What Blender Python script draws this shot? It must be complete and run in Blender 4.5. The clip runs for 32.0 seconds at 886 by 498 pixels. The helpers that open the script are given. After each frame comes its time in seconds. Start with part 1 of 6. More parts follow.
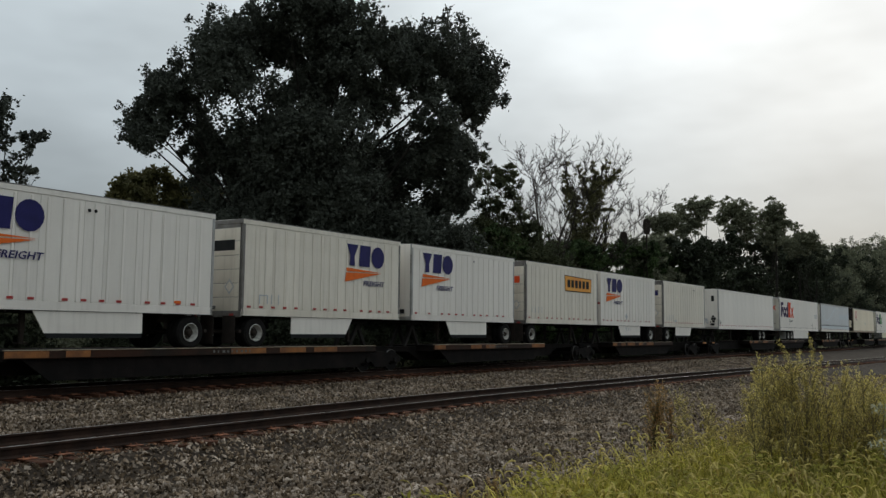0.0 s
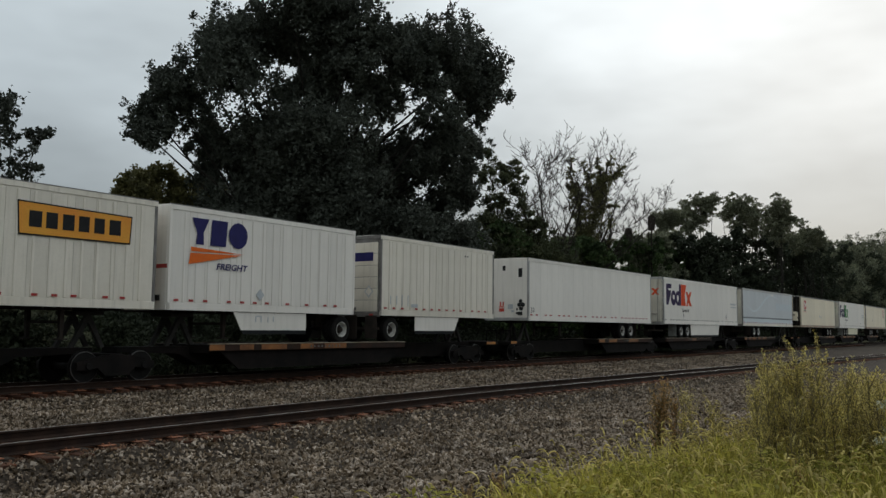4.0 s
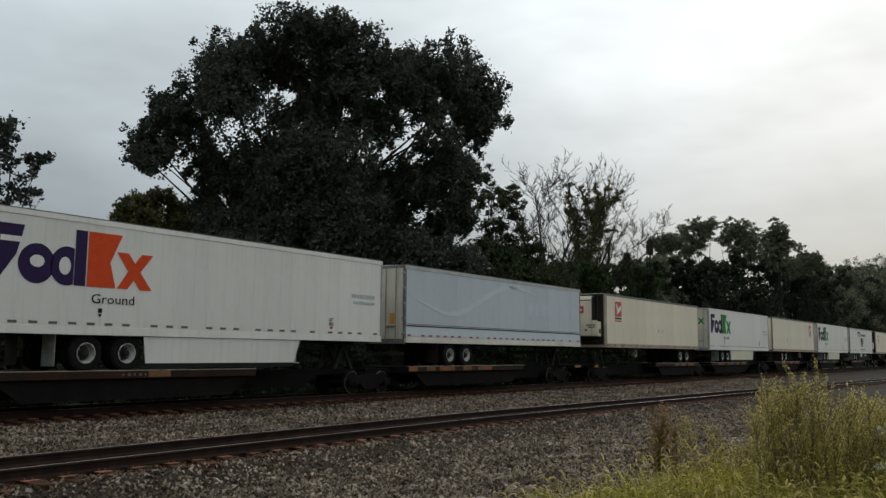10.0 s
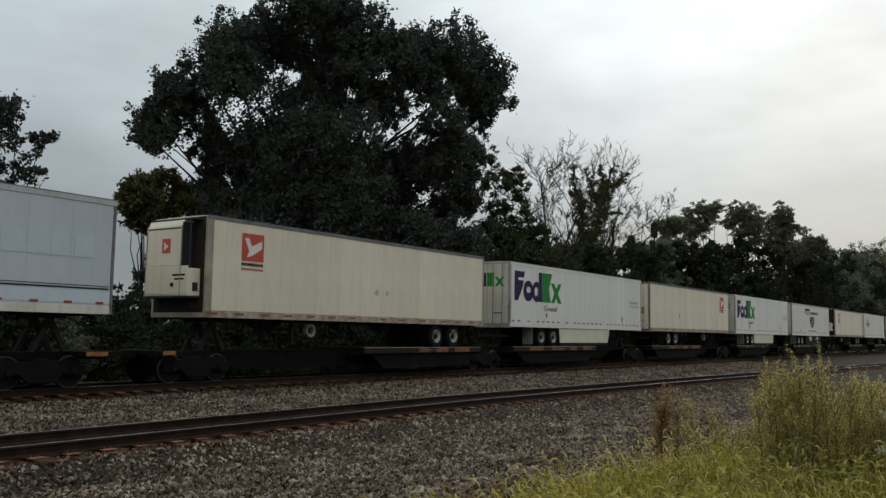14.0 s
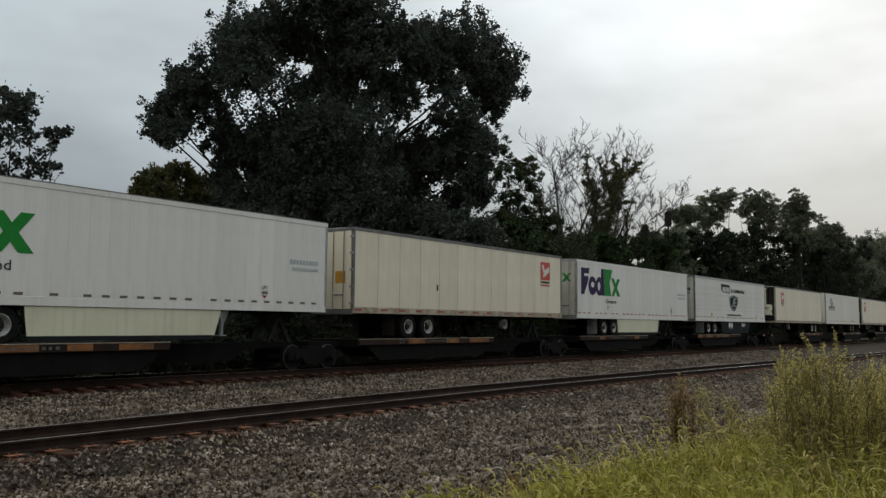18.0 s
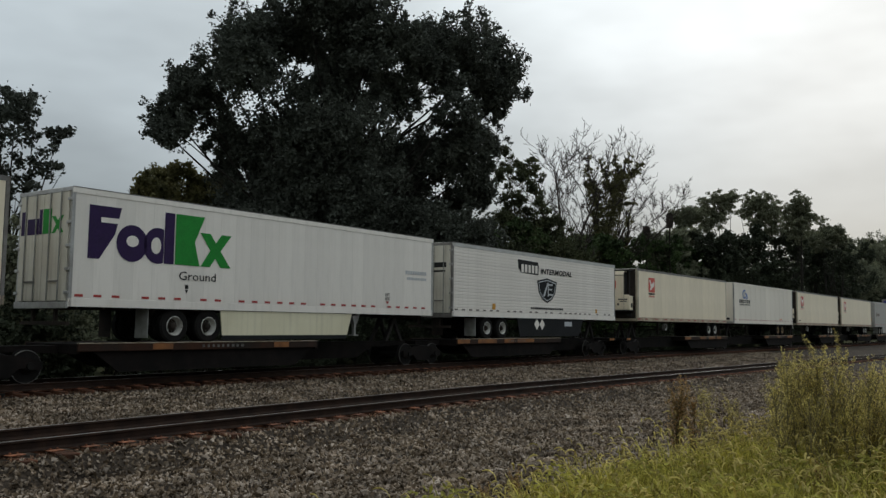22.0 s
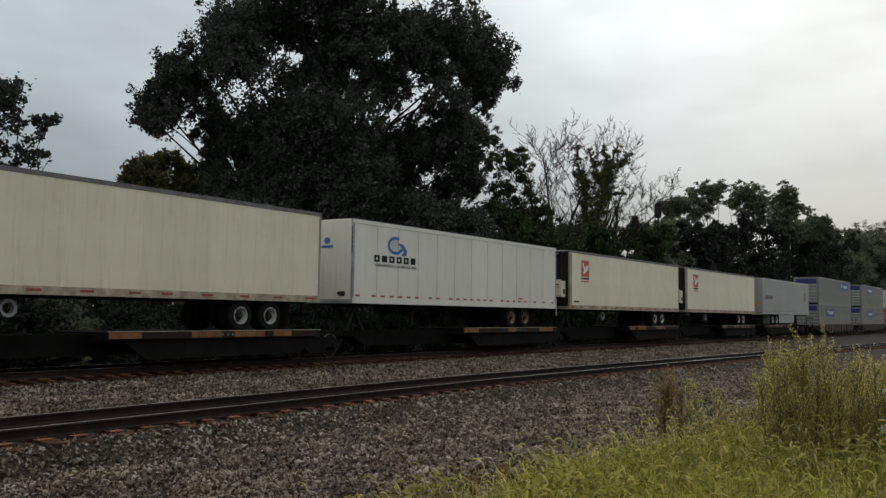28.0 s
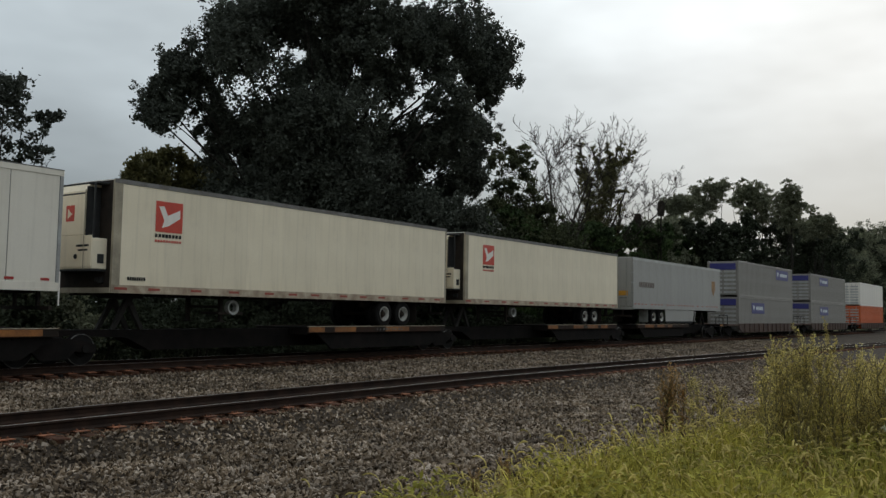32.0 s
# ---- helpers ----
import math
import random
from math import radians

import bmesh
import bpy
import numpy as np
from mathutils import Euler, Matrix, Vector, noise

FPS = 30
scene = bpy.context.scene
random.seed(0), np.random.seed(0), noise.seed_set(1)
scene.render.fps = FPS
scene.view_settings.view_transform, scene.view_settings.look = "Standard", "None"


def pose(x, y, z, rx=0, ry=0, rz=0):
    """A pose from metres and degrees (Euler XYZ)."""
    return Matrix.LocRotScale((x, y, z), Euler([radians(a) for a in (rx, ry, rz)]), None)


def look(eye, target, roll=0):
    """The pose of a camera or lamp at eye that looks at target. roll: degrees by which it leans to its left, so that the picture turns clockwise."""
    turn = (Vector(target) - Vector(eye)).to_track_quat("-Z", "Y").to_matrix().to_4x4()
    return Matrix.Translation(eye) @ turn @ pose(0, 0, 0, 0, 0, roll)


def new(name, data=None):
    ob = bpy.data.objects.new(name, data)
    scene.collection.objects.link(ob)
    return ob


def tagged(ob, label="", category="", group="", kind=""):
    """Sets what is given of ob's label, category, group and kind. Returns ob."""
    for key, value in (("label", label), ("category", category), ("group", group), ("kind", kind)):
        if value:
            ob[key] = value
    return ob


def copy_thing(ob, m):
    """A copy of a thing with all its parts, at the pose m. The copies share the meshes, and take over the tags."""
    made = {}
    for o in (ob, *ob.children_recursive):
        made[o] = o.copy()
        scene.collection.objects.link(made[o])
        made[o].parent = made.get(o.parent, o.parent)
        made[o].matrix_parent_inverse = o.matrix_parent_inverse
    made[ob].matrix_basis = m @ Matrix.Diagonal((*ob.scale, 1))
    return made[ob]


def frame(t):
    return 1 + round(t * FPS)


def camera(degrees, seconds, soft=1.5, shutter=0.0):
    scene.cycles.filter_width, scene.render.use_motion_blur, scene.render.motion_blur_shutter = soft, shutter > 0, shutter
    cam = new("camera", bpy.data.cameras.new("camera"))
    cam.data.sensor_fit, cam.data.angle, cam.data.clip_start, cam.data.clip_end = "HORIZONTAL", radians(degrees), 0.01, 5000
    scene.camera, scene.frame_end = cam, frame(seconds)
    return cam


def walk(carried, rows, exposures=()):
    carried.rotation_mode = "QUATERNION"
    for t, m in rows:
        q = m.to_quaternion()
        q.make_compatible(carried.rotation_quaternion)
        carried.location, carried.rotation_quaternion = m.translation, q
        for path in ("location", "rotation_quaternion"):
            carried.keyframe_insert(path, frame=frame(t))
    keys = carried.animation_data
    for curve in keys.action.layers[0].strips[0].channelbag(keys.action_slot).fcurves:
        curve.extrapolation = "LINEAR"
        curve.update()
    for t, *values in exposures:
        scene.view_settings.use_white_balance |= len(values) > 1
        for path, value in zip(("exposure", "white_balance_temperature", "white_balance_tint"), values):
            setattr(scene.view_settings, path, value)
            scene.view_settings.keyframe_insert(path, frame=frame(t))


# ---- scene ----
# The eye stands still on the verge; only its aim wavers in the hand.
EYE = (0.0, 0.0, 1.62)
cam = camera(54.36, 32.0, soft=1.45)
AIM = (
    (0, 95.424, -0.562, -56.927), (0.5, 95.197, -0.661, -56.831), (1, 95.005, -0.658, -56.769),
    (1.5, 94.955, -0.727, -56.737), (2, 95.12, -0.817, -56.752), (2.5, 95.086, -0.711, -56.635),
    (3, 94.91, -0.587, -56.43), (3.5, 94.972, -0.568, -56.548), (5.5, 95.993, -0.556, -56.586),
    (6, 96.089, -0.637, -56.613), (6.5, 96.112, -0.755, -56.601), (7, 96.273, -0.715, -56.607),
    (7.5, 96.346, -0.612, -56.581), (8, 96.509, -0.527, -56.646), (8.5, 96.72, -0.417, -56.81),
    (9, 96.938, -0.48, -57.019), (9.5, 96.963, -0.623, -56.914), (10, 96.815, -0.539, -56.712),
    (10.5, 96.622, -0.374, -56.734), (11, 96.613, -0.4, -56.607), (11.5, 96.423, -0.526, -56.504),
    (12, 96.225, -0.571, -56.6), (12.5, 96.24, -0.563, -56.632), (13, 96.133, -0.665, -56.558),
    (13.5, 95.877, -0.779, -56.499), (14, 95.583, -0.928, -56.485), (14.5, 95.39, -1.057, -56.421),
    (16.5, 95.171, -1.064, -56.105), (17, 95.038, -0.939, -55.96), (17.5, 94.977, -0.74, -55.798),
    (18, 94.965, -0.499, -55.563), (18.5, 94.913, -0.469, -55.502), (19, 94.811, -0.484, -55.529),
    (19.5, 94.807, -0.528, -55.521), (20, 94.634, -0.466, -55.471), (20.5, 94.556, -0.394, -55.41),
    (21, 94.606, -0.385, -55.386), (21.5, 94.858, -0.606, -55.533), (22, 95.029, -0.649, -55.489),
    (22.5, 95.062, -0.644, -55.349), (23, 95.113, -0.522, -55.447), (23.5, 95.112, -0.556, -55.602),
    (24, 95.061, -0.649, -55.73), (24.5, 94.941, -0.661, -55.781), (25, 94.85, -0.672, -55.908),
    (25.5, 94.763, -0.688, -55.988), (27.5, 94.4, -0.65, -56.144), (28, 94.332, -0.708, -56.229),
    (28.5, 94.206, -0.8, -56.222), (29, 94.069, -0.894, -56.18), (29.5, 94.064, -1.005, -56.169),
    (30, 94.102, -1.167, -56.235), (30.5, 94.053, -1.201, -56.245), (31, 94.025, -1.078, -56.173),
    (31.5, 94.046, -0.932, -56.111), (32, 94.156, -0.912, -56.066),
)
walk(cam, [(t, pose(*EYE, a, b, c)) for t, a, b, c in AIM], exposures=((0, 0.0), (32, 0.0)))

# ---- light: overcast, the sun behind cloud low along the line ----
SUN_AZ, SUN_EL = radians(83), radians(20)
SUN_DIR = Vector((math.sin(SUN_AZ) * math.cos(SUN_EL), math.cos(SUN_AZ) * math.cos(SUN_EL), math.sin(SUN_EL)))


def make_world():
    w = bpy.data.worlds.new("overcast_sky")
    scene.world = w
    w.use_nodes = True
    n, l = w.node_tree.nodes, w.node_tree.links
    n.clear()
    out, bg = n.new("ShaderNodeOutputWorld"), n.new("ShaderNodeBackground")
    l.new(bg.outputs[0], out.inputs[0])
    tc = n.new("ShaderNodeTexCoord")
    sky = n.new("ShaderNodeTexSky")
    sky.sky_type, sky.sun_disc = "NISHITA", False
    sky.sun_elevation, sky.sun_rotation = SUN_EL, SUN_AZ
    thin = n.new("ShaderNodeVectorMath")
    thin.operation = "SCALE"
    thin.inputs["Scale"].default_value = 0.006
    l.new(sky.outputs[0], thin.inputs[0])
    # cloud deck: brighter towards the hidden sun
    dot = n.new("ShaderNodeVectorMath")
    dot.operation = "DOT_PRODUCT"
    dot.inputs[1].default_value = SUN_DIR
    l.new(tc.outputs["Generated"], dot.inputs[0])
    ramp = n.new("ShaderNodeValToRGB")
    e = ramp.color_ramp.elements
    e[0].position, e[0].color = 0.0, (0.517, 0.575, 0.595, 1)
    e[1].position, e[1].color = 1.0, (0.92, 0.965, 0.98, 1)
    for p, c in ((0.45, (0.502, 0.57, 0.61, 1)), (0.7, (0.569, 0.635, 0.668, 1)), (0.9, (0.702, 0.765, 0.785, 1))):
        ramp.color_ramp.elements.new(p).color = c
    l.new(dot.outputs["Value"], ramp.inputs[0])
    mp = n.new("ShaderNodeMapping")
    mp.inputs["Scale"].default_value = (1.0, 1.0, 2.6)
    l.new(tc.outputs["Generated"], mp.inputs[0])
    nz = n.new("ShaderNodeTexNoise")
    nz.inputs["Scale"].default_value, nz.inputs["Detail"].default_value, nz.inputs["Roughness"].default_value = 2.8, 4.0, 0.5
    l.new(mp.outputs[0], nz.inputs["Vector"])
    mr = n.new("ShaderNodeMapRange")
    mr.inputs["From Min"].default_value, mr.inputs["From Max"].default_value = 0.3, 0.7
    mr.inputs["To Min"].default_value, mr.inputs["To Max"].default_value = 0.74, 1.20
    l.new(nz.outputs[0], mr.inputs[0])
    # an overcast sky is about three times as bright overhead as at the horizon
    sep = n.new("ShaderNodeSeparateXYZ")
    l.new(tc.outputs["Generated"], sep.inputs[0])
    up = n.new("ShaderNodeMapRange")
    up.inputs["From Min"].default_value, up.inputs["From Max"].default_value = 0.10, 0.25
    up.inputs["To Min"].default_value, up.inputs["To Max"].default_value = 0.47, 0.985
    l.new(sep.outputs["Z"], up.inputs[0])
    top = n.new("ShaderNodeMapRange")
    top.inputs["From Min"].default_value, top.inputs["To Max"].default_value = 0.34, 0.97
    l.new(sep.outputs["Z"], top.inputs[0])
    whole = n.new("ShaderNodeMath")
    whole.operation = "ADD"
    l.new(up.outputs[0], whole.inputs[0])
    l.new(top.outputs[0], whole.inputs[1])
    both = n.new("ShaderNodeMath")
    both.operation = "MULTIPLY"
    l.new(whole.outputs[0], both.inputs[0])
    l.new(mr.outputs[0], both.inputs[1])
    mul = n.new("ShaderNodeVectorMath")
    mul.operation = "SCALE"
    l.new(ramp.outputs[0], mul.inputs[0])
    l.new(both.outputs[0], mul.inputs["Scale"])
    add = n.new("ShaderNodeVectorMath")
    add.operation = "ADD"
    l.new(mul.outputs[0], add.inputs[0])
    l.new(thin.outputs[0], add.inputs[1])
    l.new(add.outputs[0], bg.inputs[0])
    bg.inputs[1].default_value = 0.985


make_world()
sun = new("sun", bpy.data.lights.new("sun", "SUN"))
sun.data.energy, sun.data.angle, sun.data.color = 0.6, radians(35), (1.0, 0.94, 0.84)
sun.matrix_world = look(SUN_DIR * 50, (0, 0, 0))

# ---- materials ----
MATS = {}


def surface(name, a, b=None, rough=0.6, metal=0.0, scale=1.5, fine=40.0, bump=0.15, streak=0.0, streak_col=(0.12, 0.09, 0.06),
            grime=0.0, vary=0.0, island=False, coords="Object", spec=0.4, speck=0.35):
    """Two colours mixed by a broad and a fine noise, optional rain streaks, blotches and per-piece variation."""
    if name in MATS:
        return MATS[name]
    b = b or tuple(x * 0.8 for x in a)
    m = bpy.data.materials.new(name)
    m.use_nodes = True
    n, l = m.node_tree.nodes, m.node_tree.links
    p = n["Principled BSDF"]
    p.inputs["Metallic"].default_value, p.inputs["Specular IOR Level"].default_value = metal, spec
    tc = n.new("ShaderNodeTexCoord")

    def noise_at(sc, detail, stretch=None):
        q = n.new("ShaderNodeTexNoise")
        q.inputs["Scale"].default_value, q.inputs["Detail"].default_value = sc, detail
        src = tc.outputs[coords]
        if stretch:
            mp = n.new("ShaderNodeMapping")
            mp.inputs["Scale"].default_value = stretch
            l.new(src, mp.inputs[0])
            src = mp.outputs[0]
        l.new(src, q.inputs["Vector"])
        return q.outputs[0]

    def mix(fac, x, y):
        q = n.new("ShaderNodeMix")
        q.data_type = "RGBA"
        if isinstance(fac, float):
            q.inputs[0].default_value = fac
        else:
            l.new(fac, q.inputs[0])
        for s, v in ((q.inputs[6], x), (q.inputs[7], y)):
            if isinstance(v, tuple):
                s.default_value = (*v, 1)
            else:
                l.new(v, s)
        return q.outputs[2]

    def ranged(v, lo, hi, to=1.0):
        q = n.new("ShaderNodeMapRange")
        q.inputs["From Min"].default_value, q.inputs["From Max"].default_value, q.inputs["To Max"].default_value = lo, hi, to
        l.new(v, q.inputs[0])
        return q.outputs[0]

    big, small = noise_at(scale, 4), noise_at(fine, 3)
    col = mix(ranged(big, 0.35, 0.65), a, b)
    col = mix(ranged(small, 0.4, 0.75, speck), col, tuple(x * 0.6 for x in b))
    if streak:
        col = mix(ranged(noise_at(1.0, 5, (7.0, 7.0, 0.35)), 0.5, 0.78, streak), col, streak_col)
    if grime:
        col = mix(ranged(noise_at(0.7, 6), 0.55, 0.75, grime), col, streak_col)
    if vary or island:
        r = n.new("ShaderNodeNewGeometry").outputs["Random Per Island"] if island else n.new("ShaderNodeObjectInfo").outputs["Random"]
        hsv = n.new("ShaderNodeHueSaturation")
        l.new(ranged(r, 0, 1), hsv.inputs["Value"])
        mv = hsv.inputs["Value"].links[0].from_node
        mv.inputs["To Min"].default_value, mv.inputs["To Max"].default_value = 1 - vary, 1 + vary
        if island and vary > 0.8:  # pale pieces are greyer, dark ones browner
            l.new(ranged(r, 0, 1), hsv.inputs["Saturation"])
            ms = hsv.inputs["Saturation"].links[0].from_node
            ms.inputs["To Min"].default_value, ms.inputs["To Max"].default_value = 1.45, 0.75
        l.new(col, hsv.inputs["Color"])
        col = hsv.outputs[0]
    l.new(col, p.inputs["Base Color"])
    l.new(ranged(small, 0.2, 0.8), p.inputs["Roughness"])
    mv = p.inputs["Roughness"].links[0].from_node
    mv.inputs["To Min"].default_value, mv.inputs["To Max"].default_value = max(0.05, rough - 0.12), min(1, rough + 0.12)
    if bump:
        bm_ = n.new("ShaderNodeBump")
        bm_.inputs["Strength"].default_value, bm_.inputs["Distance"].default_value = bump, 0.02
        l.new(small, bm_.inputs["Height"])
        l.new(bm_.outputs[0], p.inputs["Normal"])
    MATS[name] = m
    return m


def leafy(name, a, b, vary=0.35, through_=0.3):
    """Foliage: two greens by noise, each leaf a little different, and some light passing through."""
    m = surface(name, a, b, rough=0.7, scale=0.5, fine=9, bump=0, island=True, vary=vary, spec=0.12)
    n, l = m.node_tree.nodes, m.node_tree.links
    p = n["Principled BSDF"]
    tr, mx = n.new("ShaderNodeBsdfTranslucent"), n.new("ShaderNodeMixShader")
    l.new(p.inputs["Base Color"].links[0].from_socket, tr.inputs[0])
    mx.inputs[0].default_value = through_
    l.new(p.outputs[0], mx.inputs[1])
    l.new(tr.outputs[0], mx.inputs[2])
    l.new(mx.outputs[0], n["Material Output"].inputs[0])
    return m


WHITE = surface("white_trailer_paint", (0.765, 0.715, 0.655), (0.70, 0.652, 0.592), 0.4, speck=0.07, scale=0.6, fine=25, bump=0.03, streak=0.16, grime=0.10, vary=0.05)
DIRTY = surface("weathered_white_paint", (0.735, 0.675, 0.585), (0.64, 0.58, 0.485), 0.45, speck=0.12, scale=0.6, fine=25, bump=0.04, streak=0.25, grime=0.22, vary=0.06)
CREAM = surface("cream_trailer_paint", (0.79, 0.69, 0.525), (0.72, 0.62, 0.46), 0.42, speck=0.08, scale=0.5, fine=25, bump=0.03, streak=0.18, grime=0.12, vary=0.05)
PALE = surface("pale_blue_trailer_paint", (0.525, 0.545, 0.565), (0.475, 0.495, 0.515), 0.4, speck=0.08, scale=0.6, fine=25, bump=0.03, streak=0.10, grime=0.08, vary=0.05)
GREY = surface("grey_trailer_paint", (0.325, 0.315, 0.295), (0.28, 0.272, 0.255), 0.45, speck=0.1, scale=0.6, fine=25, bump=0.03, streak=0.2, grime=0.15, vary=0.03)
WARM = surface("warm_white_trailer_paint", (0.75, 0.69, 0.60), (0.69, 0.63, 0.54), 0.42, speck=0.07, scale=0.6, fine=25, bump=0.03, streak=0.14, grime=0.10, vary=0.05)
YELLOWED = surface("yellowed_skirt_panel", (0.70, 0.65, 0.475), (0.62, 0.57, 0.40), 0.5, speck=0.1, scale=0.6, fine=25, bump=0.03, streak=0.2, grime=0.15)
DOORDIRT = surface("grimy_door_paint", (0.58, 0.55, 0.475), (0.46, 0.425, 0.35), 0.5, speck=0.15, scale=0.9, fine=25, bump=0.05, streak=0.4, grime=0.3)
DIRTYRAIL = surface("grimy_bottom_rail", (0.50, 0.41, 0.30), (0.28, 0.20, 0.14), 0.6, scale=3, fine=30, bump=0.1, streak=0.3)
STEEL = surface("galvanised_steel", (0.42, 0.42, 0.41), (0.30, 0.29, 0.28), 0.45, 0.6, scale=2, fine=30, bump=0.05, streak=0.25)
ALU = surface("bare_aluminium_rail", (0.50, 0.50, 0.49), (0.40, 0.40, 0.38), 0.42, 0.5, scale=2, fine=30, bump=0.04, streak=0.2)
# Dirty post grey; also colours the strip that draws the roof edge's shade.
DARKPOST = surface("dirty_post_and_shade", (0.20, 0.19, 0.18), (0.13, 0.12, 0.11), 0.6, 0.2, scale=3, fine=30, bump=0.1, streak=0.3)
BEIGEPOST = surface("weathered_beige_post", (0.42, 0.36, 0.26), (0.27, 0.23, 0.17), 0.55, scale=2, fine=30, bump=0.08, streak=0.3)
FLAPGREY = surface("pale_grey_mud_flap", (0.30, 0.30, 0.28), (0.20, 0.20, 0.18), 0.6, scale=3, fine=30, bump=0.1, streak=0.3)
# Pale tone puts the light on the deck's top edge into the colour.
LIP = surface("lit_edge_deck_lip", (0.52, 0.46, 0.37), (0.30, 0.22, 0.14), 0.5, 0.3, scale=3, fine=30, bump=0.1)
BLACK = surface("black_underframe", (0.021, 0.0175, 0.0155), (0.036, 0.028, 0.023), 0.85, 0.0, scale=3, fine=25, bump=0.2, spec=0.1)
RUBBER = surface("tyre_rubber", (0.0085, 0.0082, 0.008), (0.014, 0.013, 0.012), 0.9, scale=6, fine=50, bump=0.2, spec=0.08)
RIM = surface("painted_wheel_rim", (0.66, 0.65, 0.61), (0.42, 0.40, 0.36), 0.45, 0.1, scale=7, fine=30, bump=0.1, grime=0.3)
RUSTYRIM = surface("rusty_wheel_rim", (0.40, 0.30, 0.16), (0.22, 0.13, 0.06), 0.6, 0.2, scale=7, fine=30, bump=0.1)
HITCH = surface("grimy_hitch_steel", (0.036, 0.032, 0.029), (0.02, 0.018, 0.016), 0.75, 0.1, scale=3, fine=25, bump=0.15, spec=0.2)
FERN = leafy("broad_verge_leaf", (0.36, 0.325, 0.062), (0.235, 0.22, 0.046), 0.5, 0.4)
CARPAINT = surface("weathered_spine_car_paint", (0.046, 0.018, 0.0095), (0.017, 0.012, 0.009), 0.7, 0.1, scale=1.1, fine=25, bump=0.15, grime=0.5, streak_col=(0.02, 0.016, 0.014), spec=0.15)
CARYELLOW = surface("faded_yellow_car_paint", (0.30, 0.115, 0.026), (0.15, 0.055, 0.016), 0.65, 0.1, scale=2, fine=25, bump=0.15, grime=0.4, streak_col=(0.03, 0.02, 0.015))
# Darker than black paint: shade under the trailers is put into the colour.
CARBLACK = surface("shaded_black_steel", (0.0065, 0.006, 0.0055), (0.013, 0.010, 0.009), 0.85, 0.0, scale=2, fine=20, bump=0.2, spec=0.08)
WHEELSTEEL = surface("worn_wheel_steel", (0.012, 0.011, 0.010), (0.008, 0.007, 0.007), 0.8, 0.0, scale=4, fine=30, bump=0.1, spec=0.1)
TREAD = surface("polished_wheel_tread", (0.24, 0.23, 0.22), (0.12, 0.11, 0.10), 0.4, 0.8, scale=4, fine=30, bump=0.05)
DIMTAPE = surface("grimy_red_tape", (0.36, 0.055, 0.036), (0.20, 0.05, 0.034), 0.55, scale=6, fine=40, bump=0.03)
FAINTINK = surface("ghosted_lettering_film", (0.545, 0.60, 0.635), (0.52, 0.575, 0.61), 0.45, scale=3, fine=30, bump=0.02)
REDTAPE = surface("red_reflective_tape", (0.42, 0.035, 0.03), (0.28, 0.03, 0.025), 0.4, scale=6, fine=40, bump=0.03)
GREYTAPE = surface("dirty_dark_tape", (0.10, 0.08, 0.07), (0.16, 0.12, 0.10), 0.5, scale=6, fine=40, bump=0.03)
AMBER = surface("amber_decal", (0.62, 0.30, 0.03), (0.5, 0.24, 0.03), 0.45, scale=5, fine=40, bump=0.02)
NAVY = surface("navy_lettering_film", (0.016, 0.015, 0.10), (0.013, 0.012, 0.08), 0.6, spec=0.2, scale=3, fine=30, bump=0.02)
PURPLE = surface("purple_lettering_film", (0.026, 0.010, 0.062), (0.022, 0.009, 0.05), 0.6, spec=0.2, scale=3, fine=30, bump=0.02)
ORANGE = surface("orange_lettering_film", (0.75, 0.15, 0.02), (0.65, 0.125, 0.02), 0.6, spec=0.15, scale=3, fine=30, bump=0.02)
REDORANGE = surface("red_orange_lettering_film", (0.70, 0.075, 0.015), (0.62, 0.065, 0.015), 0.6, spec=0.15, scale=3, fine=30, bump=0.02)
GREEN = surface("green_lettering_film", (0.018, 0.24, 0.035), (0.018, 0.20, 0.032), 0.6, spec=0.15, scale=3, fine=30, bump=0.02)
INK = surface("black_lettering_film", (0.013, 0.013, 0.014), (0.02, 0.02, 0.02), 0.7, scale=3, fine=30, bump=0.02, spec=0.15)
STENCIL = surface("worn_white_stencil", (0.15, 0.145, 0.135), (0.06, 0.055, 0.05), 0.7, scale=9, fine=40, bump=0.02)
GREYINK = surface("faded_grey_lettering", (0.40, 0.42, 0.44), (0.46, 0.47, 0.48), 0.5, scale=3, fine=30, bump=0.02)
PALEINK = surface("pale_lettering_film", (0.60, 0.645, 0.67), (0.56, 0.61, 0.64), 0.45, scale=3, fine=30, bump=0.02)
REDLOGO = surface("red_logo_film", (0.58, 0.07, 0.042), (0.50, 0.06, 0.038), 0.45, scale=3, fine=30, bump=0.02)
BLUELOGO = surface("blue_logo_film", (0.04, 0.14, 0.42), (0.035, 0.12, 0.36), 0.45, scale=3, fine=30, bump=0.02)
SIGNYEL = surface("yellow_plaque_film", (0.72, 0.33, 0.03), (0.68, 0.24, 0.02), 0.45, scale=0.9, fine=30, bump=0.02)
GOLD = surface("gold_shield_film", (0.30, 0.15, 0.04), (0.2, 0.10, 0.03), 0.45, scale=3, fine=30, bump=0.02)
MIDBLUE = surface("violet_blue_panel_film", (0.045, 0.045, 0.19), (0.038, 0.038, 0.16), 0.45, scale=3, fine=30, bump=0.02)
CONT_GREY = surface("grey_container_paint", (0.27, 0.25, 0.228), (0.22, 0.203, 0.185), 0.5, 0.0, scale=0.8, fine=25, bump=0.05, streak=0.3, grime=0.2)
CONT_ORANGE = surface("orange_container_paint", (0.56, 0.115, 0.03), (0.45, 0.09, 0.026), 0.5, scale=0.8, fine=25, bump=0.05, streak=0.25)
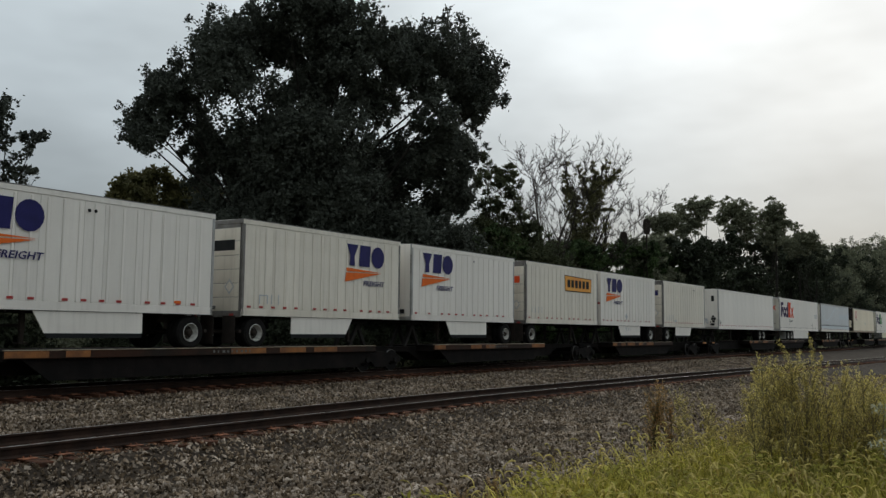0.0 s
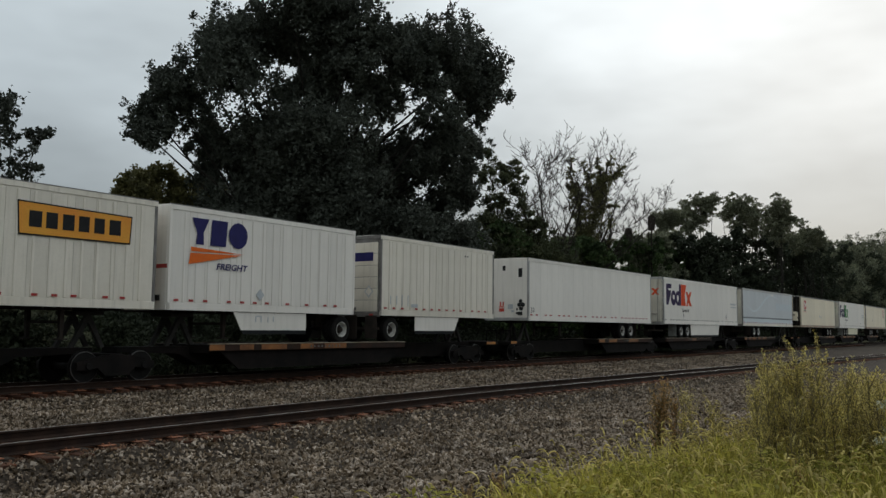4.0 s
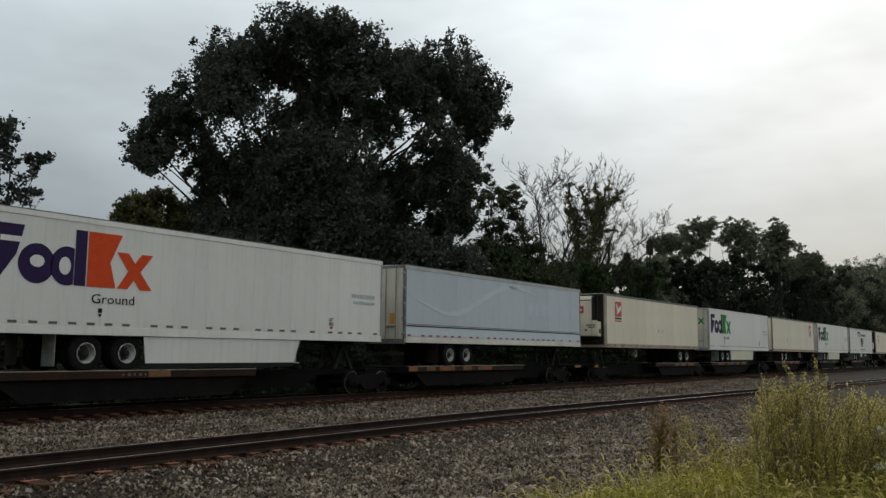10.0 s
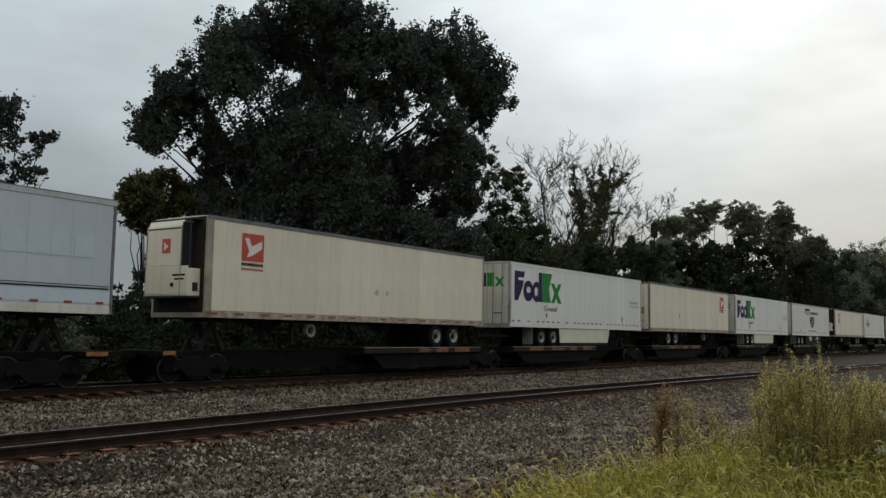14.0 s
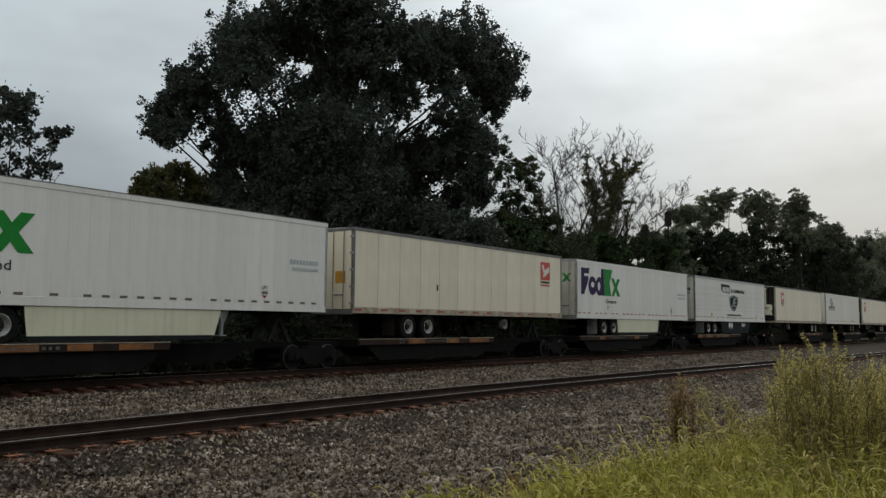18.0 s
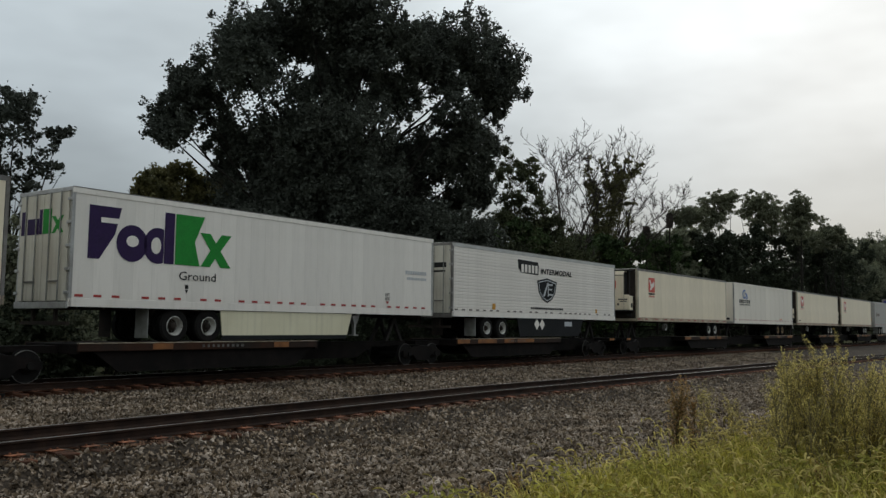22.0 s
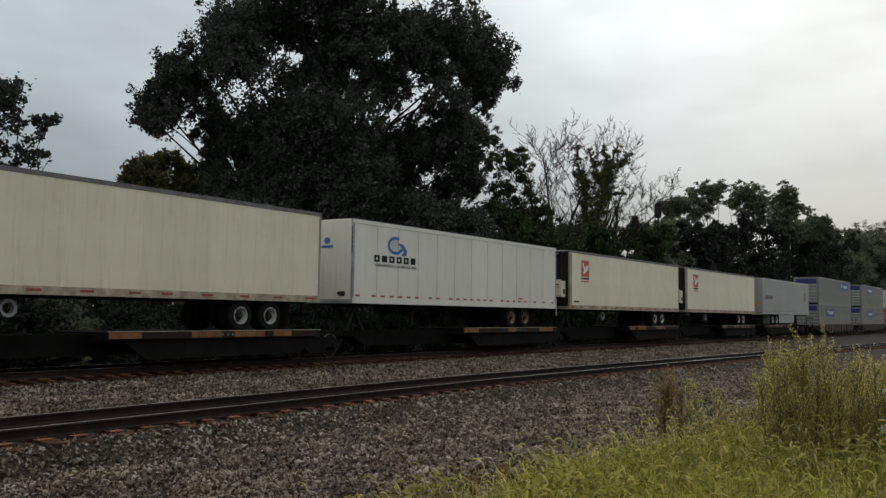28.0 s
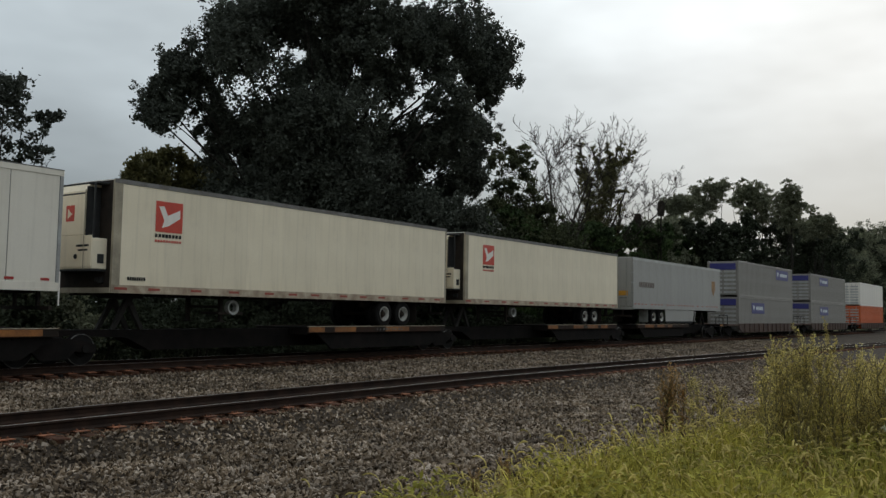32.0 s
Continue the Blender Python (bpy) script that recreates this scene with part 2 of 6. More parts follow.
WELLCAR = surface("rusty_brown_well_car", (0.075, 0.038, 0.026), (0.045, 0.024, 0.018), 0.75, 0.1, scale=1.2, fine=25, bump=0.15, streak=0.3)
GRILLE = surface("black_unit_grille", (0.012, 0.012, 0.013), (0.02, 0.02, 0.02), 0.7, scale=5, fine=40, bump=0.1)
SKIRTDARK = surface("dark_grey_skirt", (0.016, 0.017, 0.018), (0.012, 0.013, 0.014), 0.8, scale=1, fine=25, bump=0.05, spec=0.12)
RAILSIDE = surface("rusty_rail_side", (0.034, 0.019, 0.013), (0.018, 0.011, 0.0085), 0.85, 0.0, scale=3, fine=40, bump=0.2, spec=0.12)
RAILTOP = surface("polished_rail_head", (0.42, 0.40, 0.38), (0.30, 0.28, 0.26), 0.36, 0.7, scale=3, fine=60, bump=0.02)
TIE = surface("creosoted_tie_wood", (0.098, 0.040, 0.021), (0.026, 0.015, 0.011), 0.9, scale=4, fine=22, bump=0.5, vary=0.45, spec=0.1)
PLATE = surface("rusty_tie_plate", (0.23, 0.082, 0.036), (0.11, 0.042, 0.021), 0.85, 0.0, scale=9, fine=40, bump=0.3, vary=0.45)
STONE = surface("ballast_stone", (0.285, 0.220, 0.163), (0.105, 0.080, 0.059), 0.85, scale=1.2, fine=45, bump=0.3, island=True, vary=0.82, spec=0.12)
RUSTSTONE = surface("rust_stained_ballast", (0.165, 0.085, 0.045), (0.070, 0.036, 0.021), 0.9, scale=1.2, fine=45, bump=0.3, island=True, vary=0.6)
# Much darker than the stones: shade of the gaps between them is in it.
BED = surface("gap_shade_gravel", (0.058, 0.043, 0.031), (0.014, 0.0105, 0.008), 0.9, scale=17, fine=34, bump=1.0, grime=0.35, streak_col=(0.09, 0.07, 0.052), spec=0.08)
SOIL = surface("verge_soil", (0.10, 0.085, 0.05), (0.06, 0.065, 0.03), 0.95, scale=0.6, fine=18, bump=0.6, spec=0.08)
BARK = surface("tree_bark", (0.028, 0.024, 0.020), (0.016, 0.014, 0.012), 0.95, scale=3, fine=14, bump=0.5, spec=0.1)
DEADWOOD = surface("bleached_dead_wood", (0.052, 0.044, 0.037), (0.032, 0.027, 0.023), 0.9, scale=3, fine=14, bump=0.3, spec=0.1)
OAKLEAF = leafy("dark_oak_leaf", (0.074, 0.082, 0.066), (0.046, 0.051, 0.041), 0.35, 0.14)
MIDLEAF = leafy("mixed_woodland_leaf", (0.085, 0.092, 0.045), (0.042, 0.048, 0.027), 0.4, 0.35)
# Distance haze is put into this leaf colour; the nearer tall shrub shares it.
FARLEAF = leafy("hazed_olive_leaf", (0.195, 0.200, 0.128), (0.115, 0.122, 0.082), 0.3, 0.3)
GREENLEAF = leafy("fresh_understorey_leaf", (0.075, 0.112, 0.04), (0.034, 0.05, 0.022), 0.5, 0.35)
ENDORANGE = surface("faded_orange_end_paint", (0.42, 0.17, 0.03), (0.22, 0.085, 0.02), 0.6, scale=3, fine=25, bump=0.1, grime=0.3)
IVYLEAF = leafy("ivy_leaf", (0.135, 0.128, 0.056), (0.080, 0.078, 0.036), 0.35)
BUSHLEAF = leafy("hedge_leaf", (0.040, 0.047, 0.028), (0.024, 0.029, 0.018), 0.3, 0.2)
TANLEAF = leafy("yellowing_leaf", (0.13, 0.115, 0.045), (0.08, 0.078, 0.034), 0.4)
GRASSBLADE = leafy("foxtail_blade", (0.47, 0.40, 0.080), (0.30, 0.27, 0.056), 0.5)
SEEDHEAD = leafy("foxtail_seed_head", (0.52, 0.42, 0.135), (0.38, 0.31, 0.10), 0.4)
WEEDLEAF = leafy("goldenrod_leaf", (0.44, 0.38, 0.105), (0.30, 0.26, 0.075), 0.45, 0.45)
PLUME = leafy("goldenrod_plume", (0.56, 0.46, 0.145), (0.41, 0.335, 0.11), 0.4)
DRYPLUME = leafy("dry_orange_plume", (0.40, 0.24, 0.085), (0.26, 0.16, 0.065), 0.35)
WHITEFLOWER = leafy("white_umbel", (0.42, 0.42, 0.30), (0.30, 0.31, 0.22), 0.25)
STEM = surface("weed_stem", (0.20, 0.18, 0.08), (0.13, 0.10, 0.055), 0.8, scale=6, fine=30, bump=0.1)

# ---- mesh helpers ----


def part(name, bm, material, parent=None, label=""):
    me = bpy.data.meshes.new(name)
    bm.to_mesh(me)
    bm.free()
    me.materials.append(material)
    ob = new(name, me)
    ob.parent = parent
    return tagged(ob, label)


def again(name, ob, parent, offset):
    """One more piece on the same mesh."""
    o = new(name, ob.data)
    o.parent, o.location = parent, offset
    return o


def box(x0, x1, y0, y1, z0, z1, bevel=0.0, bm=None):
    bm = bm or bmesh.new()
    r = bmesh.ops.create_cube(bm, size=1.0, matrix=Matrix.Translation(((x0 + x1) / 2, (y0 + y1) / 2, (z0 + z1) / 2)) @ Matrix.Diagonal((x1 - x0, y1 - y0, z1 - z0, 1)))
    if bevel:
        es = list({e for v in r["verts"] for e in v.link_edges})
        bmesh.ops.bevel(bm, geom=es, offset=bevel, segments=1, affect="EDGES")
    return bm


def prism(points, y0, y1, bm=None, axis="y"):
    """A plate whose outline lies in the x-z plane (or y-z for axis x), from y0 to y1."""
    bm = bm or bmesh.new()
    rings = []
    for y in (y0, y1):
        rings.append([bm.verts.new((p[0], y, p[1]) if axis == "y" else (y, p[0], p[1])) for p in points])
    k = len(points)
    bm.faces.new(rings[0])
    bm.faces.new(rings[1][::-1])
    for i in range(k):
        bm.faces.new((rings[0][i], rings[1][i], rings[1][(i + 1) % k], rings[0][(i + 1) % k]))
    bmesh.ops.recalc_face_normals(bm, faces=bm.faces)
    return bm


def lathe(profile, cx, cz, n=24, bm=None, caps=True):
    """Turned about the y axis through (cx, cz); profile of (radius, y), closed by its ends at the axis or as a ring."""
    bm = bm or bmesh.new()
    rings = [[bm.verts.new((cx + r * math.cos(a), y, cz + r * math.sin(a))) for a in (2 * math.pi * i / n for i in range(n))] for r, y in profile]
    for p, q in zip(rings, rings[1:]):
        for i in range(n):
            bm.faces.new((p[i], p[(i + 1) % n], q[(i + 1) % n], q[i]))
    if caps:
        bm.faces.new(rings[0][::-1])
        bm.faces.new(rings[-1])
    bmesh.ops.recalc_face_normals(bm, faces=bm.faces)
    return bm


def disc(cx, cz, rx, rz, n=20):
    return [(cx + rx * math.cos(2 * math.pi * i / n), cz + rz * math.sin(2 * math.pi * i / n)) for i in range(n)]


def quick_mesh(name, verts, faces, material, smooth=False):
    """A mesh from arrays; faces all with the same number of corners."""
    me = bpy.data.meshes.new(name)
    v, f = np.asarray(verts, np.float32), np.asarray(faces, np.int32)
    me.vertices.add(len(v))
    me.vertices.foreach_set("co", v.ravel())
    k = f.shape[1]
    me.loops.add(f.size)
    me.loops.foreach_set("vertex_index", f.ravel())
    me.polygons.add(len(f))
    me.polygons.foreach_set("loop_start", np.arange(0, f.size, k, dtype=np.int32))
    me.polygons.foreach_set("use_smooth", np.full(len(f), smooth))
    me.update(calc_edges=True)
    me.materials.append(material)
    return me


class Tubes:
    """Gathers tapered tubes into one mesh."""

    def __init__(self, sides=6):
        self.v, self.f, self.k = [], [], sides

    def add(self, pts, radii):
        pts = [Vector(p) for p in pts]
        base = len(self.v)
        for i, (p, r) in enumerate(zip(pts, radii)):
            d = (pts[min(i + 1, len(pts) - 1)] - pts[max(i - 1, 0)]).normalized()
            a = d.orthogonal().normalized()
            b = d.cross(a)
            for j in range(self.k):
                w = 2 * math.pi * j / self.k
                self.v.append(p + (a * math.cos(w) + b * math.sin(w)) * r)
        for i in range(len(pts) - 1):
            for j in range(self.k):
                o, q = base + i * self.k, base + (i + 1) * self.k
                self.f.append((o + j, o + (j + 1) % self.k, q + (j + 1) % self.k, q + j))

    def mesh(self, name, material):
        return quick_mesh(name, [tuple(v) for v in self.v], self.f, material, True)


def letters(name, text, height, x, y, z, material, parent, label="", width=0.0, shear=0.0, bold=0.0):
    """Writing in the built-in font on a plane that faces -y; x is its left edge and z its base line."""
    cu = bpy.data.curves.new(name, "FONT")
    cu.body, cu.size, cu.extrude, cu.shear, cu.resolution_u = text, height * 1.4, 0.002, shear, 2
    cu.offset = bold
    tmp = new(name, cu)
    me = bpy.data.meshes.new_from_object(tmp.evaluated_get(bpy.context.evaluated_depsgraph_get()))
    bpy.data.objects.remove(tmp)
    me.materials.clear()
    me.materials.append(material)
    xs = [v.co.x for v in me.vertices]
    k = width / (max(xs) - min(xs)) if width else 1.0
    me.transform(Matrix.Translation((x, y, z)) @ Matrix.Rotation(radians(90), 4, "X") @ Matrix.Diagonal((k, 1, 1, 1)))
    ob = new(name, me)
    ob.parent = parent
    return tagged(ob, label)


# ---- the line of the railway ----
K0, K1, D0 = 0.000986, -1.131e-05, 22.28
_ds = 0.5
_ss = np.arange(-300, 520, _ds)
_sc = np.clip(_ss, -60, 130)
_th = -(K0 * _sc + K1 * _sc * np.abs(_sc) / 2)
_cx, _cy = np.cumsum(np.cos(_th)) * _ds, np.cumsum(np.sin(_th)) * _ds
_i0 = int(np.argmin(np.abs(_ss)))
_cx, _cy = _cx - _cx[_i0], _cy - _cy[_i0] + D0


def along(s, off=0.0, z=0.0):
    """The place s metres along the far track's centre line, off metres to its far side."""
    th = float(np.interp(s, _ss, _th))
    return Vector((float(np.interp(s, _ss, _cx)) - math.sin(th) * off, float(np.interp(s, _ss, _cy)) + math.cos(th) * off, z))


def heading(s):
    return math.degrees(float(np.interp(s, _ss, _th)))


def along_many(s, off):
    th = np.interp(s, _ss, _th)
    return np.interp(s, _ss, _cx) - np.sin(th) * off, np.interp(s, _ss, _cy) + np.cos(th) * off


NEAR, NEAR_Z = -8.37, -0.244   # near track: offset and rail-top height

# ---- ground and track ----


def fall(s, off):
    """The near track and its side of the line sink slowly below the far track as they run on."""
    return -0.0060 * np.clip(np.asarray(s) - 22.0, 0, 130) * np.interp(off, (-7.0, -4.0), (1.0, 0.0))


def profile(off):
    """Height of the land across the line, by offset from the far track's centre."""
    xs = (-400, -60, -26, -22, -19.5, -17, -13, -10.4, -9.7, -7.0, -5.5, -2.6, -1.3, 1.3, 2.6, 4.2, 6, 12, 60, 400)
    zs = (0.3, 0.2, 0.05, 0.0, -0.18, -0.42, -0.80, -0.80, -0.50, -0.51, -0.46, -0.42, -0.31, -0.30, -0.40, -0.9, -1.0, -0.5, 0.3, 1.0)
    return np.interp(off, xs, zs)


def sheet(name, s_vals, o_vals, lift, material, wobble=0.0, bury=False):
    s, o = np.meshgrid(s_vals, o_vals, indexing="ij")
    x, y = along_many(s.ravel(), o.ravel())
    z = profile(o.ravel()) + fall(s.ravel(), o.ravel()) + lift
    if bury:  # the soil lies well under the ballast
        z = z - 0.6 * ((o.ravel() > -20.3) & (o.ravel() < 3.0))
    if wobble:
        z = z + wobble * np.array([noise.noise((a * 1.3, b * 1.3, 0)) for a, b in zip(x, y)])
    a, b = len(s_vals), len(o_vals)
    i = (np.arange(a - 1)[:, None] * b + np.arange(b - 1)[None, :]).ravel()
    return new(name, quick_mesh(name, np.stack([x, y, z], 1), np.stack([i, i + b, i + b + 1, i + 1], 1), material, True))


_far_s = np.concatenate([np.linspace(-290, -20, 10), np.linspace(-15, 120, 136), np.linspace(130, 500, 20)])
ground = sheet("ground", _far_s, np.array([-400, -200, -90, -60, -40, -30, -26, -24, -23, -22, -21, -20.6, -20.2, -18.2, -13, -10.4, -2, 2, 2.8, 4.2, 6, 9, 12, 20, 40, 60, 120, 250, 400.0]), 0.0, SOIL, bury=True)
# the same land carried out to the horizon
_rim = bmesh.new()
bmesh.ops.create_circle(_rim, cap_ends=True, segments=48, radius=3500)
bmesh.ops.translate(_rim, verts=_rim.verts, vec=(0, 0, -1.6))
far_ground = part("ground_far", _rim, SOIL)
tagged(ground, "dark soil and rough grass along the railway", "ground", kind="structure")
tagged(far_ground, "dark soil reaching to the horizon", "ground", kind="structure")
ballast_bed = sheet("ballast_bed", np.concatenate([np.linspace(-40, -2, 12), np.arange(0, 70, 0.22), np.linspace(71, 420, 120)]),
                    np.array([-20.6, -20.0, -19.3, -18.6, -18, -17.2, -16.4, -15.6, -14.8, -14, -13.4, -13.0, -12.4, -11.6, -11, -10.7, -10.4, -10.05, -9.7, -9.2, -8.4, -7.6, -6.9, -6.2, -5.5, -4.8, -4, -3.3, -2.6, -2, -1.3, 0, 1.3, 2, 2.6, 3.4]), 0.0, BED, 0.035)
tagged(ballast_bed, "crushed stone ballast bed, shade of the stone gaps in its colour", "ballast", kind="structure")


def stones(count, s_range, o_range, size, seed, name, label, material=STONE):
    """Loose crushed stones as low, angular lumps on the bed."""
    rng = np.random.default_rng(seed)
    base = np.array([(1, 0, 0), (-1, 0, 0), (0, 1, 0), (0, -1, 0), (0, 0, 1), (0, 0, -1)], float)
    tri = np.array([(0, 2, 4), (2, 1, 4), (1, 3, 4), (3, 0, 4), (2, 0, 5), (1, 2, 5), (3, 1, 5), (0, 3, 5)])
    s = s_range[0] + (s_range[1] - s_range[0]) * rng.random(count) ** 1.45
    o = rng.uniform(*o_range, count)
    x, y = along_many(s, o)
    r = rng.uniform(*size, count) * rng.choice([0.7, 1, 1, 1.25], count)
    pts = base[None] * rng.uniform(0.6, 1.25, (count, 6, 1)) + rng.normal(0, 0.22, (count, 6, 3))
    q = rng.normal(size=(count, 4))
    q /= np.linalg.norm(q, axis=1, keepdims=True)
    w, a, b, c = q.T
    rot = np.stack([1 - 2 * (b * b + c * c), 2 * (a * b - c * w), 2 * (a * c + b * w), 2 * (a * b + c * w), 1 - 2 * (a * a + c * c), 2 * (b * c - a * w),
                    2 * (a * c - b * w), 2 * (b * c + a * w), 1 - 2 * (a * a + b * b)], 1).reshape(count, 3, 3)
    pts = np.einsum("nij,nkj->nki", rot, pts * np.array([1.1, 0.75, 0.45])) * r[:, None, None]
    z = profile(o) + fall(s, o) + 0.012 + rng.uniform(-0.006, 0.03, count)
    pts += np.stack([x, y, z], 1)[:, None, :]
    faces = (tri[None] + 6 * np.arange(count)[:, None, None]).reshape(-1, 3)
    return tagged(new(name, quick_mesh(name, pts.reshape(-1, 3), faces, material)), label, "ballast", kind="stuff")


stones(95000, (3, 62), (-19.6, -9.6), (0.028, 0.055), 3, "ballast_stones", "loose grey and brown crushed ballast stones beside the near track")
stones(36000, (9, 75), (-7.0, -1.4), (0.03, 0.054), 4, "ballast_stones_between_tracks", "loose grey ballast stones filling the strip between the two tracks")

stones(2600, (3, 62), (NEAR - 1.28, NEAR - 0.84), (0.022, 0.045), 6, "stained_ballast_near", "rust-stained ballast stones beside the near rail", RUSTSTONE)
stones(2600, (7, 75), (-1.30, -0.84), (0.022, 0.045), 7, "stained_ballast_far", "rust-stained ballast stones beside the far rail", RUSTSTONE)

# rail section, head up, origin at the middle of the running surface
_RAIL = ((-0.024, 0.0), (0.024, 0.0), (0.037, -0.013), (0.037, -0.038), (0.010, -0.052), (0.009, -0.140), (0.030, -0.158), (0.075, -0.172), (0.075, -0.186),
         (-0.075, -0.186), (-0.075, -0.172), (-0.030, -0.158), (-0.009, -0.140), (-0.010, -0.052), (-0.037, -0.038), (-0.037, -0.013))


def rail(parent, off, z):
    ss = np.concatenate([np.arange(-60, 0, 6), np.arange(0, 130, 1.5), np.arange(130, 430, 8)])
    k, v = len(_RAIL), []
    for s in ss:
        for dy, dz in _RAIL:
            v.append(tuple(along(s, off + dy, z + dz + float(fall(s, off)))))
    f = [(i * k + j, (i + 1) * k + j, (i + 1) * k + (j + 1) % k, i * k + (j + 1) % k) for i in range(len(ss) - 1) for j in range(k)]
    me = quick_mesh("rail", v, f, RAILSIDE)
    me.materials.append(RAILTOP)
    me.polygons.foreach_set("material_index", np.array([1 if i % k == 0 else 0 for i in range(len(f))], np.int32))
    ob = new("rail", me)
    ob.parent = parent
    return tagged(ob, "rusty brown steel rail with a polished head")


def track(name, off, z, label, s0, s1, pitch):
    t = tagged(new(name), label, "railway track", kind="structure")
    rail(t, off - 0.755, z)
    rail(t, off + 0.755, z)
    wood = box(-0.115, 0.115, -1.3, 1.3, -0.18, 0.0, 0.012)
    rng = random.Random(5)
    plate0 = box(-0.13, 0.13, -0.22, 0.19, 0.0, 0.016, 0.004)
    for sx in (-0.06, 0.06):
        for sy in (-0.10, 0.10):
            box(sx - 0.012, sx + 0.012, sy - 0.012, sy + 0.012, 0.01, 0.045, 0, plate0)
    tie0, pl0 = part("tie", wood, TIE, t), part("tie_plate", plate0, PLATE, t)
    n = int((s1 - s0) / pitch)
    for i in range(n):
        s = s0 + i * pitch + rng.uniform(-0.06, 0.06)
        m = Matrix.Translation(along(s, off + rng.uniform(-0.12, 0.12), z - 0.205 - rng.uniform(0, 0.03) + float(fall(s, off)))) @ pose(0, 0, 0, 0, 0, heading(s) + rng.uniform(-1.5, 1.5))
        ti = tie0 if i == 0 else new("tie", tie0.data)
        ti.parent, ti.matrix_basis = t, m
        pl = pl0 if i == 0 else new("tie_plate", pl0.data)
        pl.parent, pl.matrix_basis = t, Matrix.Translation(along(s, off - 0.755, z - 0.202 + float(fall(s, off)))) @ pose(0, 0, 0, 0, 0, heading(s))
    return t


near_track = track("railway_track_near", NEAR, NEAR_Z, "empty track of rusty rails on dark wooden ties", 4, 130, 0.68)
far_track = track("railway_track_far", 0.0, 0.0, "track of rusty rails on wooden ties under the train", 6, 130, 0.6)

# ---- trees ----


def leaf_cloud(name, lobes, count, size, material, seed, clumps=18, clump=0.3, squash=0.85, shell=0.55, parent=None, label="", tall=0.8):
    """Leaves in small clumps set round and within the lobes (x, y, z, radius) of a crown: an uneven outline with gaps."""
    rng = np.random.default_rng(seed)
    lobes = np.asarray(lobes, float)
    nc = clumps * len(lobes)
    w = lobes[:, 3] ** 2
    which = rng.choice(len(lobes), nc, p=w / w.sum())
    d = rng.normal(size=(nc, 3))
    d /= np.linalg.norm(d, axis=1, keepdims=True)
    rad = lobes[which, 3] * (shell + (1.22 - shell) * rng.random(nc) ** 0.8)
    cc = lobes[which, :3] + d * rad[:, None] * np.array([1, 1, squash])
    cr = np.maximum(lobes[which, 3] * clump * rng.uniform(0.55, 1.25, nc), size * 1.2)
    k = rng.integers(0, nc, count)
    p = cc[k] + rng.normal(0, 0.5, (count, 3)) * cr[k][:, None] * np.array([1, 1, tall])
    u = rng.normal(size=(count, 3))
    u /= np.linalg.norm(u, axis=1, keepdims=True)
    v = np.cross(u, rng.normal(size=(count, 3)))
    v /= np.linalg.norm(v, axis=1, keepdims=True) + 1e-9
    n = np.cross(u, v)
    sz = size * rng.uniform(0.6, 1.3, count)[:, None]
    a, b = p - u * sz * 0.55, p + u * sz * 0.6
    l1, r1 = p + v * sz * 0.34 + n * sz * 0.10 - u * sz * 0.05, p - v * sz * 0.30 + n * sz * 0.12 + u * sz * 0.08
    verts = np.stack([a, l1, b, r1], 1).reshape(-1, 3)
    i = 4 * np.arange(count)[:, None]
    faces = np.concatenate([i + np.array([[0, 1, 2]]), i + np.array([[0, 2, 3]])], 1).reshape(-1, 3)
    ob = new(name, quick_mesh(name, verts, faces, material))
    ob.parent = parent
    return tagged(ob, label), cc


def limbs(tubes, base, tips, r0, rng, fork=0.45):
    """Bent, tapered limbs from points up the trunk to the tips."""
    base = Vector(base)
    for tip in tips:
        tip = Vector(tip)
        d = tip - base
        start = base + Vector((0, 0, max(0.5, d.z * rng.uniform(0.25, fork))))
        mid = start.lerp(tip, 0.5) + Vector((rng.uniform(-1, 1), rng.uniform(-1, 1), rng.uniform(0.2, 1.0))) * d.length * 0.05
        tubes.add([start, start.lerp(mid, 0.5), mid, mid.lerp(tip, 0.6), tip], [r0, r0 * 0.75, r0 * 0.5, r0 * 0.3, r0 * 0.1])


def around(az, dist):
    a = radians(az)
    return math.sin(a) * dist, math.cos(a) * dist


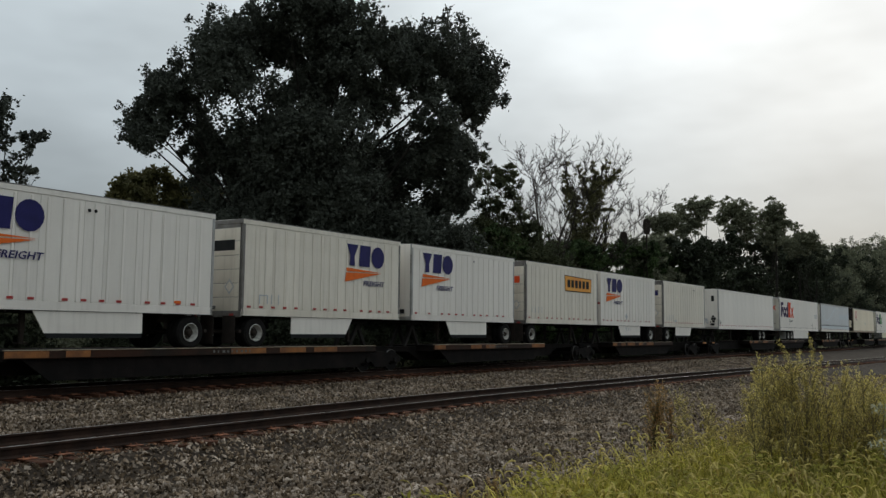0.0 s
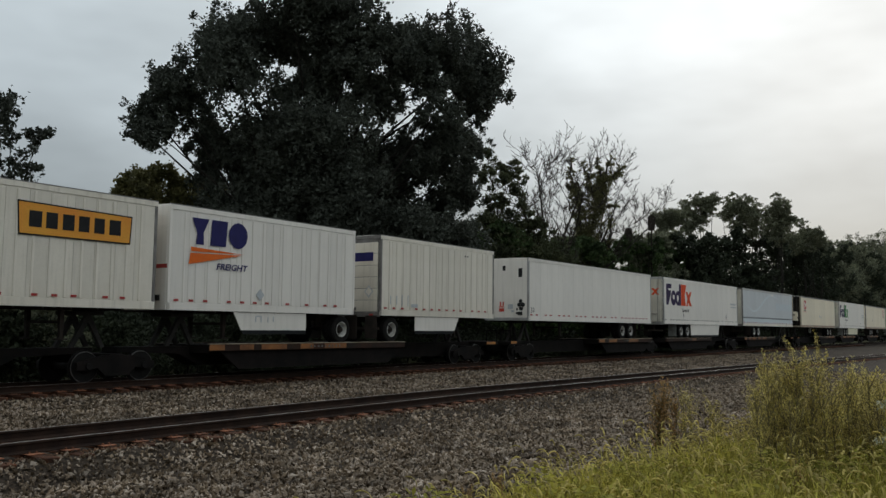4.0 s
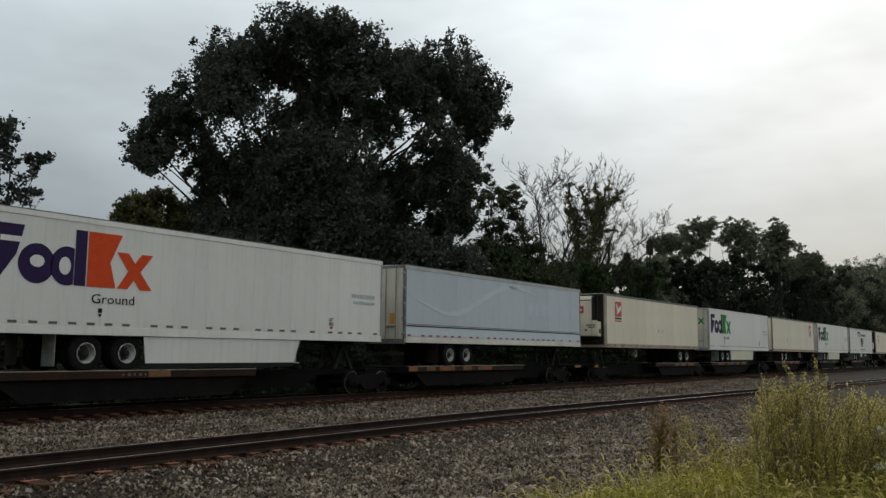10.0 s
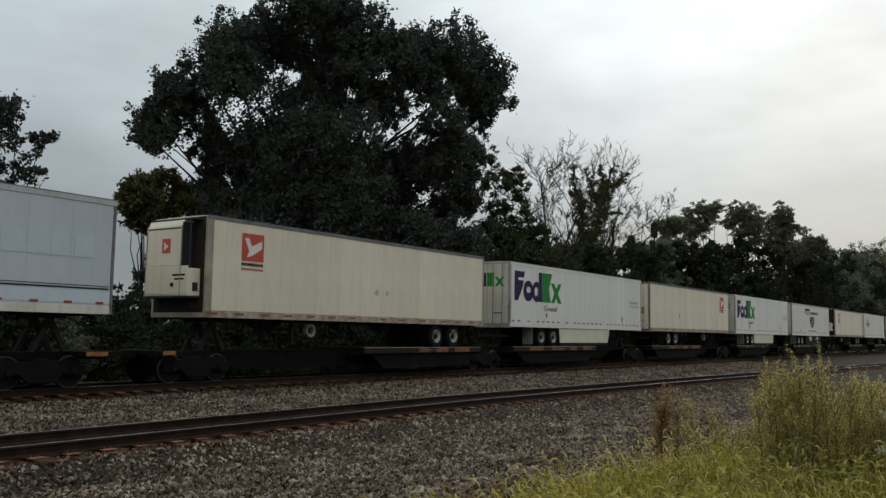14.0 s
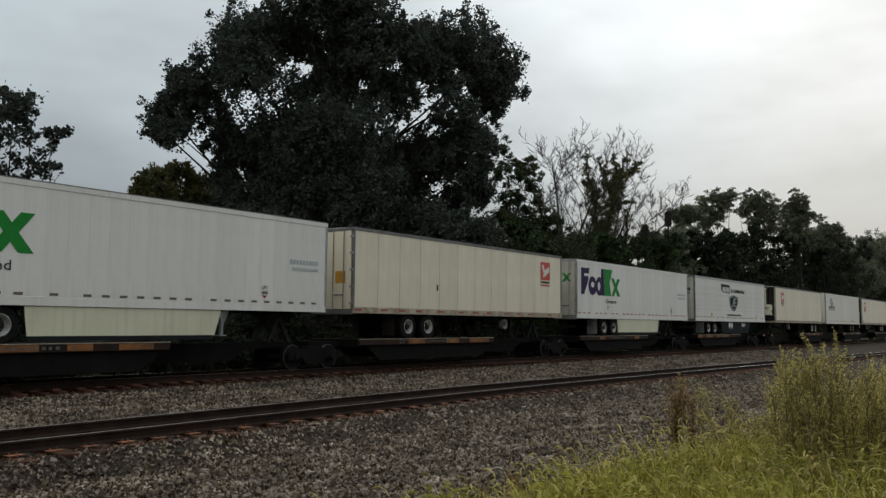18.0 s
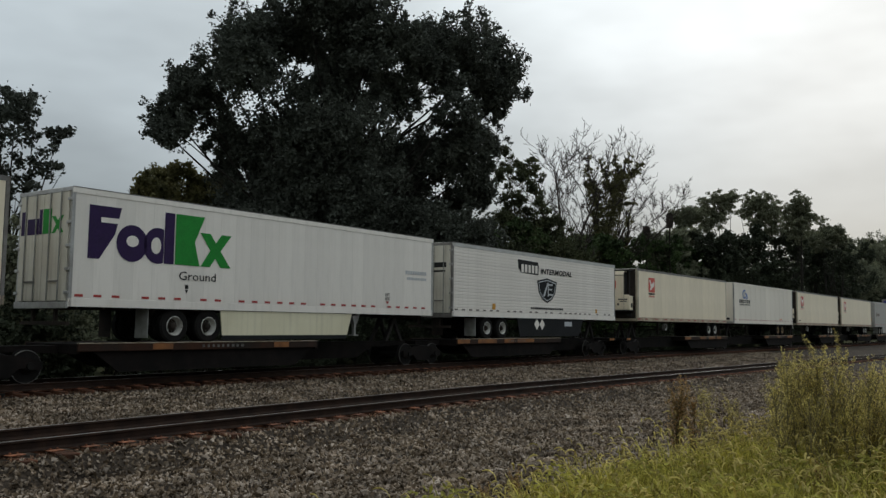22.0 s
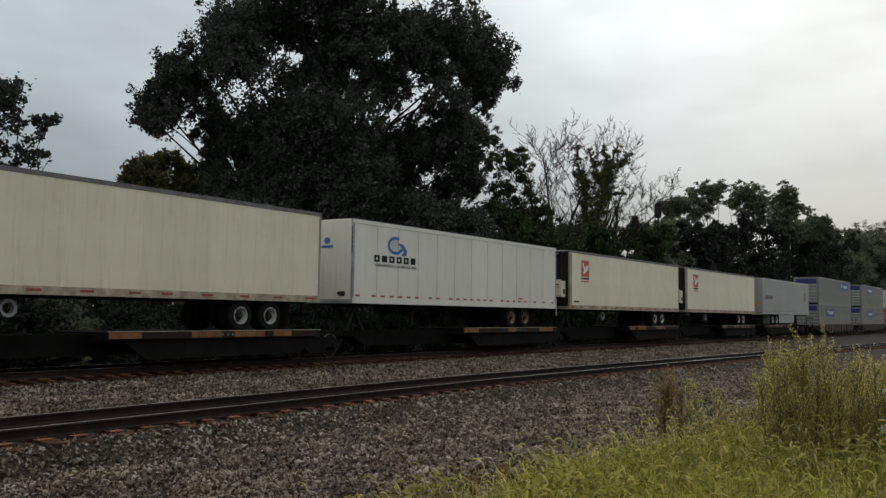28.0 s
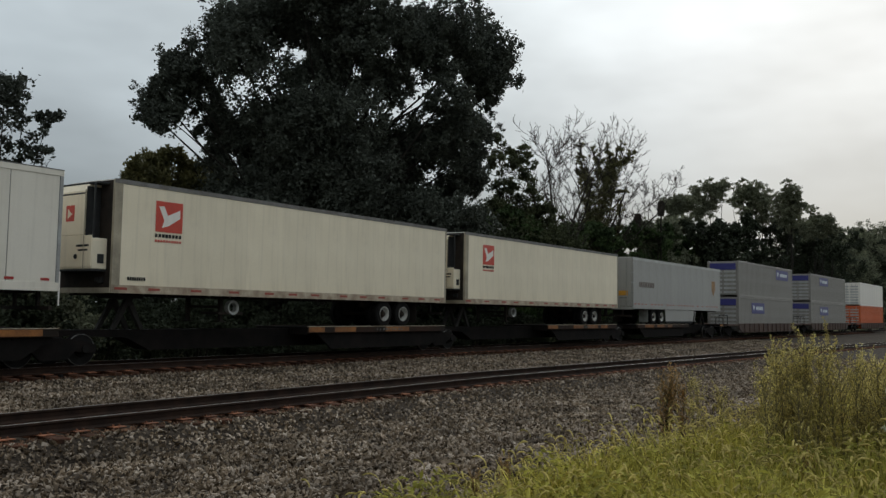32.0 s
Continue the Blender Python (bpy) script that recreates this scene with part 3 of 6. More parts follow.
def tree(az, dist, lobes, count, size, material, seed, label, trunk_r=0.35, base_z=-0.5, stems=1, depth=0.5, bark=None, name="tree", infill=0, **kw):
    """A tree seen square on: lobes are (across, height, radius) in metres; depth spreads them along the line of sight."""
    rng = random.Random(seed)
    bx, by = around(az, dist)
    a = radians(az)
    side, away = Vector((math.cos(a), -math.sin(a), 0)), Vector((math.sin(a), math.cos(a), 0))
    t = tagged(new(name), label, "tree")
    t.location = (bx, by, base_z)
    width = max(abs(u) for u, _, _ in lobes) + 1
    L = []
    for u, h, r in lobes:
        p = side * u + away * (rng.uniform(-1, 1) * depth * math.sqrt(max(0.0, width * width - u * u)) * 0.7)
        L.append((p.x, p.y, h - base_z, r))
    main = list(L)
    for _ in range(infill):  # smaller masses between neighbouring ones
        q = rng.choice(main)
        o = rng.choice(sorted(main, key=lambda m: (m[0] - q[0]) ** 2 + (m[1] - q[1]) ** 2 * 0.3 + (m[2] - q[2]) ** 2)[1:6])
        f = rng.uniform(0.3, 0.7)
        w = 0.35 * (q[3] + o[3])
        L.append((*[q[i] + (o[i] - q[i]) * f + rng.uniform(-0.5, 0.5) * w for i in range(3)], w * rng.uniform(0.8, 1.3)))
    crown, cc = leaf_cloud("crown", L, count, size, material, seed, parent=t, **kw)
    tb = Tubes(7)
    top = max(h for _, h, _ in lobes)
    for k in range(stems):
        o = side * rng.uniform(-1, 1) * (0.9 * stems if stems > 1 else 0) + away * rng.uniform(-1, 1) * 0.8 * (stems - 1)
        hh = top * rng.uniform(0.55, 0.75)
        lean = side * rng.uniform(-0.8, 0.8) + away * rng.uniform(-0.5, 0.5)
        tb.add([o, o + lean * 0.2 + Vector((0, 0, hh * 0.3)), o + lean * 0.6 + Vector((0, 0, hh * 0.65)), o + lean + Vector((0, 0, hh))],
               [trunk_r * 1.25, trunk_r * 0.85, trunk_r * 0.55, trunk_r * 0.2])
        tips = [Vector(l[:3]) for i, l in enumerate(main) if i % stems == k]
        limbs(tb, o, tips, trunk_r * 0.3, rng)
        picks = [Vector(c) for c in cc[rng.randrange(5)::max(1, len(cc) // (60 // stems))]]
        for c in picks:
            near = min((Vector(l[:3]) for l in L), key=lambda q: (q - c).length)
            tb.add([near, near.lerp(c, 0.5) + Vector((0, 0, 0.15)), c], [trunk_r * 0.13, trunk_r * 0.08, trunk_r * 0.03])
    tr = new("trunk", tb.mesh("trunk", bark or BARK))
    tr.parent = t
    return t


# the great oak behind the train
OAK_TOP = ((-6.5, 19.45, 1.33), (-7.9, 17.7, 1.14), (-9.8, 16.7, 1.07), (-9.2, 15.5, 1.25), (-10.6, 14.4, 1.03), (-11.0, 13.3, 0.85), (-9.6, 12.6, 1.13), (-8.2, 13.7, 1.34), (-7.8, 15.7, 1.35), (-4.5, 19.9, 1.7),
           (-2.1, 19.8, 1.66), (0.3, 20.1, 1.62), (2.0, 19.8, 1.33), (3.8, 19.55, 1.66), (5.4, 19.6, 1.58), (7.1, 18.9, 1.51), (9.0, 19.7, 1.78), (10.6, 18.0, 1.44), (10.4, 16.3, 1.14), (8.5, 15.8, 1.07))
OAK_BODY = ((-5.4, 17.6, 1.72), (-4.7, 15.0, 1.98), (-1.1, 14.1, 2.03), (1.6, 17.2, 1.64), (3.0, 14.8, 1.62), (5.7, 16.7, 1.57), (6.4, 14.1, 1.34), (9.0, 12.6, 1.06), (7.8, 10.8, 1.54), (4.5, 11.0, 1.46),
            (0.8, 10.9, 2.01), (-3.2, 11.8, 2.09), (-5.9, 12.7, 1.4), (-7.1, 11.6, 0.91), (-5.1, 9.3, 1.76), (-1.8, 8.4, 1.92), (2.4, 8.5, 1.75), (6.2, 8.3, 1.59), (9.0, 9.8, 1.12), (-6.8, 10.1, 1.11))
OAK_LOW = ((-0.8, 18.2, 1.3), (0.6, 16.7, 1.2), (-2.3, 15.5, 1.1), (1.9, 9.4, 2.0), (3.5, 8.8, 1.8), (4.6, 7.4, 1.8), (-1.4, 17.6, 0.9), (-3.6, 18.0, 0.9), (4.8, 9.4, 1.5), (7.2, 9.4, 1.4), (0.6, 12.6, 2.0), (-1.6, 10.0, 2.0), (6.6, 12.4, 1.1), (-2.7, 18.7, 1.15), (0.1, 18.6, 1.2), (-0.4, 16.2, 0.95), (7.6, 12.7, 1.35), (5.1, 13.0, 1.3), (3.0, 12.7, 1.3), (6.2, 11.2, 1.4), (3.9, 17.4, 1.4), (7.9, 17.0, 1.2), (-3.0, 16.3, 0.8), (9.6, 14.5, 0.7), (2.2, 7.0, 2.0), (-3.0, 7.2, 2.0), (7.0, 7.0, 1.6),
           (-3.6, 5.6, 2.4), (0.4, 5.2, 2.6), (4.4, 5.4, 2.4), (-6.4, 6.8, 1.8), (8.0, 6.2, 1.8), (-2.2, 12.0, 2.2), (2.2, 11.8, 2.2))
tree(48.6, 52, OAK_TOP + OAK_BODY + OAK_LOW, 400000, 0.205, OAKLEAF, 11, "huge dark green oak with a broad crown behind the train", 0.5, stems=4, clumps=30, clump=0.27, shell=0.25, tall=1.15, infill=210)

# ---- the train ----
MOVERS = []      # (thing, place along the train of its middle, height of its base)
DECK = 1.0       # top of the spine cars' decks above the rails


def road_wheel(parent, x, z, near, rim_mat, twin=True):
    """A dual road wheel; near: on the -y side."""
    sg = -1 if near else 1
    y0 = sg * 1.22
    w = part("wheel", lathe([(0.26, y0), (0.44, y0), (0.495, y0 - sg * 0.04), (0.50, y0 - sg * 0.12), (0.495, y0 - sg * 0.22), (0.43, y0 - sg * 0.26), (0.43, y0 - sg * 0.32), (0.495, y0 - sg * 0.36),
                             (0.50, y0 - sg * 0.5), (0.45, y0 - sg * 0.56), (0.2, y0 - sg * 0.56)], x, z, 26, None, False), RUBBER, parent, "black rubber dual tyre")
    r = lathe([(0.285, y0 + sg * 0.005), (0.27, y0 + sg * 0.012), (0.245, y0 - sg * 0.06), (0.225, y0 - sg * 0.15), (0.20, y0 - sg * 0.18)], x, z, 22, None, False)
    for i in range(8):
        a = i * math.pi / 4
        box(x + 0.145 * math.cos(a) - 0.014, x + 0.145 * math.cos(a) + 0.014, min(y0 - sg * 0.18, y0 - sg * 0.14), max(y0 - sg * 0.18, y0 - sg * 0.14), z + 0.145 * math.sin(a) - 0.014, z + 0.145 * math.sin(a) + 0.014, 0, r)
    part("rim", r, rim_mat, w, "steel wheel rim with nuts")
    part("hub", lathe([(0.205, y0 - sg * 0.17), (0.13, y0 - sg * 0.13), (0.105, y0 - sg * 0.12), (0.10, y0 - sg * 0.02), (0.06, y0 + sg * 0.01)], x, z, 16), BLACK, w, "black hub in the middle of the rim")
    return w


def spots(parent, xs, z, size, material, name="reflector", y=-1.317):
    ob = part(name, box(-size / 2, size / 2, -0.003, 0.003, -0.034, 0.034), material, parent)
    ob.location = (xs[0], y, z)
    for x in xs[1:]:
        again(name, ob, parent, (x, y, z))


def decal(parent, name, shapes, material, label, y=-1.309, axis="y", lift=0.004):
    """Flat film shapes, each an outline, on the near side (or on the end for axis x)."""
    if len(shapes) <= 12:
        for s in shapes:
            part(name, prism(s, y - lift, y, None, axis), material, parent, label)
        return
    bm = bmesh.new()
    for s in shapes:
        prism(s, y - lift, y, bm, axis)
    tagged(part(name, bm, material, parent, label), kind="stuff")


def rect(x0, x1, z0, z1, lean=0.0):
    return [(x0, z0), (x1, z0), (x1 + lean, z1), (x0 + lean, z1)]


def bars(x0, x1, z0, z1, n, gap=0.25, lean=0.0, seed=1):
    """Plain bars in place of writing."""
    rng = random.Random(seed)
    w = (x1 - x0) / n
    return [rect(x0 + i * w, x0 + (i + 1 - gap * rng.uniform(0.7, 1.3)) * w, z0, z1, lean) for i in range(n)]


def trailer(label, L, side, style, paint, end, axles, skirt=None, post=STEEL, rim=RIM, spare=None, panels=13, seam="strip", z0=1.02, z1=4.17, top=ALU, rail_mat=None, tape=REDTAPE, legs=True, post_w=0.10):
    """A box trailer: x from its near-to-camera end, y -1.3 the shown side, z from the deck it stands on.
    side: where the road wheels are, 'L' or 'R'; end: 'door', 'nose' or 'reefer' at x = 0."""
    t = tagged(new("semi_trailer"), label, "trailer", "trailers on the train")
    rail_mat = rail_mat or (DIRTYRAIL if paint is CREAM else paint)
    if L < 10:  # the short ones ride a little higher
        z0, z1 = 1.08, 4.22
    cap = 0.11 if top is DARKPOST else 0.16
    part("floor", box(0.05, L - 0.05, -1.24, 1.24, z0 + 0.02, z0 + 0.14), BLACK, t)
    cm = part("cross_member", box(0, 0.06, -1.2, 1.2, z0 - 0.09, z0 + 0.03), BLACK, t)
    cm.location.x = 0.3
    for i in range(1, int(L / 0.8)):
        again("cross_member", cm, t, (0.3 + i * 0.8, 0, 0))
    for y in (-1.3, 1.3):
        part("bottom_rail", box(0.0, L, y - 0.012, y + 0.012, z0 - 0.03, z0 + 0.20, 0.006), rail_mat, t, "metal bottom rail")
        part("top_rail", box(0.0, L, y - 0.015, y + 0.015, z1 - cap, z1, 0.006), top, t, "metal top rail")
    for x, w in ((0.0, post_w), (L - 0.10, 0.10)):
        for y in (-1.312, 1.212):
            part("corner_post", box(x, x + w, y, y + 0.10, z0 - 0.03, z1, 0.01), post, t, "weathered corner post")
    part("roof", prism([(-1.3, z1 - 0.02), (1.3, z1 - 0.02), (1.3, z1), (0.6, z1 + 0.02), (-0.6, z1 + 0.02), (-1.3, z1)], 0.02, L - 0.02, None, "x"), WHITE, t)
    # Added dark strip draws the shade along the roof edge.
    part("roof_lip", box(0.0, L, -1.318, -1.29, z1 - 0.012, z1 + 0.016), DARKPOST, t, "dark strip for the shade along the roof edge")
    part("far_side_panel", box(0.1, L - 0.1, 1.26, 1.298, z0 + 0.2, z1 - cap), paint, t)
    part("end_wall", box(L - 0.04, L - 0.002, -1.21, 1.21, z0, z1 - 0.02, 0.01), paint, t)
    a, b = z0 + 0.2, z1 - cap
    if style == "flute":
        part("side_panel", box(0.1, L - 0.1, -1.288, -1.262, a, b), paint, t)
        n = 20
        f = part("flute", prism([(-1.286, -0.064), (-1.286, 0.064), (-1.304, 0.050), (-1.304, -0.050)], 0.1, L - 0.1, None, "x"), paint, t)
        f.location.z = a + 0.07
        for i in range(1, n):
            again("flute", f, t, (0, 0, a + 0.07 + i * (b - a - 0.14) / (n - 1)))
    else:
        w = (L - 0.2) / panels
        gap = 0.011 if seam == "gap" else 0.003
        first = part("side_panel", box(gap, w - gap, -1.300, -1.266, a, b, 0.004), paint, t)
        first.location.x = 0.1
        for i in range(1, panels):
            again("side_panel", first, t, (0.1 + i * w, 0, 0))
        if style == "rib":
            n = int(L / 0.46)
            w2 = (L - 0.2) / n
            rb = part("rib", box(-0.035, 0.035, -1.326, -1.298, a + 0.01, b - 0.05, 0.012), paint, t)
            rb.location.x = 0.1 + w2
            for i in range(2, n):
                again("rib", rb, t, (0.1 + i * w2, 0, 0))
        elif seam == "gap":
            part("liner", box(0.1, L - 0.1, -1.285, -1.25, a, b), DARKPOST, t)
        else:
            sb = part("seam_strip", box(-0.012, 0.012, -1.3025, -1.298, a, b, 0.002), paint, t)
            sb.location.x = 0.1 + w
            for i in range(2, panels):
                again("seam_strip", sb, t, (0.1 + i * w, 0, 0))
    # reflective tape along the bottom of the side
    rng = random.Random(int(L * 10) + len(label))
    xs = [0.3]
    while xs[-1] < L - 0.8:
        xs.append(xs[-1] + (0.55 if rng.random() < 0.7 else 0.95))
    if style == "rib":
        spots(t, [x for x in xs if x < L - 0.3], z0 + 0.27, 0.17, tape, y=-1.330)
    else:
        low = paint is CREAM
        spots(t, xs[::2] if low else xs, z0 + (0.10 if low else 0.27), 0.40 if low else 0.24, DIMTAPE if low else tape, y=-1.315 if low else -1.308)
    # running gear
    for x in axles:
        for near in (True, False):
            road_wheel(t, x, 0.5, near, rim)
        part("axle", lathe([(0.07, -1.1), (0.07, 1.1)], x, 0.5, 10), BLACK, t)
    g0, g1 = min(axles) - 0.75, max(axles) + 0.75
    for y in (-0.62, 0.5):
        gb = box(g0, g1, y, y + 0.12, z0 - 0.28, z0 - 0.06)
        for x in axles:
            box(x - 0.35, x + 0.1, y + 0.02, y + 0.10, 0.45, z0 - 0.2, 0, gb)
        part("suspension_beam", gb, BLACK, t)
    fx = g0 - 0.15 if side == "L" else g1 + 0.15
    for y in (-1.2, 0.6):
        part("mud_flap", box(fx - 0.008, fx + 0.008, y, y + 0.6, 0.15, z0 - 0.03), FLAPGREY if skirt and L > 10 and y < 0 else BLACK, t, "hanging mud flap")
    # bumper guard under the rear
    rx = 0.12 if side == "L" else L - 0.12
    gd = box(rx - 0.05, rx + 0.05, -1.15, 1.15, 0.5, 0.6)
    for y in (-0.55, 0.55):
        box(rx - 0.04, rx + 0.04, y - 0.05, y + 0.05, 0.55, z0, 0, gd)
    part("rear_guard", gd, BLACK, t)
    if legs:
        lx = L - 4.3 if side == "L" else 4.3
        if L < 10:
            lx = L - 2.6 if side == "L" else 2.6
        for y in (-0.8, 0.8):
            lg = box(lx - 0.06, lx + 0.06, y - 0.06, y + 0.06, 0.5, z0)
            box(lx - 0.05, lx + 0.05, y - 0.05, y + 0.05, 0.22, 0.5, 0, lg)
            box(lx - 0.14, lx + 0.14, y - 0.12, y + 0.12, 0.18, 0.22, 0, lg)
            if skirt and L > 10:
                prism([(lx - 0.24, z0 - 0.02), (lx + 0.24, z0 - 0.02), (lx + 0.07, 0.62), (lx - 0.07, 0.62)], y - 0.09, y + 0.09, lg)
            part("landing_leg", lg, STEEL if skirt and L > 10 else BLACK, t, "retracted landing leg")
        br = box(lx - 0.03, lx + 0.03, -0.8, 0.8, 0.62, 0.7)
        part("leg_brace", br, BLACK, t)
    if spare:
        s = part("spare_wheel", lathe([(0.15, -1.05), (0.23, -1.08), (0.23, -0.9), (0.15, -0.88), (0.15, -1.05)], spare, 0.64, 20, None, False), FLAPGREY, t, "pale grey spare wheel rim slung below")
        part("spare_carrier", box(spare - 0.5, spare + 0.5, -0.95, -0.1, 0.42, 0.5), BLACK, t)
    if skirt:
        x0, x1, m, slope0, slope1, zb = skirt
        part("side_skirt", prism([(x0, z0 - 0.04), (x0 + slope0, zb), (x1 - slope1, zb), (x1, z0 - 0.04)], -1.27, -1.24), m, t, "aerodynamic side skirt panel")
        part("skirt_edge", prism([(x0 + slope0 * 1.0, zb), (x0 + slope0 * 1.25, zb - 0.13), (x1 - slope1 * 1.25, zb - 0.13), (x1 - slope1, zb)], -1.265, -1.25), SKIRTDARK, t, "dark flexible lower edge")
    # the end that faces the camera
    if end == "rollup":
        d = part("door", box(-0.02, 0.02, -1.2, 1.2, z0 + 0.10, z1 - 0.14), DARKPOST, t, "roll-up rear door")
        pn = part("door_panel", box(-0.032, -0.018, -1.19, 1.19, 0.008, 0.45, 0.004), paint, d, "whitish door panel")
        pn.location.z = z0 + 0.12
        for k in range(1, 6):
            again("door_panel", pn, d, (0, 0, z0 + 0.12 + k * 0.458))
        part("latch", box(-0.07, -0.03, -0.12, 0.12, z0 + 0.18, z0 + 0.30, 0.01), DARKPOST, d, "door latch")
        part("pull_strap", box(-0.05, -0.032, 0.25, 0.30, z0 + 0.02, z0 + 0.4), DARKPOST, d)
        part("door_sill", box(-0.05, 0.02, -1.3, 1.3, z0 - 0.08, z0 + 0.10, 0.01), post, t)
        part("door_header", box(-0.04, 0.02, -1.3, 1.3, z1 - 0.14, z1, 0.01), post, t)
        for y in (-1.0, 0.8):
            part("tail_lamp", box(-0.055, -0.045, y, y + 0.2, z0 - 0.04, z0 + 0.04), REDTAPE, t, "red tail lamp")
        decal(t, "placard_frame", [[(-0.75, 1.75), (-0.52, 2.0), (-0.75, 2.25), (-0.98, 2.0)], rect(0.9, 0.55, 1.5, 1.62)], GREYINK, "worn placard holder on the door", -0.034, "x")
        decal(t, "placard_inset", [[(-0.75, 1.82), (-0.58, 2.0), (-0.75, 2.18), (-0.92, 2.0)]], paint, "", -0.038, "x")
    elif end == "door":
        for y0, y1 in ((-1.2, -0.008), (0.008, 1.2)):
            d = part("door", box(-0.03, 0.03, y0, y1, z0 + 0.12, z1 - 0.12, 0.01), paint if paint in (CREAM, GREY) else DOORDIRT, t, "grimy rear door leaf")
            for yy in (y0 + 0.28 * (y1 - y0), y0 + 0.72 * (y1 - y0)):
                rod = lathe([(0.02, z0 + 0.08), (0.02, z1 - 0.1)], 0, 0, 8)
                rod.transform(Matrix.Translation((-0.055, yy, 0)) @ Matrix.Rotation(radians(90), 4, "X"))
                part("lock_rod", rod, FLAPGREY, d, "vertical lock rod")
            part("handle", box(-0.085, -0.055, y0 + 0.3, y0 + 0.8, z0 + 0.62, z0 + 0.67, 0.008), DARKPOST, d, "door handle")
            hy = y0 - 0.05 if y0 < -0.5 else y1 + 0.05
            for k in range(5):
                part("hinge", box(-0.06, -0.02, hy - 0.09, hy + 0.09, z0 + 0.3 + k * 0.62, z0 + 0.38 + k * 0.62, 0.008), STEEL, d)
        part("door_sill", box(-0.05, 0.02, -1.3, 1.3, z0 - 0.08, z0 + 0.10, 0.01), post, t)
        part("door_header", box(-0.04, 0.02, -1.3, 1.3, z1 - 0.12, z1, 0.01), post, t)
    else:
        # Reefers: shade behind and below the cooling unit is put into black paint.
        part("nose_wall", box(0.0, 0.04, -1.21, 1.21, z0, z1 - 0.02, 0.01), BLACK if end == "reefer" else paint, t, "flat front wall")
        part("nose_rail", box(-0.015, 0.0, -1.25, 1.25, z0 - 0.03, z0 + 0.12), post, t)
        gh = box(-0.05, 0.0, -0.95, -0.7, z0 + 0.25, z0 + 0.42, 0.01)
        box(-0.07, 0.0, -0.75, -0.6, z0 + 0.3, z0 + 0.4, 0.01, gh)
        part("air_coupling", gh, GRILLE, t, "black air and light couplings")
    if end == "reefer":
        uz0, uz1 = z0 + 0.62, z1 - 0.12
        un = tagged(new("cooling_unit"), "cream refrigeration unit with black grille")
        un.parent = t
        part("unit_base", box(-0.46, 0.0, -1.05, 1.05, uz0, uz0 + 0.86, 0.02), CREAM, un, "cream lower housing")
        part("unit_body", prism([(-0.46, uz0 + 0.86), (0.0, uz0 + 0.86), (0.0, uz1), (-0.34, uz1), (-0.46, uz1 - 0.22)], -0.66, 1.02), CREAM, un, "cream upper housing")
        part("side_opening", box(-0.44, -0.02, -0.69, -0.655, uz0 + 0.87, uz1 - 0.1), GRILLE, un, "tall black side opening")
        part("unit_hood", box(-0.36, 0.0, -1.05, 1.05, uz1 - 0.03, uz1 + 0.03, 0.01), GRILLE, un, "dark top cover")
        part("corner_strut", box(-0.44, -0.40, -1.04, -1.0, uz0 + 0.84, uz1), GRILLE, un)
        part("unit_front", box(-0.476, -0.455, -0.65, 1.0, uz0 + 0.95, uz1 - 0.34, 0.006), CREAM, un, "cream upper front cover")
        part("unit_cover", box(-0.476, -0.455, -1.03, 1.03, uz0 + 0.06, uz0 + 0.93, 0.006), CREAM, un, "cream lower front cover")
        part("side_vent", box(-0.30, -0.10, -1.066, -1.045, uz0 + 0.16, uz0 + 0.42, 0.006), GRILLE, un, "small black side vent")
        part("top_louvre", prism([(-0.475, uz1 - 0.30), (-0.33, uz1 + 0.01), (-0.31, uz1 + 0.01), (-0.45, uz1 - 0.32)], -0.66, 0.98), GRILLE, un, "dark louvre across the top")
        part("unit_shelf", box(-0.49, 0.0, -1.06, 1.06, uz0 - 0.06, uz0, 0.01), GRILLE, un)
        part("fuel_cap", lathe([(0.07, -0.478), (0.07, -0.50)], 0.0, uz0 + 0.35, 10), GRILLE, un).data.transform(Matrix(((0, 1, 0, 0), (1, 0, 0, -0.3), (0, 0, 1, 0), (0, 0, 0, 1))))
        part("badge", box(-0.484, -0.476, -0.15, 0.25, uz0 + 1.35, uz0 + 1.8), REDLOGO, un, "small red badge")
        decal(un, "badge_figure", [[(0.16, uz0 + 1.42), (-0.06, uz0 + 1.55), (0.16, uz0 + 1.7)]], CREAM, "", -0.484, "x")
        decal(un, "unit_lettering", [rect(-0.3, -0.9, uz0 + 0.62, uz0 + 0.68), rect(-0.4, -0.85, uz0 + 0.50, uz0 + 0.55)], INK, "dark bars of writing", -0.477, "x")
        for y in (-0.68, 1.02):
            part("unit_edge", box(-0.485, -0.455, y, y + 0.03, uz0, uz1 - 0.2), BEIGEPOST, un)
    return t


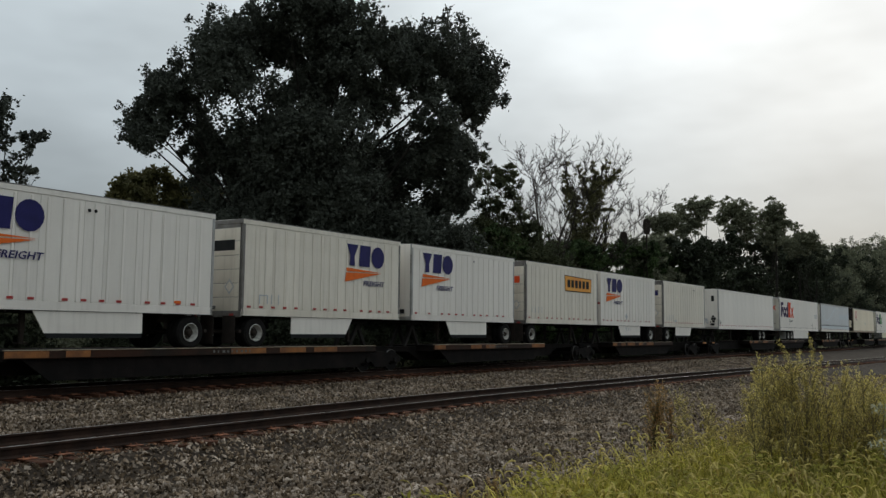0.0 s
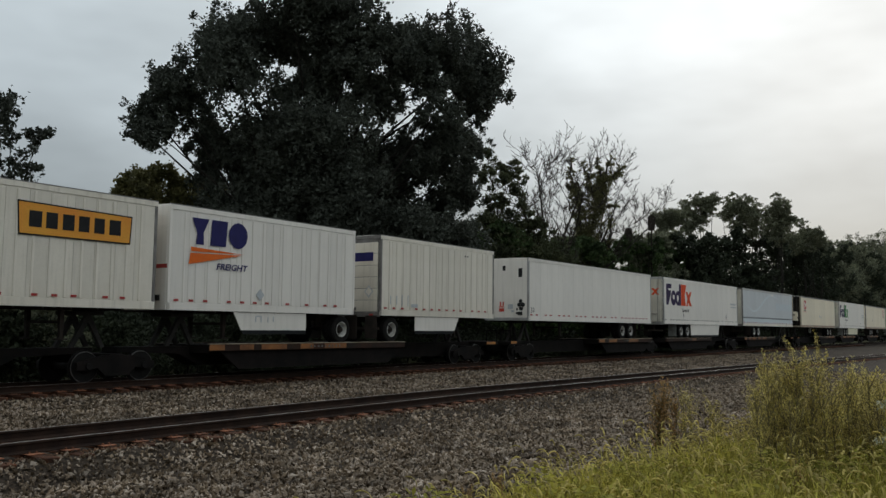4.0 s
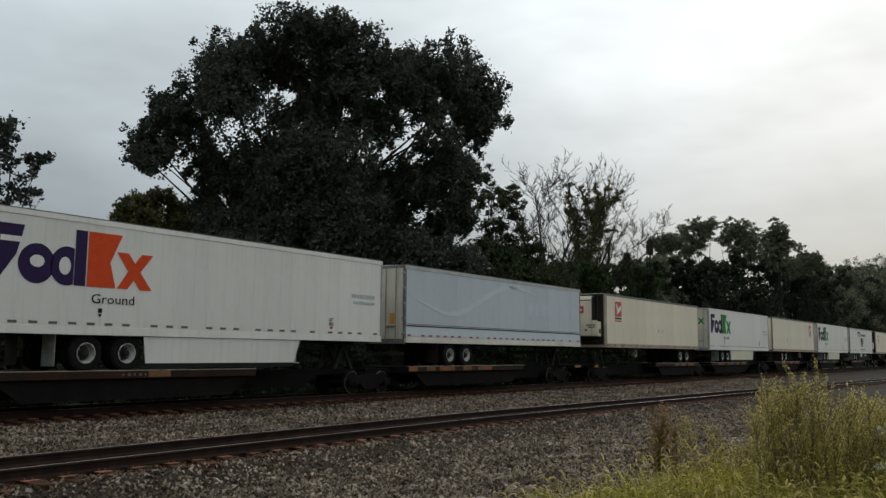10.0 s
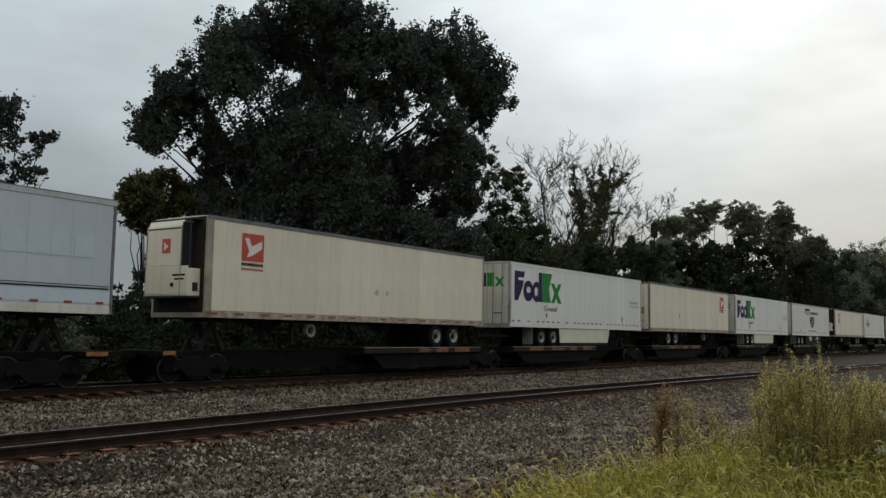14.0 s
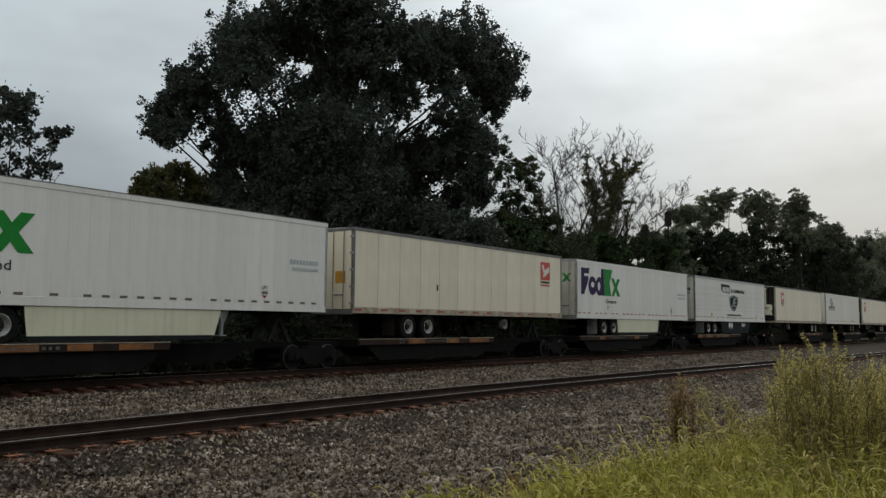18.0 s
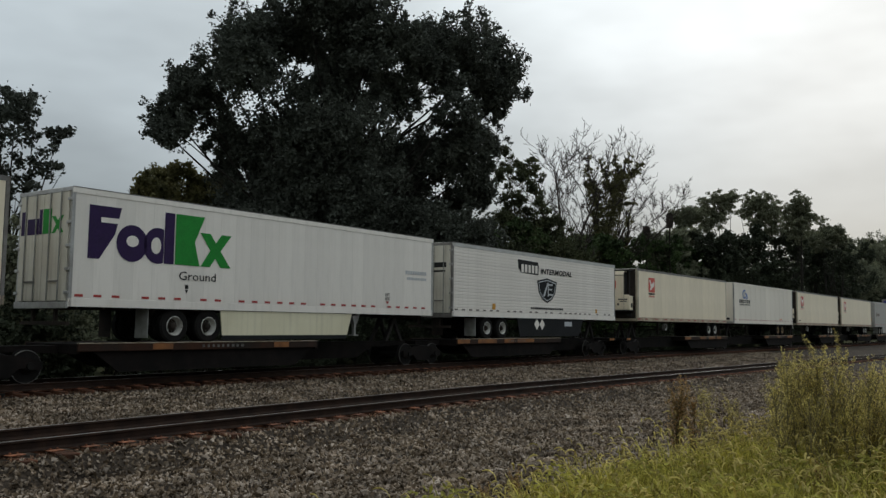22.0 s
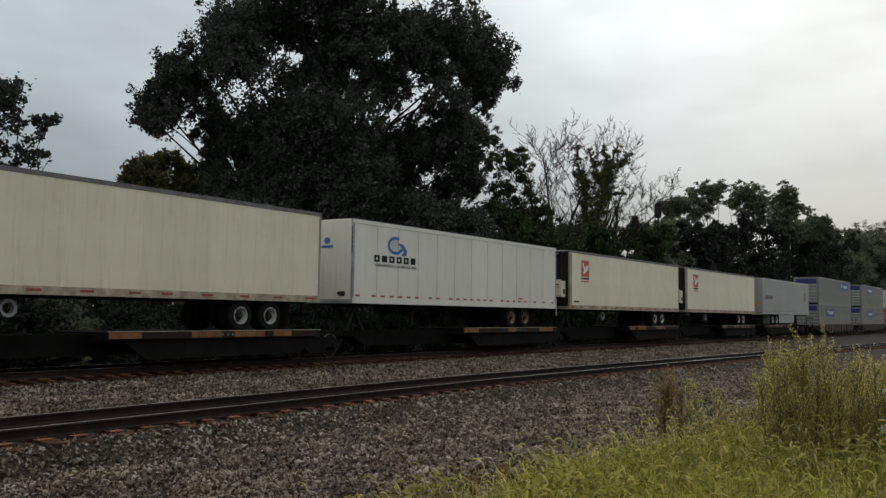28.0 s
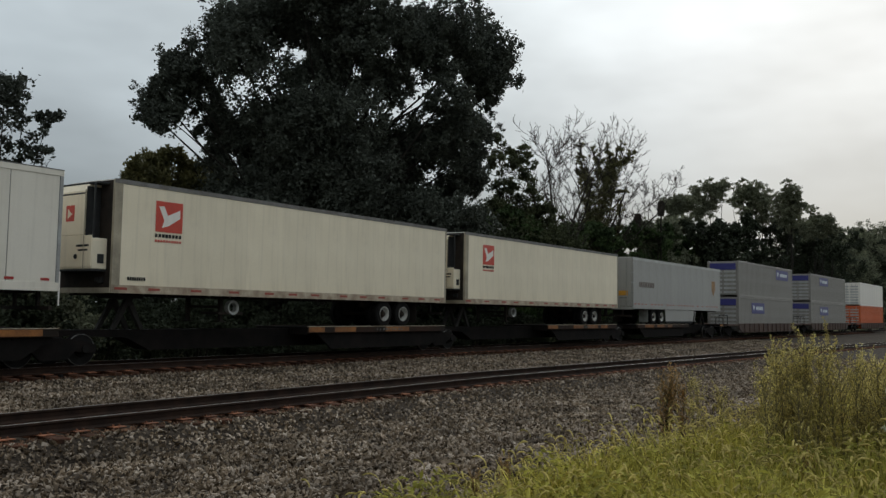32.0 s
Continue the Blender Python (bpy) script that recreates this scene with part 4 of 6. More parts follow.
def y_logo(t, x, z=0.0, plate_on_end=False):
    """Blue slanted blocks over an orange pennant with the word under it."""
    y = -1.330
    decal(t, "logo_block", [[(x, 3.86 + z), (x + 0.66, 3.86 + z), (x + 0.45, 3.42 + z), (x + 0.47, 3.05 + z), (x + 0.16, 3.05 + z), (x + 0.20, 3.4 + z)],
                             rect(x + 0.72, x + 1.35, 3.05 + z, 3.86 + z, 0.06), disc(x + 1.86, 3.45 + z, 0.40, 0.42, 16)], NAVY, "navy blue slanted block logo", y)
    decal(t, "logo_pennant", [[(x - 0.02, 2.96 + z), (x + 2.12, 2.86 + z), (x + 0.0, 2.82 + z)], [(x - 0.03, 2.77 + z), (x + 2.05, 2.83 + z), (x - 0.08, 2.42 + z)]], ORANGE, "orange pennant stripes", y)
    letters("lettering", "FREIGHT", 0.20, x + 0.98, y - 0.003, 2.32 + z, NAVY, t, "bold navy word FREIGHT", 1.30, 0.2, 0.005)


def courier_logo(t, x, accent, label, z=0.0):
    """Purple and bright blocks: a tapered block, two rounds, a bar, then a notched block and a bow tie."""
    y = -1.309
    decal(t, "logo_block", [[(x, 2.30 + z), (x + 0.34, 2.30 + z), (x + 0.80, 3.0 + z), (x + 0.98, 3.75 + z), (x, 3.75 + z)],
                             disc(x + 1.35, 2.80 + z, 0.50, 0.52, 22), [q for q in disc(x + 2.2, 2.80 + z, 0.48, 0.52, 44) if q[0] < x + 2.415], rect(x + 2.42, x + 2.76, 2.30 + z, 3.80 + z)], PURPLE, "dark purple block logo", y)
    decal(t, "logo_inset", [disc(x + 1.36, 2.86 + z, 0.20, 0.16, 14), disc(x + 2.14, 2.80 + z, 0.17, 0.24, 14), rect(x + 0.36, x + 0.92, 3.30 + z, 3.44 + z)], WHITE, "", y - 0.003)
    decal(t, "logo_accent", [[(x + 2.80, 2.30 + z), (x + 3.7, 2.30 + z), (x + 3.5, 3.0 + z), (x + 3.85, 3.80 + z), (x + 2.80, 3.80 + z)],
                             [(x + u, v + z) for u, v in ((3.70, 3.32), (4.08, 3.32), (4.30, 3.045), (4.52, 3.32), (4.90, 3.32), (4.49, 2.81), (4.90, 2.30), (4.50, 2.30), (4.29, 2.565), (4.08, 2.30), (3.74, 2.30), (4.09, 2.81))]], accent, label, y - 0.002)
    letters("lettering", "Ground", 0.26, x + 2.95, y - 0.006, 1.86 + z, SKIRTDARK, t, "thin dark word Ground", 1.36)
    decal(t, "lift_mark", [rect(x + 3.2, x + 3.32, 1.60 + z, 1.72 + z), [(x + 3.2, 1.57 + z), (x + 3.26, 1.47 + z), (x + 3.32, 1.57 + z)]], INK, "small lifting mark", y)
    decal(t, "faded_lettering", bars(14.3, 15.7, 2.62, 2.76, 9, seed=3) + bars(14.4, 15.7, 2.40, 2.50, 11, seed=4), GREYINK, "faint grey line of writing", y)
    letters("lift_lettering", "LIFT", 0.12, 13.05, y - 0.003, 1.70, INK, t, "small word LIFT", 0.26)
    letters("lift_lettering", "HERE", 0.12, 13.05, y - 0.003, 1.54, INK, t, "small word HERE", 0.28)
    decal(t, "lift_arrow", [[(13.08, 1.50), (13.19, 1.40), (13.30, 1.50)]], REDTAPE, "small red arrow", y)
    # the same blocks, small, on the end doors
    decal(t, "door_logo", [rect(1.12, 0.86, 2.96, 3.62), rect(0.80, 0.22, 2.96, 3.40), rect(0.20, 0.06, 2.96, 3.64)], PURPLE, "small purple block logo on the doors", -0.032, "x")
    decal(t, "door_logo_accent", [rect(0.02, -0.40, 2.96, 3.64), [(-0.42, 3.42), (-0.60, 3.42), (-0.71, 3.29), (-0.82, 3.42), (-1.0, 3.42), (-0.80, 3.19), (-1.0, 2.96), (-0.82, 2.96), (-0.71, 3.09), (-0.60, 2.96), (-0.42, 2.96), (-0.62, 3.19)]], accent, "", -0.034, "x")


def arrow_logo(t, x, z=0.0):
    y = -1.309
    decal(t, "logo_square", [rect(x, x + 0.95, 2.86 + z, 3.76 + z)], REDLOGO, "red square logo with white bird-like shape", y)
    decal(t, "logo_figure", [[(x + 0.1, 3.6 + z), (x + 0.28, 3.62 + z), (x + 0.42, 3.35 + z), (x + 0.85, 3.55 + z), (x + 0.86, 3.3 + z), (x + 0.45, 3.05 + z), (x + 0.22, 2.98 + z), (x + 0.3, 3.2 + z)]], WHITE, "", y - 0.005)
    decal(t, "logo_lettering", bars(x, x + 0.95, 2.70 + z, 2.80 + z, 8, seed=2), INK, "black line of writing under the logo", y)
    decal(t, "logo_web_line", bars(x, x + 0.95, 2.56 + z, 2.63 + z, 10, seed=5), REDLOGO, "", y)


PUP = 8.5
LONG = 16.15


def put(thing, left, length, z=DECK):
    """Centre the thing's parts on its own origin, and note its place in the train."""
    for c in thing.children:
        c.location.x -= length / 2
    MOVERS.append((thing, left + length / 2, z))
    return thing


PSK = (2.6, 5.95, WHITE, 0.35, 0.0, 0.46)
PSK2 = (2.35, 5.6, WHITE, 0.0, 0.35, 0.46)

t = trailer("white ribbed short trailer with navy and orange logo, roof vents", PUP, "R", "rib", WHITE, "nose", (7.75,), PSK, top=WHITE)
y_logo(t, 0.5, 0.02)
decal(t, "vent", [disc(4.05, 3.80, 0.05, 0.05, 10), disc(4.25, 3.80, 0.05, 0.05, 10)], INK, "two round vents", -1.329)
decal(t, "orange_mark", [rect(7.0, 7.25, 1.36, 1.44)], ORANGE, "", -1.330)
put(t, -111.9, PUP)

t = trailer("dirty cream-white ribbed short trailer with navy and orange logo", PUP, "L", "rib", DIRTY, "rollup", (0.75,), PSK2, post=DARKPOST, top=DIRTY)
y_logo(t, 5.15, 0.0)
decal(t, "vent", [disc(5.35, 3.80, 0.045, 0.045, 10), disc(5.52, 3.80, 0.045, 0.045, 10)], INK, "two round vents", -1.329)
decal(t, "placard_frame", [rect(0.75, 0.80, 1.45, 1.75), rect(1.1, 1.15, 1.45, 1.75), rect(0.75, 1.15, 1.72, 1.76), rect(1.3, 1.34, 1.45, 1.78), rect(1.62, 1.66, 1.45, 1.78)], GREYINK, "worn empty placard holders", -1.329)
decal(t, "door_logo", [rect(0.25, -0.95, 3.2, 3.55)], INK, "small dark logo on the doors", -0.032, "x")
put(t, -102.2, PUP)

t = trailer("clean white ribbed short trailer with navy and orange logo", PUP, "R", "rib", WHITE, "nose", (7.85,), PSK, post=STEEL, top=WHITE)
y_logo(t, 0.75, 0.05)
decal(t, "vent", [disc(2.3, 3.80, 0.045, 0.045, 10), disc(4.75, 3.80, 0.045, 0.045, 10)], INK, "small round vents", -1.329)
decal(t, "side_code", [rect(-1.27, -1.23, 3.0 + 0.16 * i, 3.1 + 0.16 * i) for i in range(5)], INK, "", -0.004, "x")
put(t, -92.9, PUP)

t = trailer("dirty white ribbed short trailer with a yellow name plaque", PUP, "L", "rib", DIRTY, "rollup", (0.75,), None, post=DARKPOST, top=DIRTY)
decal(t, "plaque_border", [[(4.22, 3.74), (7.62, 3.66), (7.58, 2.86), (4.28, 2.86)]], INK, "dark outline of the plaque", -1.328)
decal(t, "plaque", [[(4.26, 3.70), (7.58, 3.62), (7.54, 2.90), (4.32, 2.90)]], SIGNYEL, "yellow-orange name plaque", -1.333)
decal(t, "plaque_lettering", bars(4.55, 7.35, 3.08, 3.5, 6, 0.3, seed=3), INK, "black blocks of lettering", -1.338)
decal(t, "placard_frame", [rect(0.55, 0.60, 1.6, 1.9), rect(0.9, 0.95, 1.6, 1.9), rect(1.25, 1.29, 1.6, 1.92), rect(1.6, 1.64, 1.6, 1.92)], GREYINK, "worn empty placard holders", -1.329)
decal(t, "door_logo", [rect(0.9, -0.95, 3.1, 3.45)], REDORANGE, "orange strip logo on the doors", -0.032, "x")
put(t, -83.2, PUP)

t = trailer("white ribbed short trailer with navy and orange logo and skirt", PUP, "R", "rib", WHITE, "nose", (7.9,), PSK, post=WHITE, top=WHITE)
y_logo(t, 0.8, 0.03)
decal(t, "red_strip", [rect(-1.25, -0.75, 2.3, 2.42)], REDTAPE, "red strip on the front wall", -0.004, "x")
decal(t, "placard", [[(3.5, 1.62), (3.68, 1.82), (3.86, 1.62), (3.68, 1.42)]], GREYINK, "worn grey diamond placard", -1.329)
decal(t, "skirt_scuff", [rect(3.55, 3.6, 0.72, 0.92), rect(3.78, 3.83, 0.72, 0.92), rect(3.6, 3.8, 0.90, 0.94), rect(4.1, 4.14, 0.72, 0.9), rect(4.35, 4.39, 0.74, 0.92)], GREYINK, "worn placard holder on the skirt", -1.272)
put(t, -74.25, PUP)

t = trailer("plain dirty white ribbed short trailer with patched side", PUP, "L", "rib", DIRTY, "rollup", (0.85,), PSK2, post=DARKPOST, top=DIRTY)
decal(t, "vent", [disc(6.0, 3.80, 0.045, 0.045, 10), disc(6.2, 3.80, 0.045, 0.045, 10)], INK, "two round vents", -1.329)
decal(t, "placard_frame", [rect(0.6, 0.65, 1.5, 1.85), rect(1.0, 1.05, 1.5, 1.85), rect(1.35, 1.4, 1.45, 1.9), rect(1.75, 1.8, 1.45, 1.9), rect(2.0, 2.45, 1.42, 1.55)], GREYINK, "worn empty placard holders", -1.329)
decal(t, "door_logo", [rect(0.25, -0.95, 3.2, 3.55)], NAVY, "small navy logo on the doors", -0.032, "x")
put(t, -64.2, PUP)

t = trailer("plain white smooth-sided long trailer marked 53", LONG, "R", "panel", WHITE, "nose", (11.75, 13.0), None, top=WHITE, post=STEEL)
letters("lettering", "53", 0.26, 0.22, -1.312, 1.40, INK, t, "black number 53", 0.34)
decal(t, "nose_window", [rect(-0.95, -0.72, 3.2, 3.65), rect(0.05, 0.22, 3.55, 3.8)], INK, "dark document holders", -0.004, "x")
decal(t, "nose_sticker", [rect(0.12, 0.42, 1.45, 1.62), rect(0.12, 0.42, 1.66, 1.72), rect(0.14, 0.22, 1.74, 1.95), rect(0.30, 0.38, 1.74, 1.95)], REDLOGO, "worn red sticker", -0.004, "x")
decal(t, "placard", [[(0.85, 1.62), (1.03, 1.80), (1.21, 1.62), (1.03, 1.44)], rect(-0.10, -0.40, 1.58, 1.82), rect(-0.30, -0.46, 1.42, 1.52)], GREYINK, "faded grey placards", -0.004, "x")
decal(t, "nose_marking", [rect(1.00, 1.20, 1.20, 1.32), rect(-0.60, -0.68, 1.50, 1.62)], INK, "small black marks", -0.004, "x")
for y_, z_, r_ in ((-0.86, 1.98, 0.09), (-0.78, 1.80, 0.11), (-0.98, 1.80, 0.11), (-0.88, 1.60, 0.10)):
    hose = lathe([(r_, 0.0), (r_, -0.05), (r_ * 0.6, -0.07)], 0, 0, 12)
    hose.transform(Matrix.Translation((0, y_, z_)) @ Matrix.Rotation(radians(-90), 4, "Z"))
    part("air_coupling", hose, GRILLE, t, "round black air coupling")
put(t, -52.35, LONG)

t = trailer("white long trailer with purple and orange-red block logo", LONG, "L", "panel", WHITE, "door", (3.42, 4.7), (5.2, 11.6, WHITE, 0.1, 0.25, 0.22), post=STEEL, top=WHITE, tape=GREYTAPE)
courier_logo(t, 0.45, REDORANGE, "orange-red block logo")
put(t, -33.95, LONG)

t = trailer("pale blue long trailer with faded swoosh and pale lettering", LONG, "L", "panel", PALE, "door", (3.4, 4.7), None, post=DARKPOST, top=ALU, rail_mat=DIRTY)
up, low = [], []
for i in range(25):
    k = i / 24
    x = 0.6 + 10.6 * k
    zc = 2.25 + 1.55 * (0.5 - 0.5 * math.cos(math.pi * min(1, max(0, (k - 0.22) / 0.55)))) + 0.9 * max(0, 0.22 - k) * 3 - 0.9 * max(0, k - 0.82) * 1.6
    w = 0.02 + 0.10 * math.sin(math.pi * k)
    up.append((x, zc + w))
    low.append((x, zc - w))
decal(t, "swoosh", [up + low[::-1]], PALEINK, "faded pale swoosh")
decal(t, "letter_block", bars(10.2, 15.6, 2.50, 3.12, 8, 0.24, seed=8), FAINTINK, "row of pale letter-sized blocks")
decal(t, "roof_patch", [rect(8.3, 9.3, 3.74, 3.92)], WHITE, "white repair patch near the roof")
decal(t, "pale_band", [rect(0.1, 16.05, 1.28, 1.62)], PALEINK, "paler band along the bottom", -1.304)
decal(t, "stripe", [rect(0.1, 16.0, 1.66, 1.70), rect(0.1, 16.0, 1.74, 1.76)], SKIRTDARK, "thin dark stripes")
decal(t, "door_sticker", [rect(-0.55, -0.8, 1.75, 2.2)], AMBER, "amber sticker on the door", -0.034, "x")
put(t, -16.3, LONG)

WX = (12.55, 13.85)
t = trailer("cream refrigerated long trailer with red square logo", LONG, "R", "panel", CREAM, "reefer", WX, None, post=BEIGEPOST, top=DARKPOST, post_w=0.26, spare=5.0)
arrow_logo(t, 1.42)
decal(t, "placard_frame", [[(8.2, 2.15), (8.35, 2.3), (8.5, 2.15), (8.35, 2.0)], [(8.9, 2.15), (9.0, 2.28), (9.1, 2.15), (9.0, 2.02)]], GREYINK, "two grey placard holders")
put(t, 3.1, LONG)

t = trailer("white long trailer with purple and green block logo", LONG, "L", "panel", WHITE, "door", (3.3, 4.58), (5.15, 11.45, YELLOWED, 0.1, 0.25, 0.22), post=STEEL, top=WHITE, panels=26, tape=GREYTAPE)
courier_logo(t, 0.40, GREEN, "green block logo")
put(t, 21.65, LONG)

t = trailer("cream long trailer with seamed panels and red logo at front", LONG, "L", "panel", CREAM, "door", (3.44, 4.76), None, post=DARKPOST, top=DARKPOST, spare=10.95, panels=12, seam="gap")
arrow_logo(t, 13.95, 0.0)
decal(t, "latch", [rect(5.2, 5.3, 2.0, 2.25)], INK, "dark vent latch")
decal(t, "door_sticker", [rect(-0.45, -0.95, 2.1, 2.55)], AMBER, "amber sticker on the door", -0.034, "x")
decal(t, "door_logo", [rect(0.85, 0.1, 2.6, 3.5)], REDLOGO, "red logo on the door", -0.034, "x")
put(t, 39.2, LONG)

t = trailer("white long trailer, purple and green logo, yellowed skirt", LONG, "L", "panel", WHITE, "door", (3.45, 4.7), (5.1, 11.2, YELLOWED, 0.1, 0.25, 0.22), post=STEEL, top=WHITE, panels=26)
courier_logo(t, 0.5, GREEN, "green block logo")
put(t, 57.05, LONG)

t = trailer("white long trailer with horizontal flutes, black shield emblem", LONG, "L", "flute", WHITE, "door", (2.85, 4.15), (5.4, 12.2, SKIRTDARK, 0.2, 0.4, 0.24), post=DARKPOST, top=ALU, tape=GREYTAPE)
decal(t, "logo_block", [[(5.35, 3.80), (7.25, 3.76), (7.35, 3.55), (7.3, 3.12), (5.65, 3.18), (5.40, 3.4)]], INK, "black shaded block logo", -1.312)
decal(t, "logo_inset", [rect(5.68 + i * 0.33, 5.9 + i * 0.33, 3.2, 3.58) for i in range(5)], WHITE, "", -1.318)
letters("lettering", "INTERMODAL", 0.26, 7.5, -1.318, 3.22, INK, t, "dark word INTERMODAL", 3.3, 0.2, 0.010)
decal(t, "shield_border", [[(7.2, 2.86), (8.2, 3.02), (9.2, 2.86), (9.05, 2.3), (8.7, 1.95), (8.2, 1.78), (7.7, 1.95), (7.35, 2.3)]], INK, "black shield emblem", -1.312)
decal(t, "shield_line", [[(7.32, 2.80), (8.2, 2.94), (9.08, 2.80), (8.95, 2.32), (8.64, 2.02), (8.2, 1.86), (7.76, 2.02), (7.45, 2.32)]], GREYINK, "", -1.316)
decal(t, "shield_face", [[(7.38, 2.76), (8.2, 2.89), (9.02, 2.76), (8.9, 2.33), (8.6, 2.06), (8.2, 1.91), (7.8, 2.06), (7.5, 2.33)]], SKIRTDARK, "", -1.320)
decal(t, "shield_figure", [[(7.75, 2.1), (7.95, 2.1), (8.3, 2.78), (8.2, 2.78)], rect(8.25, 8.33, 2.1, 2.8), rect(8.33, 8.75, 2.66, 2.74), rect(8.33, 8.7, 2.42, 2.5), rect(8.33, 8.75, 2.16, 2.24)], GREYINK, "", -1.324)
decal(t, "web_line", bars(6.6, 9.9, 1.44, 1.54, 18, seed=6), INK, "small dark line of writing", -1.314)
decal(t, "amber_mark", [rect(3.15, 3.4, 1.35, 1.62), rect(13.6, 13.8, 1.35, 1.58)], AMBER, "amber stickers", -1.314)
decal(t, "diamond", [[(7.0, 0.7), (7.25, 0.98), (7.5, 0.7), (7.25, 0.42)], [(7.52, 0.7), (7.77, 0.98), (8.02, 0.7), (7.77, 0.42)]], WHITE, "two white diamonds on the skirt", -1.272)
decal(t, "green_badge", [rect(10.1, 10.9, 0.62, 0.85)], GREYINK, "small green and grey badge", -1.272)
decal(t, "door_logo", [rect(0.4, -1.0, 3.1, 3.32), rect(0.1, -0.95, 2.9, 2.98)], INK, "dark writing bars on the doors", -0.034, "x")
put(t, 74.6, LONG)

t = trailer("cream refrigerated long trailer with red logo near its front", LONG, "R", "panel", CREAM, "reefer", WX, None, post=BEIGEPOST, top=DARKPOST, post_w=0.26, spare=5.0)
arrow_logo(t, 1.75, -0.06)
put(t, 93.8, LONG)

t = trailer("white long trailer with blue globe logo and black lettering", LONG, "R", "panel", WARM, "nose", (11.75, 13.05), None, post=STEEL, top=WARM, panels=12, rim=RUSTYRIM, seam="gap")
ring = [(2.55 + 0.5 * math.cos(a), 3.32 + 0.36 * math.sin(a)) for a in [radians(60 + 11.5 * i) for i in range(25)]]
ring2 = [(2.55 + 0.36 * math.cos(a), 3.32 + 0.24 * math.sin(a)) for a in [radians(60 + 11.5 * i) for i in range(25)]]
decal(t, "logo_ring", [ring + ring2[::-1]] + [[(2.7, 3.42), (3.05, 3.40), (3.3, 3.15), (3.25, 2.95), (2.95, 2.92), (2.98, 3.02), (3.1, 3.08), (2.95, 3.25)]], BLUELOGO, "blue globe ring logo")
decal(t, "globe_line", [rect(2.52, 2.55, 3.1, 3.55), rect(2.36, 2.39, 3.12, 3.5), rect(2.68, 2.71, 3.14, 3.5), rect(2.25, 2.8, 3.32, 3.34), rect(2.28, 2.76, 3.44, 3.46), rect(2.28, 2.76, 3.2, 3.22)], GREYINK, "")
decal(t, "letter_block", [rect(1.25 + i * 0.46, 1.25 + i * 0.46 + 0.32, 2.62, 2.88) for i in range(6)], INK, "row of black letter-sized blocks")
decal(t, "letter_inset", [rect(1.35 + i * 0.46, 1.35 + i * 0.46 + 0.10, 2.70, 2.80) for i in (0, 2, 3, 4)], WHITE, "", -1.314)
letters("lettering", "TRANSPORT LOGISTICS, INC", 0.11, 1.25, -1.312, 2.44, INK, t, "small dark line TRANSPORT LOGISTICS, INC", 2.7)
decal(t, "orange_mark", [rect(12.2, 12.7, 1.4, 1.47)], ORANGE, "small orange mark")
part("strap", box(LONG - 0.02, LONG + 0.01, -1.33, -1.29, 0.62, 1.5), WHITE, t, "white strap hanging at the rear corner")
decal(t, "side_code", [rect(-1.29, -1.25, 2.9 + 0.17 * i, 3.02 + 0.17 * i) for i in range(6)], INK, "vertical code of small bars", -0.016, "x")
decal(t, "nose_logo", [rect(0.3, -0.3, 3.1, 3.2), disc(0.0, 3.38, 0.16, 0.13, 12)], BLUELOGO, "small blue logo on the front wall", -0.004, "x")
put(t, 111.7, LONG)

t = trailer("cream refrigerated long trailer, red logo, grey spare rim", LONG, "R", "panel", CREAM, "reefer", (12.1, 13.3), None, post=BEIGEPOST, top=DARKPOST, post_w=0.26, spare=4.6, panels=10)
arrow_logo(t, 1.36, -0.05)
decal(t, "side_code", bars(0.5, 1.1, 1.36, 1.46, 8, seed=9), INK, "small dark code bars")
put(t, 129.4, LONG)

t = trailer("cream refrigerated long trailer with faded red logo", LONG, "R", "panel", CREAM, "reefer", (12.0, 13.2), None, post=BEIGEPOST, top=DARKPOST, post_w=0.26, spare=4.6, panels=10)
arrow_logo(t, 1.44, -0.05)
put(t, 147.0, LONG)

t = trailer("grey long trailer with dark lettering bars and gold shield", LONG, "L", "panel", GREY, "door", (3.4, 4.7), (5.2, 10.6, GREY, 0.1, 0.25, 0.22), post=GREY, top=ALU, rail_mat=GREY)
decal(t, "lettering_bar", bars(0.9, 3.3, 2.35, 2.68, 9, seed=7), GREYTAPE, "dark grey lettering bars")
decal(t, "shield", [[(14.2, 3.2), (14.95, 3.2), (14.95, 2.5), (14.57, 2.1), (14.2, 2.5)]], GOLD, "brown and gold shield")
decal(t, "door_sticker", [rect(-0.1, -0.95, 1.8, 2.1)], AMBER, "amber sticker on the door", -0.034, "x")
put(t, 165.4, LONG)

# ---- spine cars ----


